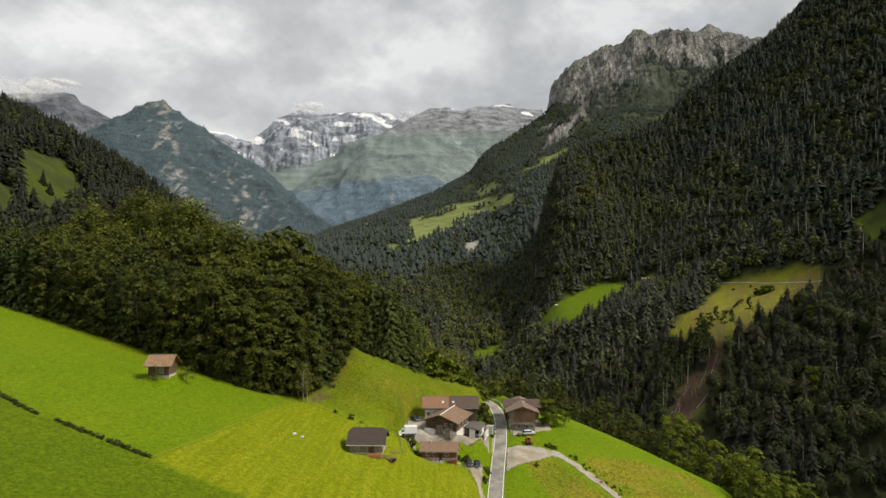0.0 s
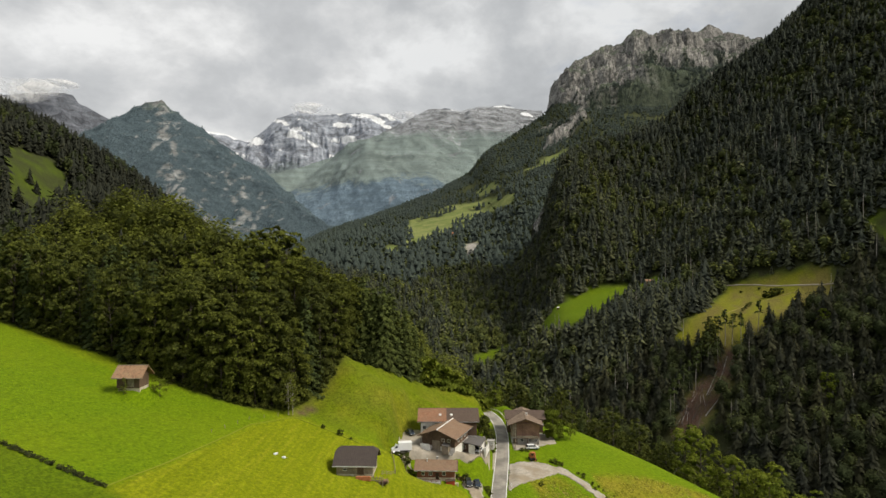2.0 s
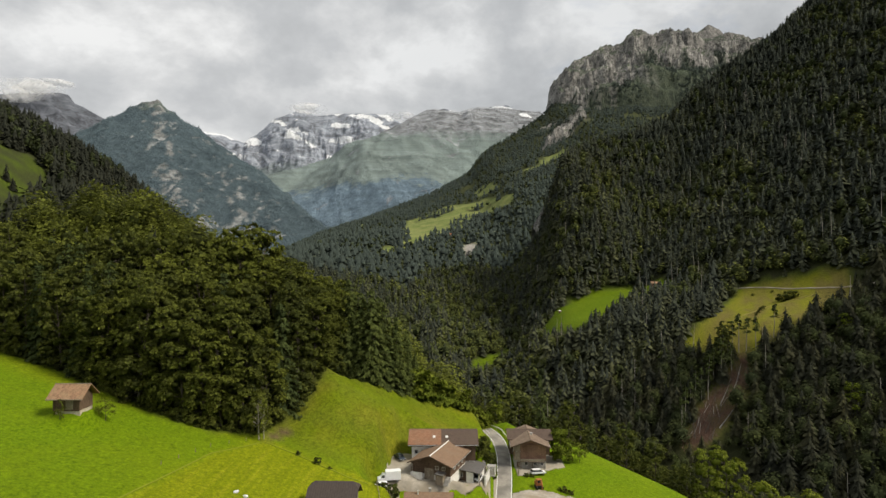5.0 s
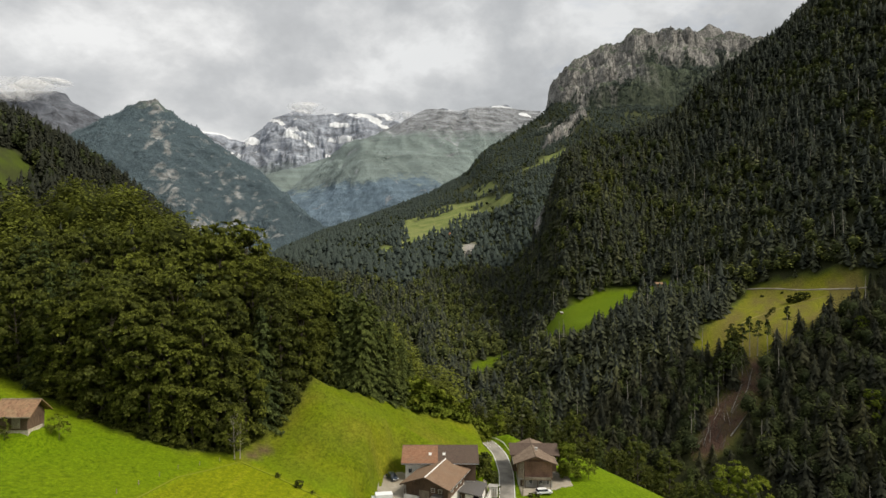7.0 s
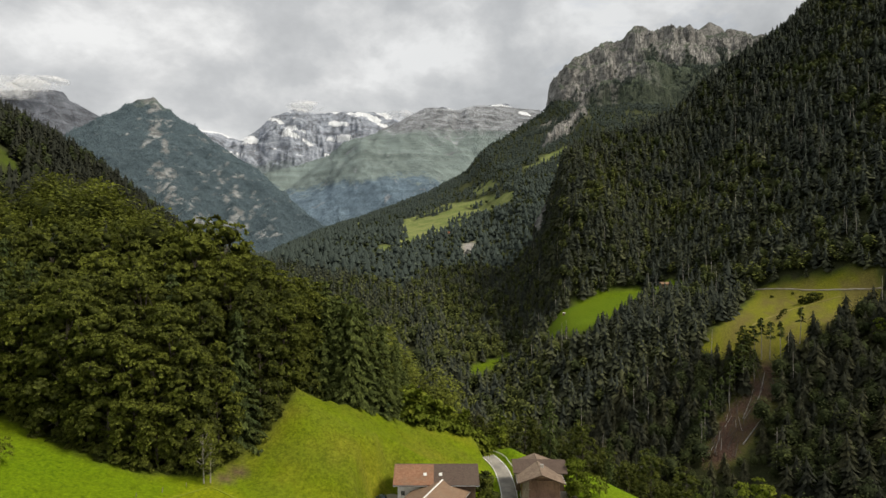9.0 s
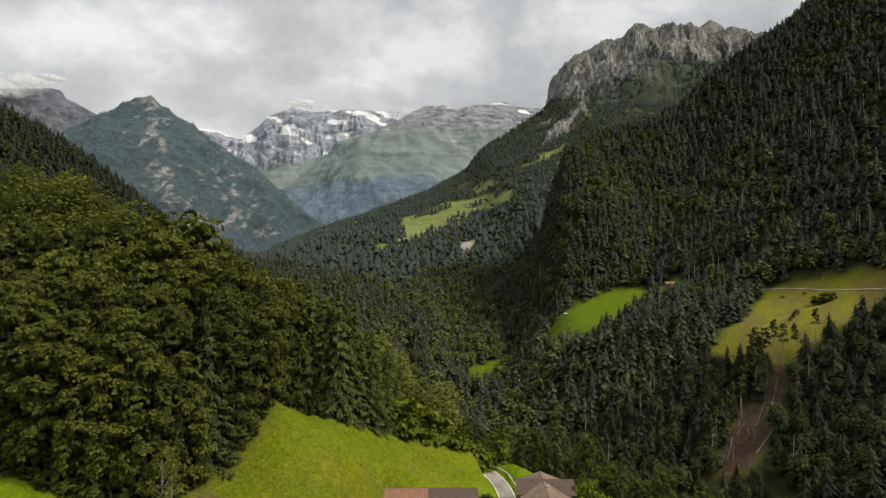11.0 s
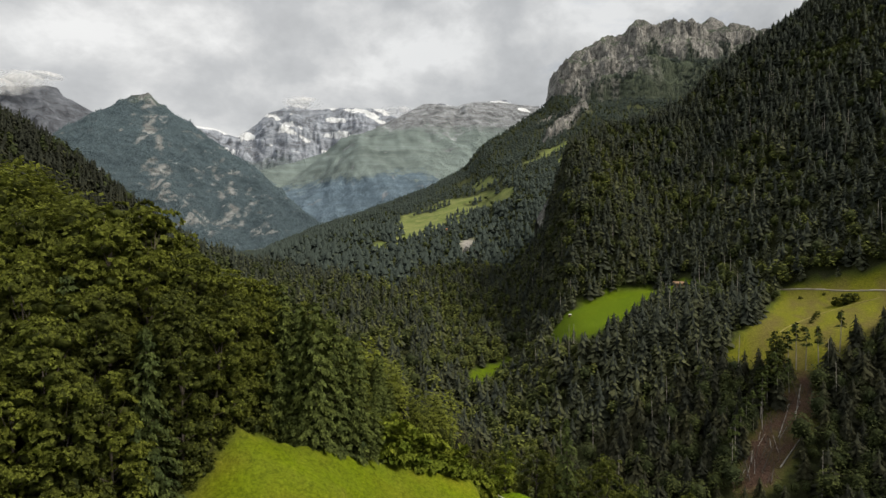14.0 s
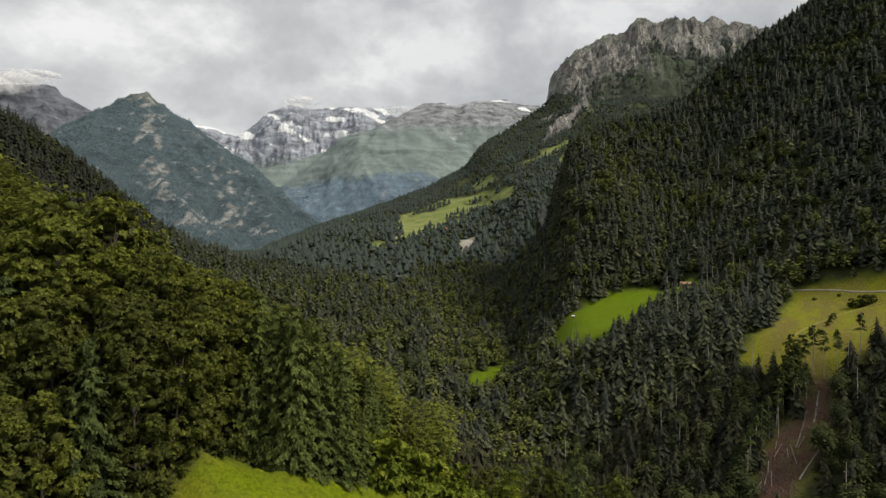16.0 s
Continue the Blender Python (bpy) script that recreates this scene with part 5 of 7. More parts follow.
M_METAL = surface("dull_galvanised_steel", (0.38, 0.39, 0.40), (0.55, 0.56, 0.57), 4.0, 0.45, 0.8, bump=0.05)
M_TRIM = surface("pale_flashing", (0.50, 0.49, 0.47), (0.68, 0.67, 0.64), 3.0, 0.6, bump=0.0)
M_RED_PAINT = surface("red_paint", (0.32, 0.045, 0.025), (0.46, 0.075, 0.045), 2.0, 0.6, bump=0.1)
M_ORANGE = surface("orange_machine_paint", (0.30, 0.105, 0.035), (0.42, 0.16, 0.06), 2.0, 0.5, bump=0.05)
M_TYRE = surface("black_rubber", (0.018, 0.018, 0.018), (0.035, 0.034, 0.033), 6.0, 0.9)
M_CAR_WHITE = surface("white_car_paint", (0.72, 0.73, 0.74), (0.80, 0.80, 0.81), 1.0, 0.25, bump=0.0)
M_CAR_DARK = surface("dark_car_paint", (0.018, 0.020, 0.024), (0.030, 0.032, 0.037), 1.0, 0.22, bump=0.0)
M_CAR_BLUE = surface("dark_blue_car_paint", (0.020, 0.030, 0.045), (0.030, 0.042, 0.060), 1.0, 0.22, bump=0.0)
M_TERRACOTTA = surface("fresh_orange_tiles", (0.36, 0.13, 0.06), (0.50, 0.20, 0.10), 2.0, 0.85, bump=0.2)
M_LAMP = surface("clear_lamp_plastic", (0.55, 0.55, 0.52), (0.70, 0.70, 0.68), 4.0, 0.2, bump=0.0)
M_GLASS, _n, _l, _b = mat("window_glass", 0.06)
_b.inputs["Base Color"].default_value = (0.020, 0.024, 0.028, 1)
_b.inputs["Specular IOR Level"].default_value = 0.6


# ---------------------------------------------------------------- shapes


def box(bm, cx, cy, cz, sx, sy, sz, bevel=0.0):
    r = bmesh.ops.create_cube(bm, size=1.0, matrix=Matrix.Translation((cx, cy, cz)) @ Matrix.Diagonal((sx, sy, sz, 1)))
    if bevel:
        edges = {e for v in r["verts"] for e in v.link_edges}
        bmesh.ops.bevel(bm, geom=list(edges), offset=bevel, segments=2, affect="EDGES", profile=0.7)


def boxed(*args):
    bm = bmesh.new()
    box(bm, *args)
    return bm


def prism(outline, y0, y1):
    """A closed outline in x and z drawn out along y."""
    bm = bmesh.new()
    a = [bm.verts.new((x, y0, z)) for x, z in outline]
    b = [bm.verts.new((x, y1, z)) for x, z in outline]
    n = len(outline)
    bm.faces.new(a)
    bm.faces.new(b[::-1])
    for i in range(n):
        bm.faces.new((a[i], b[i], b[(i + 1) % n], a[(i + 1) % n]))
    bmesh.ops.recalc_face_normals(bm, faces=bm.faces)
    return bm


def tube(pts, radius, sides=8):
    bm = bmesh.new()
    V, T = [], []
    for a, b in zip(pts, pts[1:]):
        limb(V, T, a, b, radius, radius, sides)
    vs = [bm.verts.new(v) for v in V]
    for t in T:
        bm.faces.new([vs[i] for i in t])
    return bm


def window(parent, x, y, z, w, h, face, material=None):
    """A framed window on a wall: face is the way that it looks, -y, +y, -x or +x."""
    turn = {"-y": 0, "+x": 90, "+y": 180, "-x": 270}[face]
    m = pose(x, y, z, 0, 0, turn)
    bm = bmesh.new()
    for sx, sz, cx, cz in ((w + 0.16, 0.09, 0, h / 2), (w + 0.16, 0.09, 0, -h / 2), (0.09, h, w / 2, 0), (0.09, h, -w / 2, 0), (0.05, h, 0, 0)):
        box(bm, cx, -0.04, cz, sx, 0.10, sz)
    bm.transform(m)
    f = part("window", bm, material or M_TRIM, parent)
    bm = boxed(0, 0.0, 0, w - 0.05, 0.03, h - 0.05)
    bm.transform(m)
    part("pane", bm, M_GLASS, f)
    return f


def door(parent, x, y, z, w, h, face, material):
    turn = {"-y": 0, "+x": 90, "+y": 180, "-x": 270}[face]
    bm = bmesh.new()
    box(bm, 0, -0.03, h / 2, w, 0.08, h)
    for k in (-0.25, 0.25):
        box(bm, k * w, -0.08, h * 0.5, w * 0.34, 0.03, h * 0.8)
    bm.transform(pose(x, y, z, 0, 0, turn))
    d = part("door", bm, material, parent)
    bm = boxed(w * 0.38, -0.12, h * 0.48, 0.05, 0.08, 0.2)
    bm.transform(pose(x, y, z, 0, 0, turn))
    part("handle", bm, M_METAL, d)


def gable_house(label, m, width, length, eave, pitch, side, front, plinth, lower, upper, roof, back=None, fascia=None, category="house"):
    """A house with its ridge along y: a masonry floor up to plinth, boarding above, a two-sided roof with wide eaves."""
    ob = thing("chalet", m, label, category)
    hw, hl = width / 2, length / 2
    rise = math.tan(radians(pitch))
    back = front if back is None else back
    part("lower_wall", boxed(0, 0, (plinth - 1.6) / 2, width, length, plinth + 1.6, 0.04), lower, ob)
    top = eave + rise * hw - 0.12
    part("upper_wall", prism([(-hw + 0.03, plinth), (hw - 0.03, plinth), (hw - 0.03, eave - 0.1), (0, top), (-hw + 0.03, eave - 0.1)], -hl + 0.03, hl - 0.03), upper, ob)
    th = 0.22
    for s in (-1, 1):
        ex = s * (hw + side)
        ez = eave - rise * side
        bm = prism([(ex, ez), (0, eave + rise * hw), (0, eave + rise * hw + th), (ex, ez + th)], -hl - front, hl + back)
        part("roof_slope", bm, roof, ob)
    part("ridge_cap", prism([(-0.22, eave + rise * hw + th - 0.08), (0.22, eave + rise * hw + th - 0.08), (0, eave + rise * hw + th + 0.09)], -hl - front, hl + back), fascia or roof, ob)
    for s in (-1, 1):
        for y in (-hl - front - 0.03, hl + back + 0.03):
            x0, z0, x1, z1 = s * (hw + side), eave - rise * side - 0.05, 0, eave + rise * hw - 0.05
            part("barge_board", prism([(x0, z0), (x1, z1), (x1, z1 + 0.30), (x0, z0 + 0.30)], y - 0.04, y + 0.04), M_BEAM, ob)
        part("gutter", tube([(s * (hw + side + 0.07), -hl - front, eave - rise * side + 0.04), (s * (hw + side + 0.07), hl + back, eave - rise * side + 0.04)], 0.07), M_METAL, ob)
    for f in (-0.92, -0.5, 0.0, 0.5, 0.92):
        z = eave + rise * hw * (1 - abs(f)) - 0.22
        part("purlin", boxed(f * hw, -hl - front / 2, z, 0.18, front + 0.3, 0.22), M_BEAM, ob)
    return ob


def chimney(parent, x, y, z, w, h, material):
    c = part("chimney", boxed(x, y, z + h / 2, w, w, h, 0.02), material, parent)
    part("chimney_cap", boxed(x, y, z + h + 0.06, w + 0.2, w + 0.2, 0.10), M_CONCRETE, c)


def on(x, y, lift=0.0):
    return float(cut(x, y)) + lift


# ---------------------------------------------------------------- road, yards


def drape(name, poly, gap, lift, material, label, category):
    """A paved patch that follows the ground, with a thickness."""
    xs = [p[0] for p in poly]
    ys = [p[1] for p in poly]
    X, Y = np.meshgrid(np.arange(min(xs) - gap, max(xs) + gap, gap), np.arange(min(ys) - gap, max(ys) + gap, gap))
    wob = 0.8 * fractal(X / 3.0, Y / 3.0, 77)
    ok = inside(X + wob, Y + wob, poly)
    Z = cut(X, Y) + lift
    bm = bmesh.new()
    vs = {}

    def vert(i, j):
        if (i, j) not in vs:
            vs[i, j] = bm.verts.new((X[i, j], Y[i, j], Z[i, j]))
        return vs[i, j]
    for i in range(X.shape[0] - 1):
        for j in range(X.shape[1] - 1):
            if ok[i:i + 2, j:j + 2].sum() >= 3:
                bm.faces.new((vert(i, j), vert(i, j + 1), vert(i + 1, j + 1), vert(i + 1, j)))
    r = bmesh.ops.extrude_face_region(bm, geom=list(bm.faces))
    for v in r["geom"]:
        if isinstance(v, bmesh.types.BMVert):
            v.co.z -= 0.0
    for v in vs.values():
        v.co.z -= 0.35
    bmesh.ops.recalc_face_normals(bm, faces=bm.faces)
    me = bpy.data.meshes.new(name)
    bm.to_mesh(me)
    bm.free()
    me.shade_smooth()
    me.materials.append(material)
    return tagged(new(name, me), label, category, kind="structure")


def ribbon(name, line, offset, width, thick, lift, material, parent=None):
    """A strip along a line of (x, y), following the road's height."""
    t = np.linspace(0, 1, 160)
    s = np.concatenate([[0], np.cumsum(np.hypot(np.diff([p[0] for p in line]), np.diff([p[1] for p in line])))])
    s /= s[-1]
    x, y = np.interp(t, s, [p[0] for p in line]), np.interp(t, s, [p[1] for p in line])
    for _ in range(6):
        x[1:-1], y[1:-1] = (x[:-2] + 2 * x[1:-1] + x[2:]) / 4, (y[:-2] + 2 * y[1:-1] + y[2:]) / 4
    dx, dy = np.gradient(x), np.gradient(y)
    n = np.hypot(dx, dy)
    nx, ny = dy / n, -dx / n
    z = road_z(y) + lift
    bm = bmesh.new()
    rows = []
    for i in range(len(t)):
        a, b = offset - width / 2, offset + width / 2
        rows.append([bm.verts.new((x[i] + nx[i] * o, y[i] + ny[i] * o, z[i] - d)) for o, d in ((a, thick), (a, 0), (b, 0), (b, thick))])
    for p, q in zip(rows, rows[1:]):
        for k in range(3):
            bm.faces.new((p[k], q[k], q[k + 1], p[k + 1]))
    me = bpy.data.meshes.new(name)
    bm.to_mesh(me)
    bm.free()
    me.materials.append(material)
    ob = new(name, me)
    ob.parent = parent
    return ob


road = tagged(ribbon("road", ROAD, 0, 4.5, 0.4, 0.06, M_ASPHALT), "narrow grey asphalt country road with white edge lines", "road", kind="structure")
for side_ in (-2.1, 2.1):
    ribbon("edge_line", ROAD, side_, 0.17, 0.002, 0.066, M_LINE, road)
M_YARD = surface("dusty_asphalt", (0.250, 0.226, 0.184), (0.370, 0.338, 0.280), 1.1, 0.95, bump=0.2, stain=(0.26, 0.226, 0.172))
drape("yard", YARD, 0.4, 0.05, M_YARD, "worn grey asphalt farmyard between the houses", "yard")
drape("gravel_lot", GRAVEL, 0.5, 0.06, M_GRAVEL, "pale gravel lay-by and track beside the road", "gravel")
drape("forecourt", FORECOURT, 0.8, 0.05, M_YARD, "grey asphalt forecourt of the brown house", "forecourt")
drape("track", TRACK, 0.35, 0.05, M_GRAVEL, "narrow gravel drive to the parked cars", "drive")


# ---------------------------------------------------------------- houses


def back_house():
    m = pose(2.6, 208.2, 5.0, 0, 0, 90)
    ob = gable_house("long white plastered farmhouse with red-brown and dark tiled roof", m, 10.4, 17.6, 4.9, 24, 0.9, 1.0, 4.0, M_PLASTER, M_WOOD_DARK, M_ROOF_DARK)
    # the house half has newer, redder tiles
    rise = math.tan(radians(24))
    for s in (-1, 1):
        ex, ez = s * (5.2 + 0.93), 4.9 - rise * 0.93
        bm = prism([(ex, ez + 0.2), (0, 4.9 + rise * 5.2 + 0.2), (0, 4.9 + rise * 5.2 + 0.27), (ex, ez + 0.27)], 0.6, 9.85)
        part("tile_field", bm, M_ROOF_RED, ob, "newer red-brown tiles")
    for y in (3.0, 5.6, 7.6):
        window(ob, -5.22, y, 2.6, 0.9, 1.1, "-x")
    door(ob, -5.22, 4.4, 0.1, 1.0, 2.0, "-x", M_WOOD_DARK)
    for y in (2.6, -1.0):
        z = 4.9 + rise * (5.2 - 3.2) + 0.36
        bm = boxed(0, 0, 0, 0.9, 0.75, 0.10, 0.01)
        bm.transform(pose(-3.2, y, z, 0, -24, 0))
        sk = part("skylight", bm, M_TRIM, ob)
        bm = boxed(0, 0, 0.052, 0.7, 0.55, 0.02)
        bm.transform(pose(-3.2, y, z, 0, -24, 0))
        part("pane", bm, M_LAMP, sk)
    part("barn_boarding", boxed(0, -4.4, 2.2, 10.6, 9.2, 4.2, 0.02), M_WOOD_DARK, ob, "dark boarded barn half")
    for x in (-2.6, 0.0, 2.6):
        window(ob, x, -9.02, 3.0, 0.9, 1.0, "-y")
    return ob


def main_house():
    m = pose(1.6, 197.4, 3.9, 0, 0, -21)
    ob = gable_house("large brown timber farmhouse with wide tiled roof", m, 10.6, 12.0, 4.4, 20, 1.0, 1.6, 1.3, M_PLASTER, M_WOOD_DARK, M_ROOF_BROWN, 2.2, M_TRIM)
    # stable doors and a railed balcony under the gable
    door(ob, -0.6, -6.05, 0.0, 2.6, 2.9, "-y", M_WOOD_OLD)
    part("gable_boarding", prism([(-5.25, 1.4), (5.25, 1.4), (5.25, 4.2), (0, 6.1), (-5.25, 4.2)], -6.10, -6.02), M_WOOD_DARK, ob)
    part("balcony_front", boxed(-3.75, -7.15, 0.95, 3.3, 0.18, 1.9, 0.02), M_PLASTER, ob, "white rendered parapet")
    part("balcony_side", boxed(-5.25, -6.6, 0.85, 0.18, 1.1, 1.7, 0.02), M_PLASTER, ob)
    for x in (-5.2, -3.9, -2.6):
        part("post", boxed(x, -7.15, 2.4, 0.14, 0.14, 1.5), M_BEAM, ob)
    part("rail", boxed(-3.9, -7.15, 2.25, 2.8, 0.10, 0.12), M_BEAM, ob)
    for x in (1.6, 3.4):
        window(ob, x, -6.03, 3.2, 0.9, 0.9, "-y")
    for y in (-3.0, 0.0, 3.0):
        window(ob, 5.31, y, 2.8, 0.9, 1.0, "+x")
    # a small lean-to with an outside stair
    part("lean_to", boxed(3.1, -7.4, 1.1, 2.0, 2.2, 2.6, 0.03), M_WOOD_OLD, ob, "grey boarded lean-to")
    part("lean_to_roof", prism([(1.9, 2.45), (4.3, 2.25), (4.3, 2.37), (1.9, 2.57)], -8.7, -6.2), M_ROOF_GREY, ob)
    for k in range(8):
        part("step", boxed(5.0 + 0.0 * k, -9.0 + 0.3 * k, 0.1 + 0.18 * k, 1.3, 0.32, 0.18), M_CONCRETE, ob)
    return ob


def carport():
    m = pose(10.6, 199.6, 1.6, 0, 0, -14)
    ob = thing("carport", m, "low grey-roofed carport with white walls beside the farmhouse", "carport")
    part("roof", prism([(-5.4, 3.65), (3.0, 2.55), (3.0, 2.75), (-5.4, 3.85)], -4.4, 4.6), M_ROOF_GREY, ob)
    part("side_wall", boxed(2.4, 0.2, 0.6, 0.25, 8.0, 3.8, 0.02), M_PLASTER, ob)
    part("front_pier", boxed(0.1, -3.9, 0.6, 1.8, 0.25, 4.2, 0.02), M_PLASTER, ob, "white rendered pier")
    part("middle_wall", boxed(-0.9, -1.2, 0.6, 0.25, 5.0, 4.4, 0.02), M_PLASTER, ob)
    part("back_wall", boxed(-1.5, 4.0, 0.6, 7.6, 0.25, 4.2, 0.02), M_PLASTER, ob)
    part("store_wall", boxed(-3.2, -2.6, 0.5, 4.2, 0.2, 4.0, 0.02), M_WOOD_DARK, ob, "dark boarded store front")
    window(ob, -3.0, -2.72, 1.5, 1.6, 1.0, "-y")
    for x in (-5.2, 2.75):
        part("post", boxed(x, -4.1, 0.9, 0.16, 0.16, 3.6 if x > 0 else 5.2), M_BEAM, ob)
    g = thing("garden_wall", pose(14.8, 201.5, 0.4, 0, 0, -14), "white rendered garden wall with a low gate beside the road", "wall")
    part("wall", boxed(0, 0, 0.7, 0.3, 7.0, 2.6, 0.03), M_PLASTER, g)
    part("coping", boxed(0, 0, 2.04, 0.42, 7.1, 0.10, 0.02), M_CONCRETE, g)
    part("pier", boxed(0, -3.6, 0.9, 0.5, 0.5, 3.0, 0.03), M_PLASTER, g)
    s = thing("garden_shed", pose(16.4, 206.5, 0.2, 0, 0, -10), "small pale garden shed with a lattice front", "shed")
    part("body", boxed(0, 0, 0.9, 2.2, 1.8, 2.6, 0.02), M_PLASTER, s)
    part("roof", boxed(0, 0, 2.28, 2.6, 2.2, 0.14, 0.02), M_CONCRETE, s)
    for k in range(4):
        part("slat", boxed(-0.8 + 0.5 * k, -0.95, 1.0, 0.12, 0.06, 1.8), M_WOOD_OLD, s)
    c = thing("canopy", pose(7.4, 203.2, 6.0, 0, 0, -20), "small white canopy between the farmhouse roofs", "canopy")
    part("sheet", prism([(-1.5, 0), (0, 0.35), (1.5, 0), (1.5, 0.06), (0, 0.41), (-1.5, 0.06)], -1.2, 1.2), M_TRIM, c)
    for x in (-1.4, 1.4):
        for y in (-1.1, 1.1):
            part("post", boxed(x, y, -1.4, 0.08, 0.08, 2.8), M_METAL, c)


def red_house():
    m = pose(-1.0, 182.2, -0.4, 0, 0, 88)
    ob = gable_house("small red-brown timber house with a brown tiled roof", m, 6.2, 10.6, 3.2, 23, 0.8, 0.7, 0.9, M_STONE, M_WOOD_RED, M_ROOF_BROWN)
    for y in (3.6, 1.5, -2.2):
        window(ob, -3.12, y, 2.0, 0.9, 1.0, "-x")
    door(ob, -3.12, -0.4, 0.2, 0.95, 2.0, "-x", M_WOOD_DARK)
    part("terrace", boxed(-4.1, 1.2, -0.3, 2.0, 5.2, 0.9, 0.02), M_CONCRETE, ob)
    for y in (-1.3, -0.1, 1.1, 2.3, 3.6):
        part("rail_post", boxed(-5.0, y, 0.6, 0.1, 0.1, 1.0), M_BEAM, ob)
    for z in (0.55, 1.05):
        part("rail", boxed(-5.0, 1.2, z, 0.07, 5.0, 0.10), M_WOOD_RED, ob)
    chimney(ob, 0.9, -0.2, 4.1, 0.5, 1.2, M_CONCRETE)
    chimney(ob, -0.6, 2.6, 4.1, 0.3, 1.1, M_TRIM)
    d = thing("wood_store", pose(2.9, 178.3, -1.9, 0, 0, 4), "bright red boarded wood store below the small house", "wood store")
    part("body", boxed(0, 0, 0.7, 2.4, 1.3, 2.4, 0.02), M_RED_PAINT, d)
    part("roof", prism([(-1.4, 1.75), (1.4, 2.05), (1.4, 2.17), (-1.4, 1.87)], -0.9, 0.9), M_ROOF_DARK, d)
    part("plinth", boxed(-0.1, -0.1, -0.7, 3.0, 1.6, 0.7), M_STONE, d)
    w = thing("retaining_wall", pose(3.6, 181.0, -2.9, 0, 0, 2), "low dry-stone retaining wall round the garden", "wall")
    for k in range(5):
        part("stone", boxed(-1.6 + 0.72 * k, 0.05 * (k % 3), 0.35 + 0.05 * (k % 2), 0.70, 0.6, 1.5 + 0.12 * (k % 3), 0.07), M_STONE, w)


def brown_house():
    m = pose(29.8, 226.5, -2.9, 0, 0, -3)
    ob = gable_house("tall brown boarded timber house with patched tile roof", m, 9.6, 13.6, 7.3, 20, 1.3, 1.9, 2.6, M_CONCRETE, M_WOOD_WARM, M_ROOF_PATCHED)
    part("front_boarding", boxed(0.9, -7.1, 4.85, 7.8, 0.18, 4.9, 0.02), M_WOOD_WARM, ob)
    part("side_boarding", boxed(-3.9, -6.95, 4.9, 1.7, 0.14, 4.6, 0.02), M_WOOD_OLD, ob)
    # cross roof behind
    rise = math.tan(radians(21))
    for s in (-1, 1):
        bm = prism([(s * 5.2, 7.3), (0, 7.3 + rise * 5.2), (0, 7.5 + rise * 5.2), (s * 5.2, 7.5)], -7.2, 7.2)
        bm.transform(pose(0.4, 2.9, 0, 0, 0, 90))
        part("cross_roof", bm, M_ROOF_DARK, ob)
    bm = prism([(-4.4, 2.6), (4.4, 2.6), (4.4, 7.3), (0, 9.0), (-4.4, 7.3)], -6.3, 6.3)
    bm.transform(pose(0.4, 2.9, 0, 0, 0, 90))
    part("cross_wall", bm, M_WOOD_DARK, ob)
    chimney(ob, 0.8, -2.0, 8.4, 0.7, 1.2, M_PLASTER)
    part("balcony_floor", boxed(0.6, -7.7, 2.55, 7.4, 1.3, 0.16), M_BEAM, ob)
    part("balcony_rail", boxed(0.6, -8.3, 3.0, 7.4, 0.10, 0.8, 0.02), M_WOOD_OLD, ob)
    for x in (-2.9, 0.6, 4.1):
        part("post", boxed(x, -8.2, 1.2, 0.16, 0.16, 2.6), M_BEAM, ob)
    for x in (-1.2, 1.6, 3.6):
        window(ob, x, -6.82, 1.5, 0.9, 1.0, "-y")
    door(ob, -3.6, -6.82, 0.0, 1.1, 2.1, "-y", M_WOOD_DARK)
    for y in (-3.5, 0.5):
        window(ob, -4.82, y, 5.0, 0.9, 1.1, "-x")
    p = thing("utility_pole", pose(25.3, 214.6, on(25.3, 214.6)), "tall grey wooden utility pole beside the road", "pole")
    V, T = [], []
    limb(V, T, (0, 0, -0.5), (0, 0, 7.2), 0.16, 0.10, 8)
    ob2 = new("mast", mesh_from("mast", np.array(V), np.array(T), [M_WOOD_OLD]))
    ob2.parent = p
    part("cross_arm", boxed(0, 0, 6.7, 1.2, 0.12, 0.12), M_BEAM, p)
    for x in (-0.5, 0.5):
        part("insulator", boxed(x, 0, 6.86, 0.09, 0.09, 0.2, 0.02), M_TRIM, p)


def half_hip_roof(L, W, eave, rise, hip, drop, th):
    """A ridge roof along x whose gable tops are hipped back."""
    hl, hw = L / 2, W / 2
    f = drop / rise
    y1 = hw * f
    top = [(-hl, -hw, eave), (hl, -hw, eave), (hl, -y1, eave + rise - drop), (hl - hip, 0, eave + rise), (-hl + hip, 0, eave + rise), (-hl, -y1, eave + rise - drop),
           (-hl, hw, eave), (hl, hw, eave), (hl, y1, eave + rise - drop), (-hl, y1, eave + rise - drop)]
    faces = [(0, 1, 2, 3, 4, 5), (7, 6, 9, 4, 3, 8), (2, 8, 3), (9, 5, 4)]
    bm = bmesh.new()
    vs = [bm.verts.new(v) for v in top]
    for f_ in faces:
        bm.faces.new([vs[i] for i in f_])
    r = bmesh.ops.extrude_face_region(bm, geom=list(bm.faces))
    for v in r["geom"]:
        if isinstance(v, bmesh.types.BMVert):
            v.co.z += th
    bmesh.ops.recalc_face_normals(bm, faces=bm.faces)
    return bm


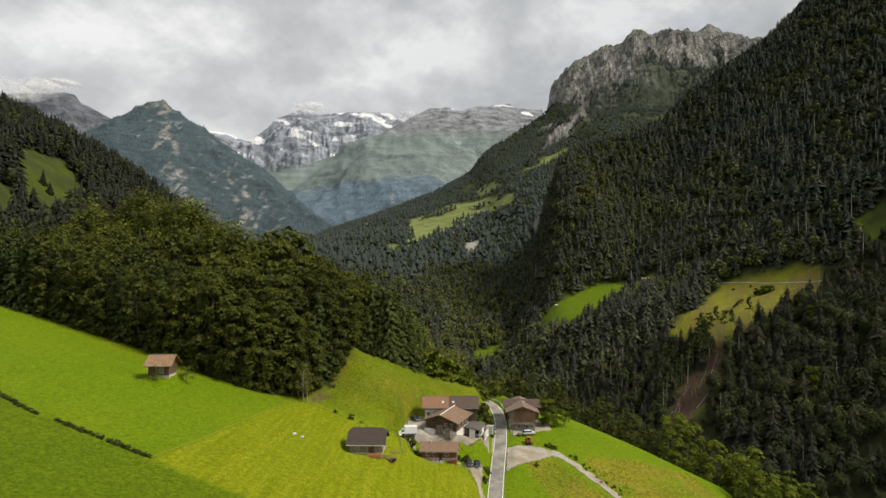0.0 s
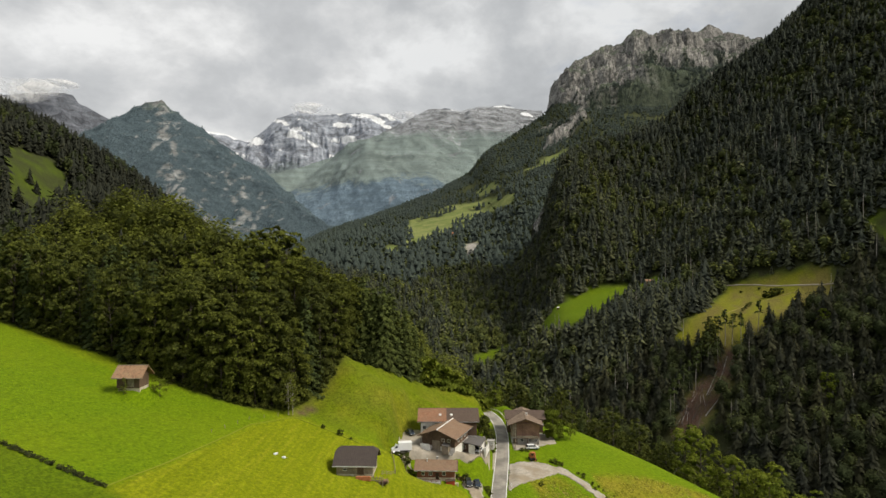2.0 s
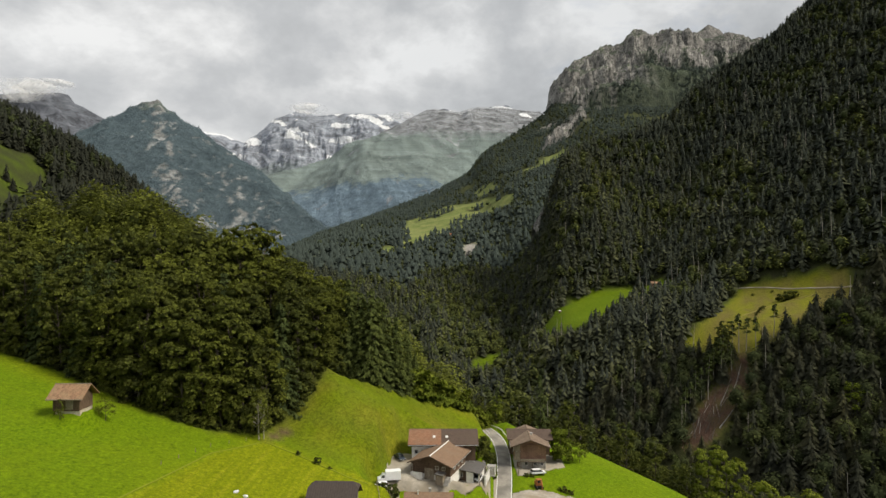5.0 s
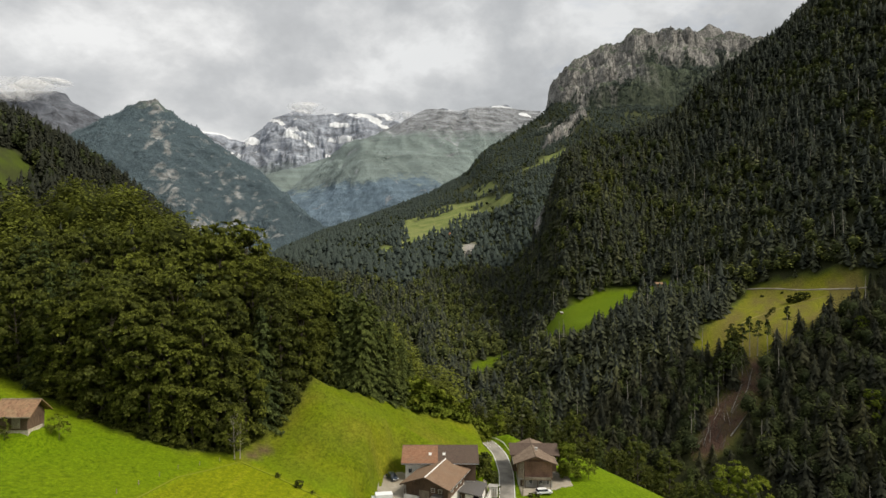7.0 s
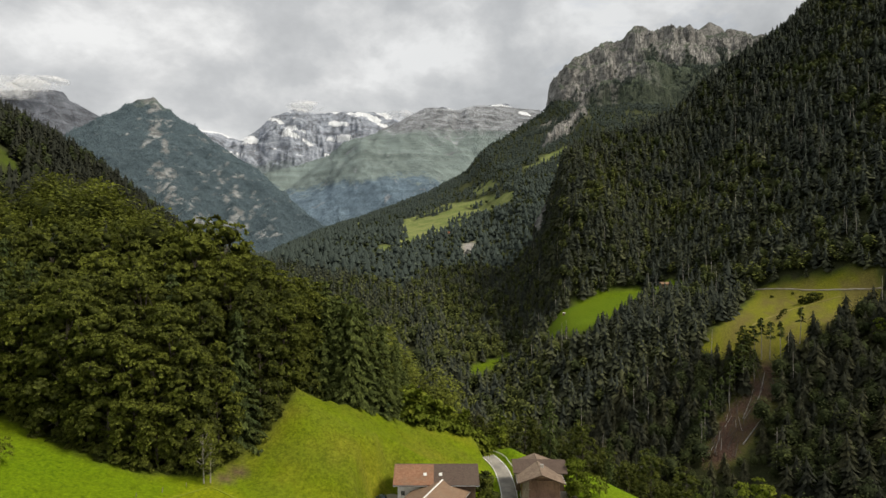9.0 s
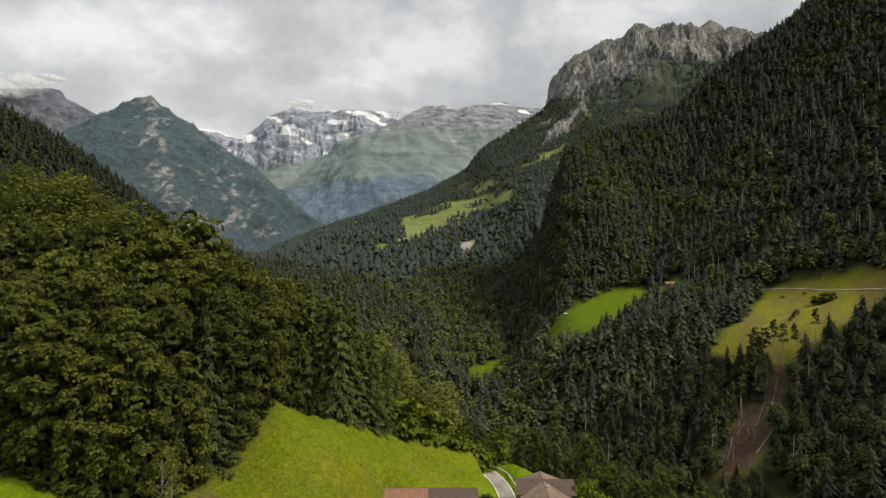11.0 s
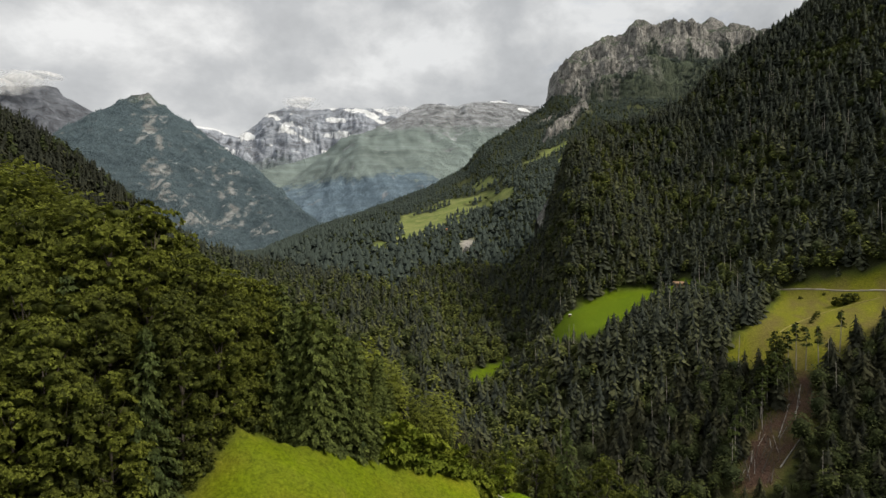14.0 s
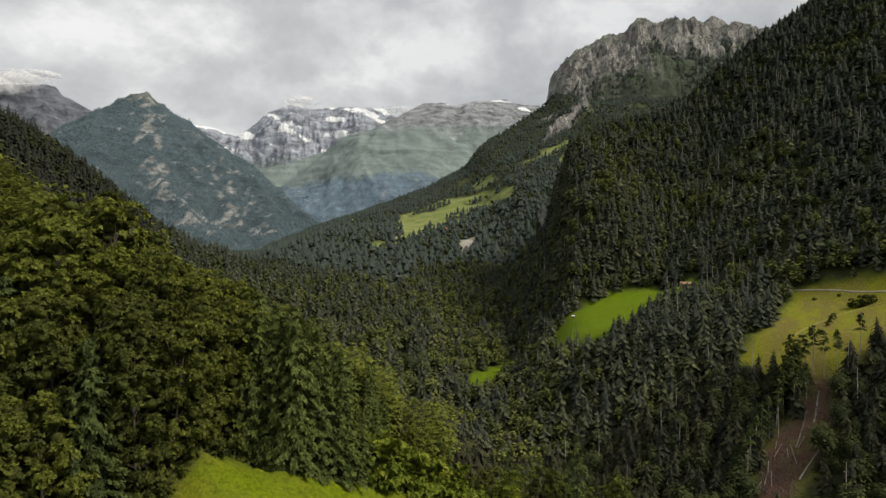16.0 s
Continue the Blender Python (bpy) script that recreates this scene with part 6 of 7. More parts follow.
def barn():
    ob = thing("barn", pose(-20.4, 161.4, 8.0, 0, 0, -2), "small timber barn on a stone base with dark half-hipped roof", "barn")
    part("stone_base", boxed(0, 0, -0.4, 8.8, 6.8, 2.8, 0.05), M_STONE, ob)
    part("timber_wall", boxed(0, 0, 2.2, 8.9, 6.9, 2.4, 0.03), M_WOOD_OLD, ob)
    for s in (-1, 1):
        bm = prism([(-3.4, 0), (3.4, 0), (1.3, 2.0), (-1.3, 2.0)], -0.08, 0.08)
        bm.transform(pose(s * 4.36, 0, 3.4, 0, 0, 90))
        part("gable", bm, M_WOOD_DARK, ob)
    part("roof", half_hip_roof(10.6, 8.6, 3.0, 3.5, 1.3, 1.1, 0.2), M_ROOF_SLATE, ob)
    part("eave_board", boxed(0, -4.28, 3.02, 10.5, 0.10, 0.22), M_TRIM, ob)
    door(ob, 1.4, -3.46, 0.9, 1.6, 2.0, "-y", M_WOOD_DARK)
    window(ob, -2.4, -3.46, 2.1, 0.8, 0.6, "-y")
    for k in range(5):
        part("stall_post", boxed(4.0 + 0.75 * k, -4.4 - 0.1 * k, -0.4, 0.14, 0.14, 3.0 - 0.1 * k), M_WOOD_OLD, ob)
    for z in (0.0, 0.5):
        part("stall_rail", boxed(5.5, -4.6, z, 3.3, 0.08, 0.16), M_WOOD_OLD, ob)
    t = thing("log_pile", pose(-13.6, 157.2, on(-13.6, 157.2), 0, 0, 8), "pile of split brown firewood beside the barn", "firewood")
    g = random.Random(3)
    for k in range(22):
        V, T = [], []
        x, z = g.uniform(-1.3, 1.3), g.uniform(0.1, 0.8)
        limb(V, T, (x, -0.7, z), (x + g.uniform(-0.2, 0.2), 0.7, z + g.uniform(-0.1, 0.1)), 0.15, 0.14, 7)
        lo = new("log", mesh_from("log", np.array(V), np.array(T), [M_WOOD_WARM]))
        lo.parent = t
    u = thing("tile_stack", pose(-18.2, 156.2, on(-18.2, 156.2), 0, 0, 0), "heap of spare terracotta tiles against the barn", "tiles")
    for k in range(9):
        part("tile_row", boxed(-1.6 + 0.4 * k, 0.1 * (k % 2), 0.35, 0.36, 0.5, 0.9 + 0.1 * (k % 3), 0.03), M_TERRACOTTA, u)


def field_shed():
    ob = thing("field_shed", pose(-81.3, 171.2, 27.2, 0, 0, 1), "weathered wooden hay shed with shingle roof on the meadow", "shed")
    part("stone_base", boxed(0.2, 0, -0.75, 5.6, 4.8, 2.0, 0.05), M_STONE, ob)
    part("wall", boxed(0, 0, 1.75, 5.9, 5.0, 3.2, 0.03), M_WOOD_DARK, ob)
    for s in (-1, 1):
        bm = prism([(-2.5, 0), (2.5, 0), (0, 2.0)], -0.07, 0.07)
        bm.transform(pose(s * 2.88, 0, 3.3, 0, 0, 90))
        part("gable", bm, M_WOOD_DARK, ob)
    for s in (-1, 1):
        bm = prism([(s * 3.5, 2.75), (0, 5.55), (0, 5.75), (s * 3.5, 2.95)], -4.0, 4.0)
        bm.transform(pose(0, 0, 0, 0, 0, 90))
        part("roof_slope", bm, M_ROOF_SHED, ob)
    part("ridge_board", boxed(0, 0, 5.74, 8.0, 0.3, 0.12, 0.02), M_WOOD_OLD, ob)
    part("eave_board", boxed(0, -3.52, 2.86, 8.0, 0.08, 0.22), M_WOOD_OLD, ob)
    door(ob, 0.7, -2.53, 0.5, 1.7, 2.0, "-y", M_WOOD_OLD)
    for x in (-2.8, 2.8):
        part("corner_post", boxed(x, -2.48, 1.8, 0.25, 0.25, 2.9), M_BEAM, ob)


def far_hut(x, y, w, label, roof):
    ob = thing("hut", pose(x, y, on(x, y) + 0.2, 0, 0, 75), label, "hut")
    h = min(2.6, 0.55 * w)
    part("wall", boxed(0, 0, h / 2 - 0.7, w * 0.7, w, h + 1.4, 0.03), M_WOOD_WARM, ob)
    for s in (-1, 1):
        part("roof_slope", prism([(s * w * 0.48, h), (0, h + w * 0.24), (0, h + w * 0.24 + 0.15), (s * w * 0.48, h + 0.15)], -w * 0.6, w * 0.6), roof, ob)
    door(ob, -w * 0.36, 0, -0.3, 0.2 * w, h * 0.75, "-x", M_WOOD_DARK)


back_house()
main_house()
carport()
red_house()
brown_house()
barn()
field_shed()
far_hut(199, 577, 7.0, "small brown hut above the green pasture", M_ROOF_SHED)
far_hut(17, 1215, 11.0, "small far hut with a fresh orange roof on the pasture", M_TERRACOTTA)
far_hut(112, 581, 2.2, "tiny pale hut at the pasture's edge", M_TRIM)


# ---------------------------------------------------------------- vehicles


def wheel(parent, x, y, r, w):
    V, T = [], []
    prof = [(0.55, -0.5), (0.92, -0.5), (1.0, -0.3), (1.0, 0.3), (0.92, 0.5), (0.55, 0.5)]
    bm = bmesh.new()
    rings = []
    n = 14
    for i in range(n):
        a = 2 * math.pi * i / n
        rings.append([bm.verts.new((x + q * w, y + r * p * math.cos(a), r + r * p * math.sin(a))) for p, q in prof])
    for i in range(n):
        for k in range(len(prof)):
            bm.faces.new((rings[i][k], rings[i][(k + 1) % 6], rings[(i + 1) % n][(k + 1) % 6], rings[(i + 1) % n][k]))
    bmesh.ops.recalc_face_normals(bm, faces=bm.faces)
    t = part("wheel", bm, M_TYRE, parent)
    bm = bmesh.new()
    bmesh.ops.create_cone(bm, cap_ends=True, segments=12, radius1=r * 0.56, radius2=r * 0.5, depth=w * 0.8, matrix=pose(x, y, r, 0, 90, 0))
    part("rim", bm, M_METAL, t)


def car(label, m, paint, length=4.4, width=1.78, height=1.5, estate=False):
    """A car with its nose to -y."""
    ob = thing("car", m, label, "car")
    h, L, W = height, length / 2, width / 2
    side = [(-L, 0.35), (-L + 0.05, 0.72), (-L + 0.95, 0.90), (L - 0.15, 0.95), (L, 0.75), (L, 0.35)]
    bm = bmesh.new()
    a = [bm.verts.new((-W, y, z)) for y, z in side]
    b = [bm.verts.new((W, y, z)) for y, z in side]
    bm.faces.new(a)
    bm.faces.new(b[::-1])
    for i in range(len(side)):
        j = (i + 1) % len(side)
        bm.faces.new((a[i], b[i], b[j], a[j]))
    bmesh.ops.recalc_face_normals(bm, faces=bm.faces)
    bmesh.ops.bevel(bm, geom=list(bm.edges), offset=0.09, segments=2, affect="EDGES")
    part("body", bm, paint, ob)
    tail = L - (0.12 if estate else 0.7)
    cab = [(-L + 0.95, 0.88), (-L + 1.65, h), (tail - 0.35, h), (tail, 0.92)]
    bm = bmesh.new()
    a = [bm.verts.new((-W + 0.05 + (0.16 if z > 1 else 0), y, z)) for y, z in cab]
    b = [bm.verts.new((W - 0.05 - (0.16 if z > 1 else 0), y, z)) for y, z in cab]
    bm.faces.new(a)
    bm.faces.new(b[::-1])
    for i in range(4):
        j = (i + 1) % 4
        bm.faces.new((a[i], b[i], b[j], a[j]))
    bmesh.ops.recalc_face_normals(bm, faces=bm.faces)
    bmesh.ops.bevel(bm, geom=list(bm.edges), offset=0.05, segments=1, affect="EDGES")
    part("windows", bm, M_GLASS, ob, "dark tinted glass")
    part("roof", boxed(0, (-L + 1.65 + tail - 0.35) / 2, h + 0.01, width - 0.42, tail - 0.35 + L - 1.65, 0.07, 0.03), paint, ob)
    for s in (-1, 1):
        part("headlight", boxed(s * (W - 0.28), -L + 0.03, 0.68, 0.36, 0.08, 0.16, 0.02), M_LAMP, ob)
        part("tail_light", boxed(s * (W - 0.22), L - 0.02, 0.72, 0.24, 0.06, 0.18, 0.02), M_RED_PAINT, ob)
        part("mirror", boxed(s * (W + 0.07), -L + 1.35, 0.98, 0.16, 0.10, 0.12, 0.02), paint, ob)
        for y in (-L + 0.85, L - 0.85):
            wheel(ob, s * (W - 0.08), y, 0.32, 0.2)
    part("bumper", boxed(0, -L - 0.01, 0.42, width - 0.1, 0.12, 0.22, 0.03), M_TYRE, ob)
    part("plate", boxed(0, -L - 0.08, 0.45, 0.5, 0.02, 0.11), M_LAMP, ob)
    return ob


def box_van(m):
    ob = thing("box_van", m, "white box van parked in the farmyard", "van")
    part("cargo_box", boxed(0, 0.9, 1.75, 2.1, 3.9, 2.2, 0.05), M_CAR_WHITE, ob)
    bm = prism([(-3.0, 0.45), (-3.0, 1.1), (-2.2, 1.35), (-1.75, 2.05), (-1.05, 2.05), (-1.05, 0.45)], -0.95, 0.95)
    bm.transform(pose(0, 0, 0, 0, 0, 90))
    bmesh.ops.bevel(bm, geom=list(bm.edges), offset=0.06, segments=2, affect="EDGES")
    part("cab", bm, M_CAR_WHITE, ob)
    bm = prism([(-2.18, 1.38), (-1.78, 1.98), (-1.3, 1.98), (-1.3, 1.38)], -0.97, 0.97)
    bm.transform(pose(0, 0, 0, 0, 0, 90))
    part("cab_windows", bm, M_GLASS, ob)
    part("chassis", boxed(0, 0.4, 0.55, 1.5, 4.6, 0.2), M_TYRE, ob)
    for s in (-1, 1):
        for y in (-2.0, 1.9):
            wheel(ob, s * 0.86, y, 0.36, 0.24)
        part("headlight", boxed(s * 0.7, -3.0, 0.85, 0.3, 0.06, 0.2, 0.02), M_LAMP, ob)
        part("mirror", boxed(s * 1.08, -1.9, 1.6, 0.16, 0.08, 0.28, 0.02), M_TYRE, ob)
    return ob


def digger(m):
    ob = thing("mini_digger", m, "small orange mini digger parked by the gravel", "digger")
    for s in (-1, 1):
        part("track", boxed(s * 0.55, 0, 0.25, 0.3, 1.9, 0.5, 0.14), M_TYRE, ob)
    part("undercarriage", boxed(0, 0, 0.42, 0.9, 0.9, 0.25, 0.04), M_TYRE, ob)
    part("house", boxed(0, 0.35, 0.9, 1.3, 1.3, 0.75, 0.12), M_ORANGE, ob)
    cab = part("cab_frame", boxed(0, -0.05, 1.7, 1.05, 0.95, 0.10, 0.03), M_ORANGE, ob)
    for x in (-0.48, 0.48):
        for y in (-0.45, 0.38):
            part("pillar", boxed(x, y - 0.02, 1.3, 0.07, 0.07, 1.0), M_ORANGE, cab)
    part("cab_glass", boxed(0, -0.04, 1.4, 0.9, 0.8, 0.55, 0.02), M_GLASS, ob)
    part("boom", tube([(0, -0.4, 0.9), (0, -1.3, 1.9), (0, -2.0, 1.3)], 0.1), M_ORANGE, ob)
    part("stick", tube([(0, -2.0, 1.3), (0, -1.9, 0.4)], 0.08), M_ORANGE, ob)
    part("bucket", prism([(-0.25, 0.05), (0.2, 0.0), (0.25, 0.35), (-0.1, 0.45)], -0.3, 0.3), M_TYRE, ob)
    return ob


def parked(x, y, turn, lift=0.06):
    return pose(x, y, on(x, y) + lift, 0, 0, turn)


car("white estate car parked before the brown house", parked(31.2, 215.6, 100), M_CAR_WHITE, 4.6, estate=True)
car("black car parked at the drive's end", parked(8.2, 183.2, 6), M_CAR_DARK, 4.3, estate=True)
car("dark blue car parked at the drive's end", parked(10.6, 183.0, 8), M_CAR_BLUE, 4.3)
car("dark blue car parked beside the farmhouse", parked(-9.6, 203.5, 30), M_CAR_BLUE, 4.3)
car("white car parked inside the carport", parked(12.1, 197.6, -14, 0.1), M_CAR_WHITE, 4.0)
car("white hatchback parked in the farmyard", parked(-13.2, 185.7, -76), M_CAR_WHITE, 4.2, estate=True)
box_van(parked(-11.2, 188.4, -80))
digger(parked(30.0, 207.0, 10)).scale = (1.45, 1.45, 1.45)


# ---------------------------------------------------------------- garden trees, shrubs, hedges


def shrub(label, seed, height, radius, tone, category="shrub", leaf=None):
    ob = broad_tree(label, seed, height, radius, 0.05, 24, 28, 0.36 * height ** 0.35, 0.30 * radius, tone, category, leaf=leaf)
    ob.name = "shrub"
    return ob


def garden():
    used = set()
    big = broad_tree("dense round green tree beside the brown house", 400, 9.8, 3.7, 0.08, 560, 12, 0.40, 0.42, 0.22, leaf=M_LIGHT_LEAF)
    stand(big, used, 40.6, 227.5, 1.08, 0, sink=0.0)
    apple = broad_tree("small open-crowned orchard tree on the meadow edge", 401, 6.4, 2.5, 0.38, 130, 10, 0.30, 0.45, 0.30, leaf=M_LIGHT_LEAF)
    stand(apple, used, 46.8, 229.0, 1.0, 3)
    fruit = stand(apple, used, -75.6, 174.2, 0.80, 2, 1.0, sink=0.1)
    tagged(fruit, "small leafy fruit tree beside the hay shed")
    sapling = broad_tree("thin young tree in front of the hay shed", 403, 3.6, 0.9, 0.3, 20, 14, 0.32, 0.4, 0.5)
    stand(sapling, used, -81.6, 167.0, 1.0, 3)
    birch = broad_tree("slender pale-barked birch with sparse leaves", 404, 12.5, 2.3, 0.28, 44, 18, 0.38, 0.8, 0.75, bark=M_PALE_BARK)
    stand(birch, used, -44.2, 187.4, 1.0, 1)
    stand(birch, used, -43.2, 188.2, 0.8, 2)
    poplar = broad_tree("narrow light green tree at the bend of the road", 405, 11.0, 1.9, 0.06, 60, 40, 0.42, 0.8, 0.45, leaf=M_LIGHT_LEAF)
    stand(poplar, used, 22.5, 257.5, 1.0, 1)
    stand(poplar, used, 16.0, 261.0, 0.6, 1)
    low = [shrub("rounded dark green garden shrub", 410 + i, 2.2, 1.5, t) for i, t in enumerate((0.25, 0.45, 0.6))]
    for x, y, k in ((13.2, 209.5, 1.5), (15.4, 210.5, 1.3), (15.0, 213.8, 1.5), (17.0, 213.0, 1.1), (17.6, 216.5, 1.0), (14.0, 216.0, 1.2), (16.6, 219.6, 0.9), (18.2, 222.0, 0.8),
                    (13.4, 186.0, 0.6), (14.2, 184.4, 0.6), (12.6, 178.6, 0.7), (7.6, 186.6, 0.8), (-10.2, 182.6, 1.1), (-8.4, 181.0, 0.9), (-12.0, 182.0, 0.7), (5.0, 186.6, 0.6),
                    (37.2, 206.2, 0.55), (38.8, 205.0, 0.5), (36.0, 206.9, 0.4), (44.6, 198.4, 0.3), (46.5, 195.6, 0.25), (30.0, 190.2, 0.5), (-28.2, 181.3, 0.6), (-33.4, 183.6, 0.4), (-24.9, 180.1, 0.3), (29.0, 213.6, 0.4), (27.2, 213.2, 0.4)):
        stand(low[rng.integers(3)], used, x, y, k * rng.uniform(0.85, 1.1), 0, rng.uniform(0.9, 1.2), "garden shrubs", 0.1)
    for k in range(26):
        t = k / 25
        x, y = 42 + 16 * t + rng.normal(0, 1.2), 200 - 36 * t + rng.normal(0, 1.2)
        stand(low[rng.integers(3)], used, x + 2.2, y + 1.0, rng.uniform(0.14, 0.36), 0, 1.2, "rough scrub on the bank", 0.1)
    # undergrowth along the foot of the wood
    for (x0, y0), (x1, y1) in zip(WOOD_EDGE[1:], WOOD_EDGE[2:]):
        n = max(1, round(math.hypot(x1 - x0, y1 - y0) / 4.2))
        for i in range(n):
            t = (i + rng.uniform(0.1, 0.9)) / n
            stand(low[rng.integers(3)], used, x0 + (x1 - x0) * t + rng.normal(0, 0.6), y0 + (y1 - y0) * t + 0.8 + rng.normal(0, 0.5), rng.uniform(0.5, 1.15), 0, 1.2, "undergrowth along the wood", 0.15)
    light = [shrub("light green leafy bush on the bank", 420 + i, 2.4, 1.5, t, leaf=M_LIGHT_LEAF) for i, t in enumerate((0.25, 0.60))]
    # bushes down the bank beside the road
    for k in range(40):
        t = rng.uniform()
        stand(light[rng.integers(2)], used, -12 + 32 * t + rng.normal(0, 1.5), 243 + 12 * t + rng.normal(0, 2.0), rng.uniform(1.5, 3.0) * (1.25 - 0.5 * t), 0, 1.1, "bushes along the bank", 0.2)
    # bushes on the dry pasture
    for x, y, k in ((246, 450, 2.2), (242, 451, 1.8), (250, 449, 1.6), (226, 446, 0.8), (222, 441, 0.9), (218, 437, 0.7), (214, 433, 0.8), (246, 470, 0.6), (250, 452, 0.5), (236, 478, 0.6), (205, 425, 0.9)):
        stand(low[0], used, x, y, k, 0, 1.3, "bushes on the dry pasture", 0.2)


HEDGE = [(-122, 143.5), (-110, 138), (-103, 135.5), (-96.5, 132.5), (-91, 130), (-83, 128), (-71.5, 125), (-65, 123), (-60, 121.5)]


def hedge_row():
    """A low unkempt hedge along the field boundary."""
    g = np.random.default_rng(31)
    s = np.concatenate([[0], np.cumsum(np.hypot(np.diff([p[0] for p in HEDGE]), np.diff([p[1] for p in HEDGE])))])
    u = g.uniform(0, s[-1], 430)
    u = u[(fractal(u / 6, u * 0, 5) > -0.55) & ~((u > 36.5) & (u < 41))]
    x = np.interp(u, s, [p[0] for p in HEDGE]) + g.normal(0, 0.25, len(u))
    y = np.interp(u, s, [p[1] for p in HEDGE]) + g.normal(0, 0.25, len(u))
    C = np.stack([x, y, cut(x, y) + g.uniform(0.10, 0.55, len(u))], -1)
    N = np.tile(np.array([[0.2, -0.4, 0.89]]), (len(u), 1))
    V, T = sprays(C, N, 30, 0.42, 0.28, 0.1, g)
    ob = new("hedge", mesh_from("hedge", V, T, [M_BROAD], np.repeat(np.clip(0.1 + g.normal(0, 0.12, len(u)), 0, 1), 30 * 3)))
    tagged(ob, "low dark green hedge along the meadow boundary", "hedge")


garden()
hedge_row()


# ---------------------------------------------------------------- fences, posts, small things


def fence(points, label, height=1.1, gap=2.6, rails=(0.45, 0.9), material=None):
    ob = thing("fence", Matrix.Identity(4), label, "fence")
    material = material or M_WOOD_OLD
    for (x0, y0), (x1, y1) in zip(points, points[1:]):
        n = max(1, round(math.hypot(x1 - x0, y1 - y0) / gap))
        for i in range(n + 1):
            x, y = x0 + (x1 - x0) * i / n, y0 + (y1 - y0) * i / n
            z = on(x, y)
            V, T = [], []
            limb(V, T, (x, y, z - 0.3), (x + rng.normal(0, 0.04), y, z + height), 0.07, 0.06, 6)
            p = new("post", mesh_from("post", np.array(V), np.array(T), [material]))
            p.parent = ob
            if i < n:
                xb, yb = x0 + (x1 - x0) * (i + 1) / n, y0 + (y1 - y0) * (i + 1) / n
                for h in rails:
                    part("rail", tube([(x, y, z + h), (xb, yb, on(xb, yb) + h)], 0.045, 5), material, ob)


fence([(-14.2, 160.5), (-11.5, 168), (-12.5, 176), (-13.6, 180.5)], "grey wooden rail fence from the barn to the yard")
fence([(-10.5, 180.6), (-7.2, 178.2), (-4.0, 177.0)], "weathered wooden garden fence below the small house", 1.0, 1.5)
fence([(3.6, 186.4), (8.2, 186.9)], "brown woven garden fence above the parked cars", 1.4, 0.8, (0.3, 0.6, 0.9, 1.2), M_WOOD_WARM)
fence([(-56, 160), (-52, 176), (-46.5, 184.5)], "thin line of wooden stakes along the mown field", 0.9, 5.0, ())


def roadside_post(x, y):
    ob = thing("marker_post", pose(x, y, on(x, y)), "slim white roadside marker post with dark band", "post", "roadside marker posts")
    part("post", boxed(0, 0, 0.5, 0.13, 0.10, 1.1, 0.02), M_LINE, ob)
    part("band", boxed(0, -0.001, 0.82, 0.135, 0.105, 0.18), M_TYRE, ob)


for px0, py0 in ((10.9, 163.0), (13.4, 178.0), (21.0, 188.6), (20.6, 186.2), (17.6, 168.5), (19.0, 246.5), (18.4, 249.0)):
    roadside_post(px0, py0)


def guard_rail():
    ob = thing("guard_rail", Matrix.Identity(4), "pale guard rail along the outer bend of the road", "guard rail")
    pts = [(25.3, 234), (25.0, 242), (23.6, 249), (20.6, 254.5), (15.5, 260)]
    for (x0, y0), (x1, y1) in zip(pts, pts[1:]):
        for i in range(4):
            a, b = i / 4, (i + 1) / 4
            p = (x0 + (x1 - x0) * a, y0 + (y1 - y0) * a)
            q = (x0 + (x1 - x0) * b, y0 + (y1 - y0) * b)
            part("beam", tube([(*p, float(road_z(p[1])) + 0.75), (*q, float(road_z(q[1])) + 0.75)], 0.13, 6), M_TRIM, ob)
            part("post", boxed(*p, float(road_z(p[1])) + 0.25, 0.1, 0.1, 1.1), M_METAL, ob)


guard_rail()


# white sacks built in place of two sheep on the hay
def hay_bag(x, y, turn):
    bm = boxed(0, 0, 0.2, 1.0, 0.6, 0.45, 0.16)
    for v in bm.verts:
        v.co.z += 0.05 * math.sin(5 * v.co.x + 3 * v.co.y)
    ob = thing("hay_bag", pose(x, y, on(x, y), 0, 0, turn), "plump white sack standing in for a sheep on the mown meadow", "sack", "sacks on the meadow")
    part("sack", bm, M_CAR_WHITE, ob)
    part("tie", boxed(0.5, 0, 0.25, 0.14, 0.18, 0.14, 0.04), M_TRIM, ob)


hay_bag(-39.2, 156.3, 20)
hay_bag(-37.0, 155.4, -35)


# ---------------------------------------------------------------- the felled strip and bare stems


def bare_stems():
    """Tall thin pale trunks among the forest, with thin tops."""
    g = np.random.default_rng(41)
    V, T = [], []
    X, Y = g.uniform(60, 420, 900), g.uniform(280, 800, 900)
    ok = wooded(X, Y) & (drop_off(X, Y) > 8)
    X, Y = X[ok][:150], Y[ok][:150]
    for x, y in zip(X, Y):
        z = float(land(x, y))
        h = g.uniform(14, 24)
        limb(V, T, (x, y, z), (x + g.normal(0, 0.5), y, z + h), 0.24, 0.07, 5)
        for k in range(4):
            a = g.uniform(0, 6.28)
            b = z + h * g.uniform(0.5, 0.95)
            limb(V, T, (x, y, b), (x + 1.3 * math.cos(a), y + 1.3 * math.sin(a), b + 0.3), 0.06, 0.02, 3)
    tagged(new("dead_trunks", mesh_from("dead_trunks", np.array(V), np.array(T), [M_PALE_BARK])), "bare pale dead trunks standing among the spruces", "dead trees", kind="stuff")


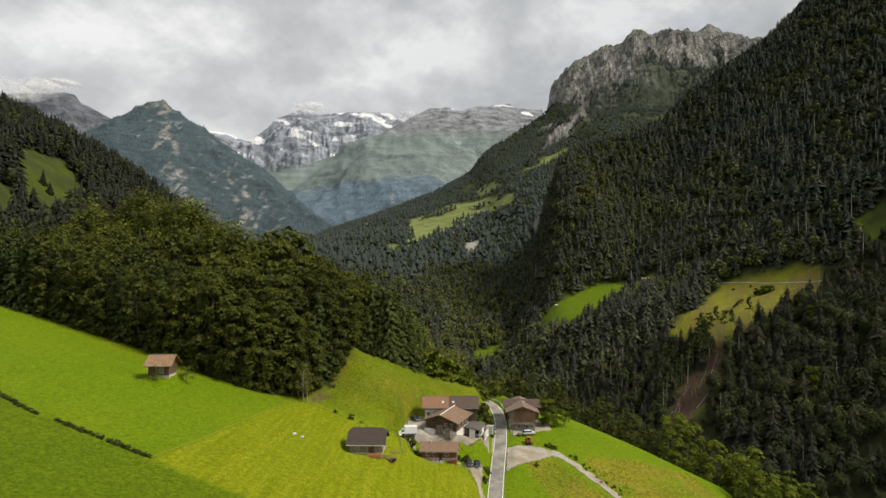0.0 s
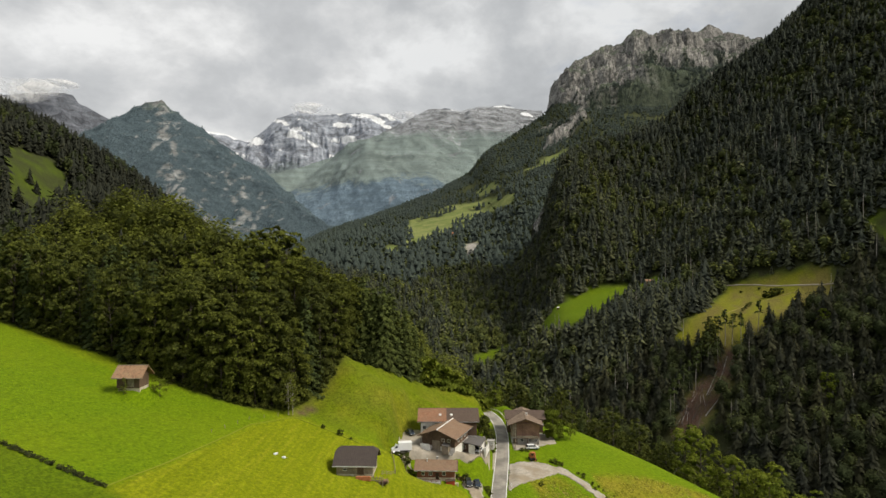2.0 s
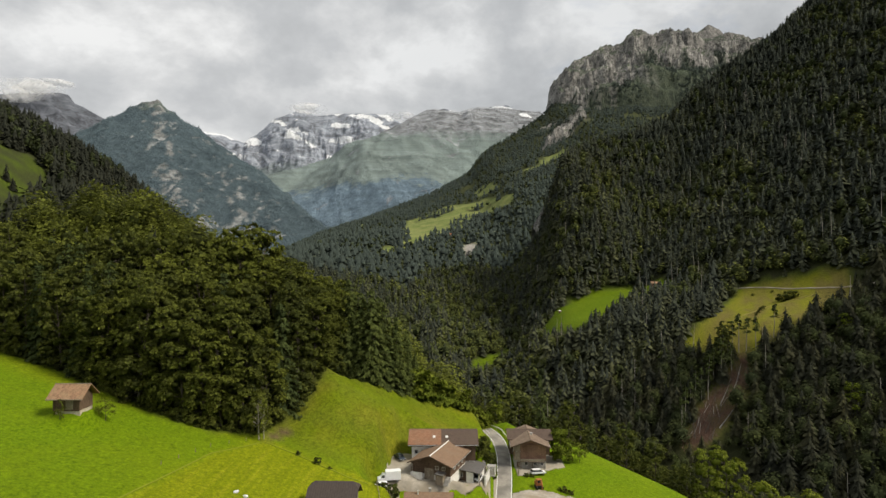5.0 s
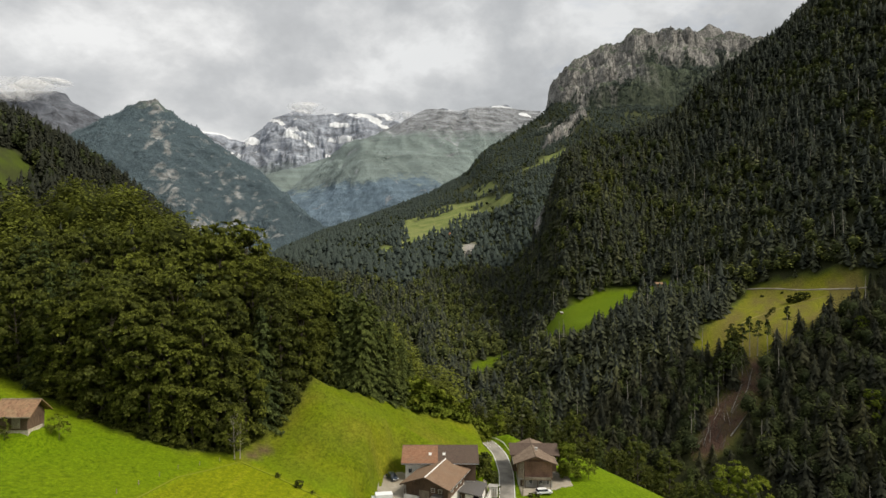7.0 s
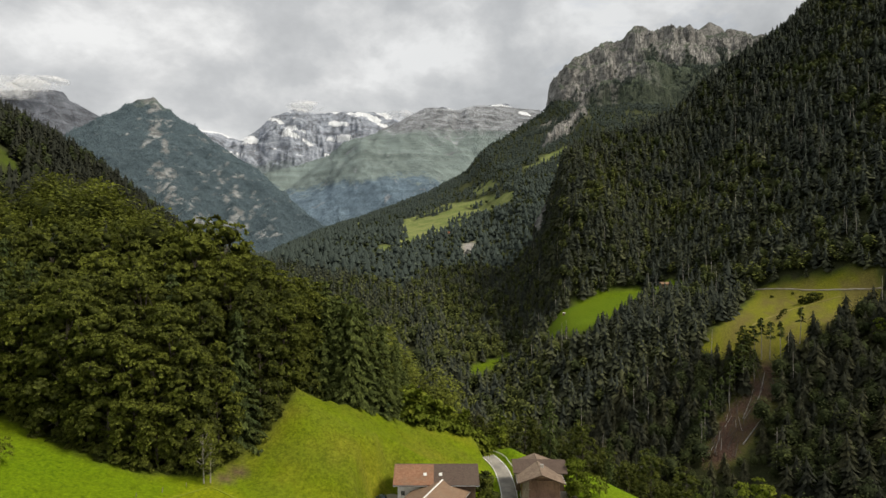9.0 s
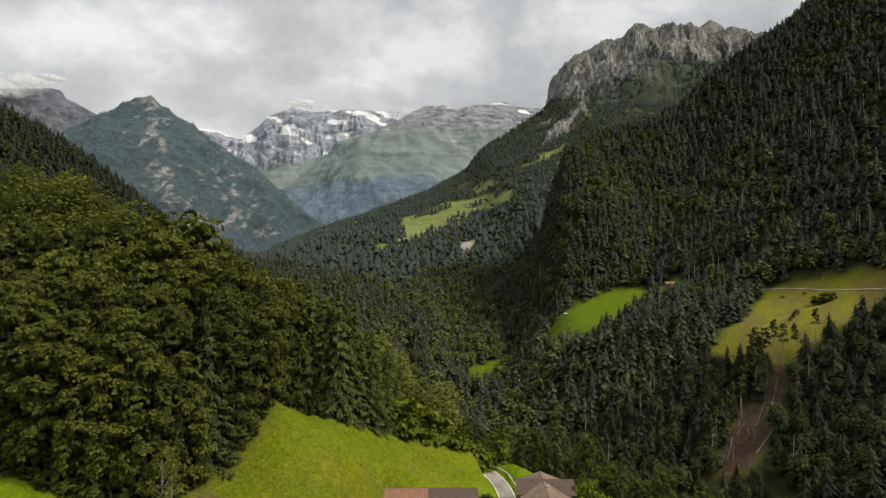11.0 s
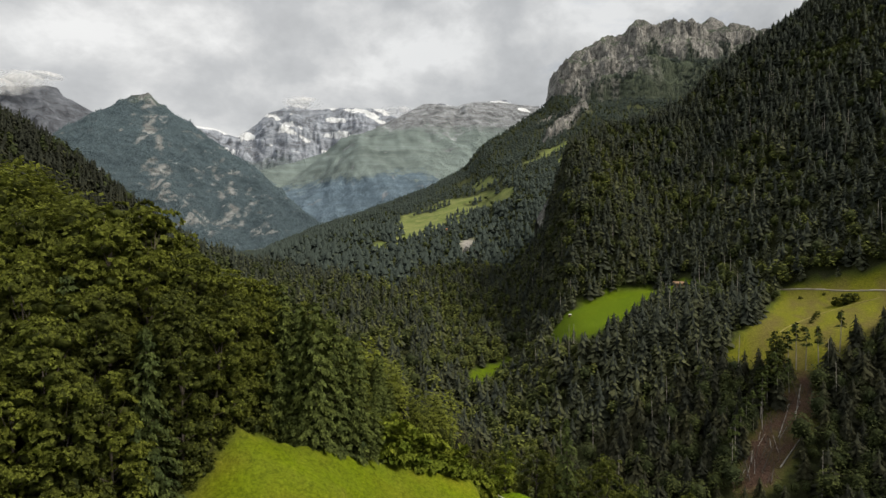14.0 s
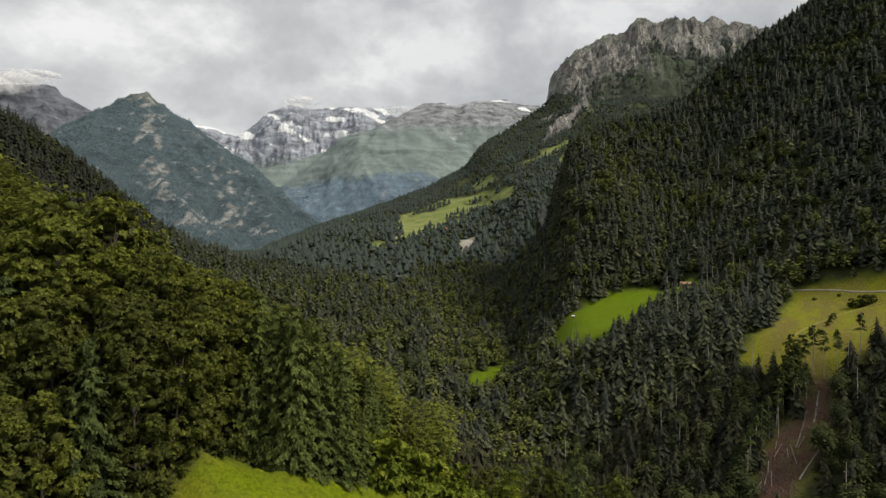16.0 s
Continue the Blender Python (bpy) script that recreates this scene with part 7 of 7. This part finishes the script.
def tall_pine(seed):
    g = np.random.default_rng(seed)
    TV, TT, C, N = [], [], [], []
    h = 21.0
    limb(TV, TT, (0, 0, -0.5), (0.3, 0, h), 0.26, 0.08, 7)
    for k in range(26):
        z = h * g.uniform(0.60, 1.0)
        a = g.uniform(0, 6.28)
        r = (1.05 - (z / h)) * 5.5 * g.uniform(0.4, 1.0) + 0.4
        tip = np.array((math.cos(a) * r, math.sin(a) * r, z - 0.2 * r))
        limb(TV, TT, (0.2, 0, z), tip, 0.06, 0.02, 3)
        for q in (0.5, 0.8, 1.0):
            C.append(np.array((0.2, 0, z)) * (1 - q) + tip * q)
            N.append((math.cos(a) * 0.8, math.sin(a) * 0.8, 0.6))
    V, T = sprays(np.array(C), np.array(N), 16, 0.7, 0.7, 0.3, g)
    ob = thing("tall_pine", Matrix.Identity(4), "tall bare-stemmed conifer beside the felled strip", "tree")
    for name, me in (("trunk", mesh_from("trunk", np.array(TV), np.array(TT), [M_PALE_BARK])), ("crown", mesh_from("crown", V, T, [M_SPRUCE_NEAR], np.full(len(V), 0.3)))):
        p = new(name, me)
        p.parent = ob
    return ob


def felled_strip():
    used = set()
    pines = [tall_pine(s) for s in (501, 502, 503)]
    for x, y, k in ((183, 403, 1.0), (187, 403, 1.1), (190, 400, 0.95), (176, 400, 1.0), (172, 397, 1.05), (167, 394, 0.95), (162, 391, 1.0), (157, 388, 0.9), (152, 386, 1.0), (148, 383, 0.95), (144, 380, 1.0), (141, 378, 0.9), (206, 398, 1.0), (194, 396, 1.0), (170, 391, 0.9), (178, 394, 0.8), (160, 386, 0.85)):
        stand(pines[rng.integers(3)], used, x, y, k if x == 206 else 1.05 * k, 1.5, 1.0, "bare-stemmed conifers by the felled strip")
    g = np.random.default_rng(43)
    for k in range(70):
        t = g.uniform()
        x, y = 144 + 40 * t + g.normal(0, 5), 367 + 27 * t + g.normal(0, 5)
        if not inside(np.array([x]), np.array([y]), SCAR)[0]:
            continue
        L = g.uniform(3, 9) * (1.8 if k % 11 == 0 else 1)
        a = g.uniform(0.3, 1.3)
        x1, y1 = x + L * math.cos(a), y + L * math.sin(a)
        V, T = [], []
        limb(V, T, (x, y, on(x, y) + 0.25), (x1, y1, on(x1, y1) + 0.3), 0.28 if k % 11 == 0 else 0.16, 0.12, 6)
        ob = new("felled_log", mesh_from("felled_log", np.array(V), np.array(T), [M_PALE_BARK if k % 4 == 0 else M_BARK]))
        tagged(ob, "felled trunk lying on the brown cleared slope", "log", "felled trunks")


def landmark_trees():
    """A pale long log on the strip and a few light crowns that stand out of the dark forest."""
    V, T = [], []
    limb(V, T, (157, 366, on(157, 366) + 0.5), (170, 372, on(170, 372) + 0.5), 0.36, 0.20, 7)
    tagged(new("felled_log", mesh_from("felled_log", np.array(V), np.array(T), [M_PALE_BARK])), "long pale barked trunk lying across the felled strip", "log", "felled trunks")
    used = set()
    head = broad_tree("tall dark leafy tree at the head of the felled strip", 432, 24.0, 4.0, 0.42, 340, 12, 0.6, 0.7, 0.22)
    for x, y, k in ((170, 397, 0.9), (175, 402, 1.0), (180, 405, 0.95), (165, 394, 0.8)):
        stand(head, used, x, y, k, 1.5, 1.0, "leafy trees at the head of the strip")
    ash = broad_tree("yellow-green broadleaf tree standing out among dark spruces", 430, 16.0, 4.6, 0.10, 220, 14, 0.5, 0.7, 0.22, leaf=M_LIGHT_LEAF)
    for x, y, k in ((208, 330, 1.1), (122, 340, 0.8), (233, 372, 0.8), (150, 425, 0.8), (96, 372, 0.9), (262, 350, 0.7)):
        stand(ash, used, x, y, k, 1.0, 1.0, "light trees in the forest")


def brushwood():
    """Broken branches strewn over the felled strip."""
    g = np.random.default_rng(45)
    V, T = [], []
    X, Y = g.uniform(126, 194, 3600), g.uniform(344, 406, 3600)
    ok = inside(X, Y, SCAR)
    for x, y in zip(X[ok], Y[ok]):
        z = float(cut(x, y))
        a, L = g.uniform(0, 6.28), g.uniform(0.8, 3.2)
        limb(V, T, (x, y, z + 0.05), (x + L * math.cos(a), y + L * math.sin(a), z + g.uniform(0.2, 1.2) + 0.5 * L * math.sin(a)), 0.13, 0.05, 3)
    tagged(new("brushwood", mesh_from("brushwood", np.array(V), np.array(T), [M_BRUSH])), "brown broken branches strewn over the felled strip", "brushwood", kind="stuff")


def tussocks(name, poly, count, tall, material, label, seed):
    """Rough uncut grass: tufts of a few blades each."""
    g = np.random.default_rng(seed)
    xs, ys = [p[0] for p in poly], [p[1] for p in poly]
    X, Y = g.uniform(min(xs), max(xs), count), g.uniform(min(ys), max(ys), count)
    ok = inside(X, Y, poly) & (fractal(X / 5, Y / 5, seed) > -0.25) & ~sealed(X, Y).astype(bool)
    X, Y = X[ok], Y[ok]
    Z = cut(X, Y)
    n = len(X)
    V, T = [], []
    for k in range(4):
        a, r, h = g.uniform(0, 6.283, n), g.uniform(0.12, 0.35, n), tall * g.uniform(0.5, 1.3, n)
        ca, sa = np.cos(a), np.sin(a)
        V.append(np.stack([np.stack([X - sa * r, Y + ca * r, Z - 0.05], -1), np.stack([X + sa * r, Y - ca * r, Z - 0.05], -1), np.stack([X + ca * h * 1.6, Y + sa * h * 1.6, Z + h], -1)], 1).reshape(-1, 3))
        T.append(np.arange(n * 3).reshape(-1, 3) + k * n * 3)
    tint = np.tile(np.repeat(np.clip(0.45 + 0.5 * fractal(X / 6, Y / 6, seed + 1) + g.normal(0, 0.2, n), 0, 1), 3), 4)
    tagged(new(name, mesh_from(name, np.concatenate(V), np.concatenate(T), [material], tint)), label, "grass", kind="stuff")


M_TUSSOCK = leaves("rough_grass_blades", (0.240, 0.260, 0.022), (0.480, 0.420, 0.120), 0.8, 0.5, 0.15)
tussocks("rough_grass", BANK_R, 2600, 0.22, M_TUSSOCK, "rough uncut grass and weeds on the bank by the gravel", 61)
tussocks("rough_grass", DRY_R, 4000, 0.22, M_TUSSOCK, "tall yellowing grass above the gorge", 63)
M_BRUSH = surface("dry_brushwood", (0.095, 0.056, 0.042), (0.21, 0.135, 0.105), 3.0, 0.95)
bare_stems()
felled_strip()
landmark_trees()
brushwood()


# ---------------------------------------------------------------- paths on the far pastures


def path_strip(name, pts, width, material, label):
    V, F = [], []
    n = 40
    s = np.concatenate([[0], np.cumsum(np.hypot(np.diff([p[0] for p in pts]), np.diff([p[1] for p in pts])))])
    u = np.linspace(0, s[-1], n)
    x, y = np.interp(u, s, [p[0] for p in pts]), np.interp(u, s, [p[1] for p in pts])
    dx, dy = np.gradient(x), np.gradient(y)
    L = np.hypot(dx, dy)
    for i in range(n):
        for q, dz in ((-0.5, -0.6), (-0.5, 0.25), (0.5, 0.25), (0.5, -0.6)):
            a, b = x[i] + dy[i] / L[i] * q * width, y[i] - dx[i] / L[i] * q * width
            V.append((a, b, max(on(a, b), on(x[i], y[i])) + dz * (1.0 if width > 1 else 0.45)))
    for i in range(n - 1):
        for k in range(3):
            F.append((4 * i + k, 4 * i + 4 + k, 4 * i + 5 + k, 4 * i + 1 + k))
    me = bpy.data.meshes.new(name)
    me.from_pydata(V, [], F)
    me.materials.append(material)
    tagged(new(name, me), label, "path", kind="structure")


path_strip("path", [(233, 506), (244, 486), (256, 460), (270, 433), (284, 415)], 1.05, M_GRAVEL, "pale gravel farm road across the dry pasture")
M_SWARD = surface("trodden_grass", (0.135, 0.176, 0.005), (0.182, 0.212, 0.012), 1.5, 0.95, bump=0.3)
path_strip("field_edge", [(-43, 186), (-50.5, 172), (-53.5, 153), (-56.5, 136), (-60.3, 121.5)], 0.35, M_SWARD, "pale strip of dry grass between mown and unmown meadow")
path_strip("bank_track", [(-42, 186.5), (-34, 183.8), (-27, 180.6), (-20, 178.6), (-15.5, 179)], 0.4, M_SWARD, "narrow trodden track below the bank")
path_strip("footpath", [(196, 432), (212, 440), (228, 446), (246, 446), (258, 440)], 0.6, surface("trodden_dry_grass", (0.20, 0.18, 0.05), (0.31, 0.27, 0.10), 1.5, 0.95), "worn footpath over the dry pasture")


# ---------------------------------------------------------------- clouds on the peaks


def cloud_material():
    m, nodes, links, b = mat("cloud_vapour", 1.0)
    tc = nodes.new("ShaderNodeTexCoord")
    mp = nodes.new("ShaderNodeMapping")
    mp.inputs["Location"].default_value = (-1, 0, -1)
    mp.inputs["Scale"].default_value = (2, 0, 2)
    links.new(tc.outputs["Generated"], mp.inputs[0])
    g = nodes.new("ShaderNodeTexGradient")
    g.gradient_type = "SPHERICAL"
    links.new(mp.outputs[0], g.inputs[0])
    geo = nodes.new("ShaderNodeNewGeometry")
    nz = n_noise(nodes, links, 0.007, 7, 0.62, geo.outputs["Position"], 0.5)
    k = nodes.new("ShaderNodeMath")
    k.operation = "MULTIPLY"
    links.new(n_ramp(nodes, links, g.outputs["Fac"], [(0.0, 0.0), (0.55, 1.0)]), k.inputs[0])
    links.new(n_ramp(nodes, links, nz, [(0.40, 0.0), (0.66, 0.92)]), k.inputs[1])
    tr = nodes.new("ShaderNodeBsdfTransparent")
    tl = nodes.new("ShaderNodeBsdfTranslucent")
    tl.inputs[0].default_value = (0.9, 0.9, 0.9, 1)
    b.inputs["Base Color"].default_value = (0.9, 0.9, 0.9, 1)
    mx = nodes.new("ShaderNodeMixShader")
    links.new(b.outputs[0], mx.inputs[1])
    links.new(tl.outputs[0], mx.inputs[2])
    m2 = nodes.new("ShaderNodeMixShader")
    links.new(k.outputs[0], m2.inputs[0])
    links.new(tr.outputs[0], m2.inputs[1])
    links.new(mx.outputs[0], m2.inputs[2])
    links.new(m2.outputs[0], nodes["Material Output"].inputs[0])
    return m


M_CLOUD = cloud_material()


def cloud(x, y, z, w, h, seed, label):
    """A billowing bank of vapour: a rounded, uneven shell."""
    g = np.random.default_rng(seed)
    bm = bmesh.new()
    bmesh.ops.create_uvsphere(bm, u_segments=36, v_segments=18, radius=1.0)
    for v in bm.verts:
        q = 1 + 0.22 * noise.noise(v.co * 2.2 + Vector((seed, 0, 0)))
        v.co = Vector((v.co.x * w / 2 * q, v.co.y * 40 * q, v.co.z * h / 2 * q))
    me = bpy.data.meshes.new("cloud")
    bm.to_mesh(me)
    bm.free()
    me.shade_smooth()
    me.materials.append(M_CLOUD)
    ob = new("cloud", me)
    ob.matrix_world = pose(x, y, z, 0, 0, -math.degrees(math.atan2(x, y)))
    tagged(ob, label, "cloud", "clouds on the peaks")


for i, (ax, az_up, w, h) in enumerate(((-12.6, 0.262, 300, 90), (-4.0, 0.250, 240, 80), (-36.6, 0.294, 430, 150), (-34.4, 0.298, 330, 105), (-38.8, 0.300, 420, 190), (-33.0, 0.304, 200, 60))):
    rr = 4440.0
    cloud(rr * math.sin(radians(ax)), rr * math.cos(radians(ax)), 60 + az_up * rr * math.cos(radians(ax)), w, h, 60 + i, "white cloud bank wrapped round a rocky summit")
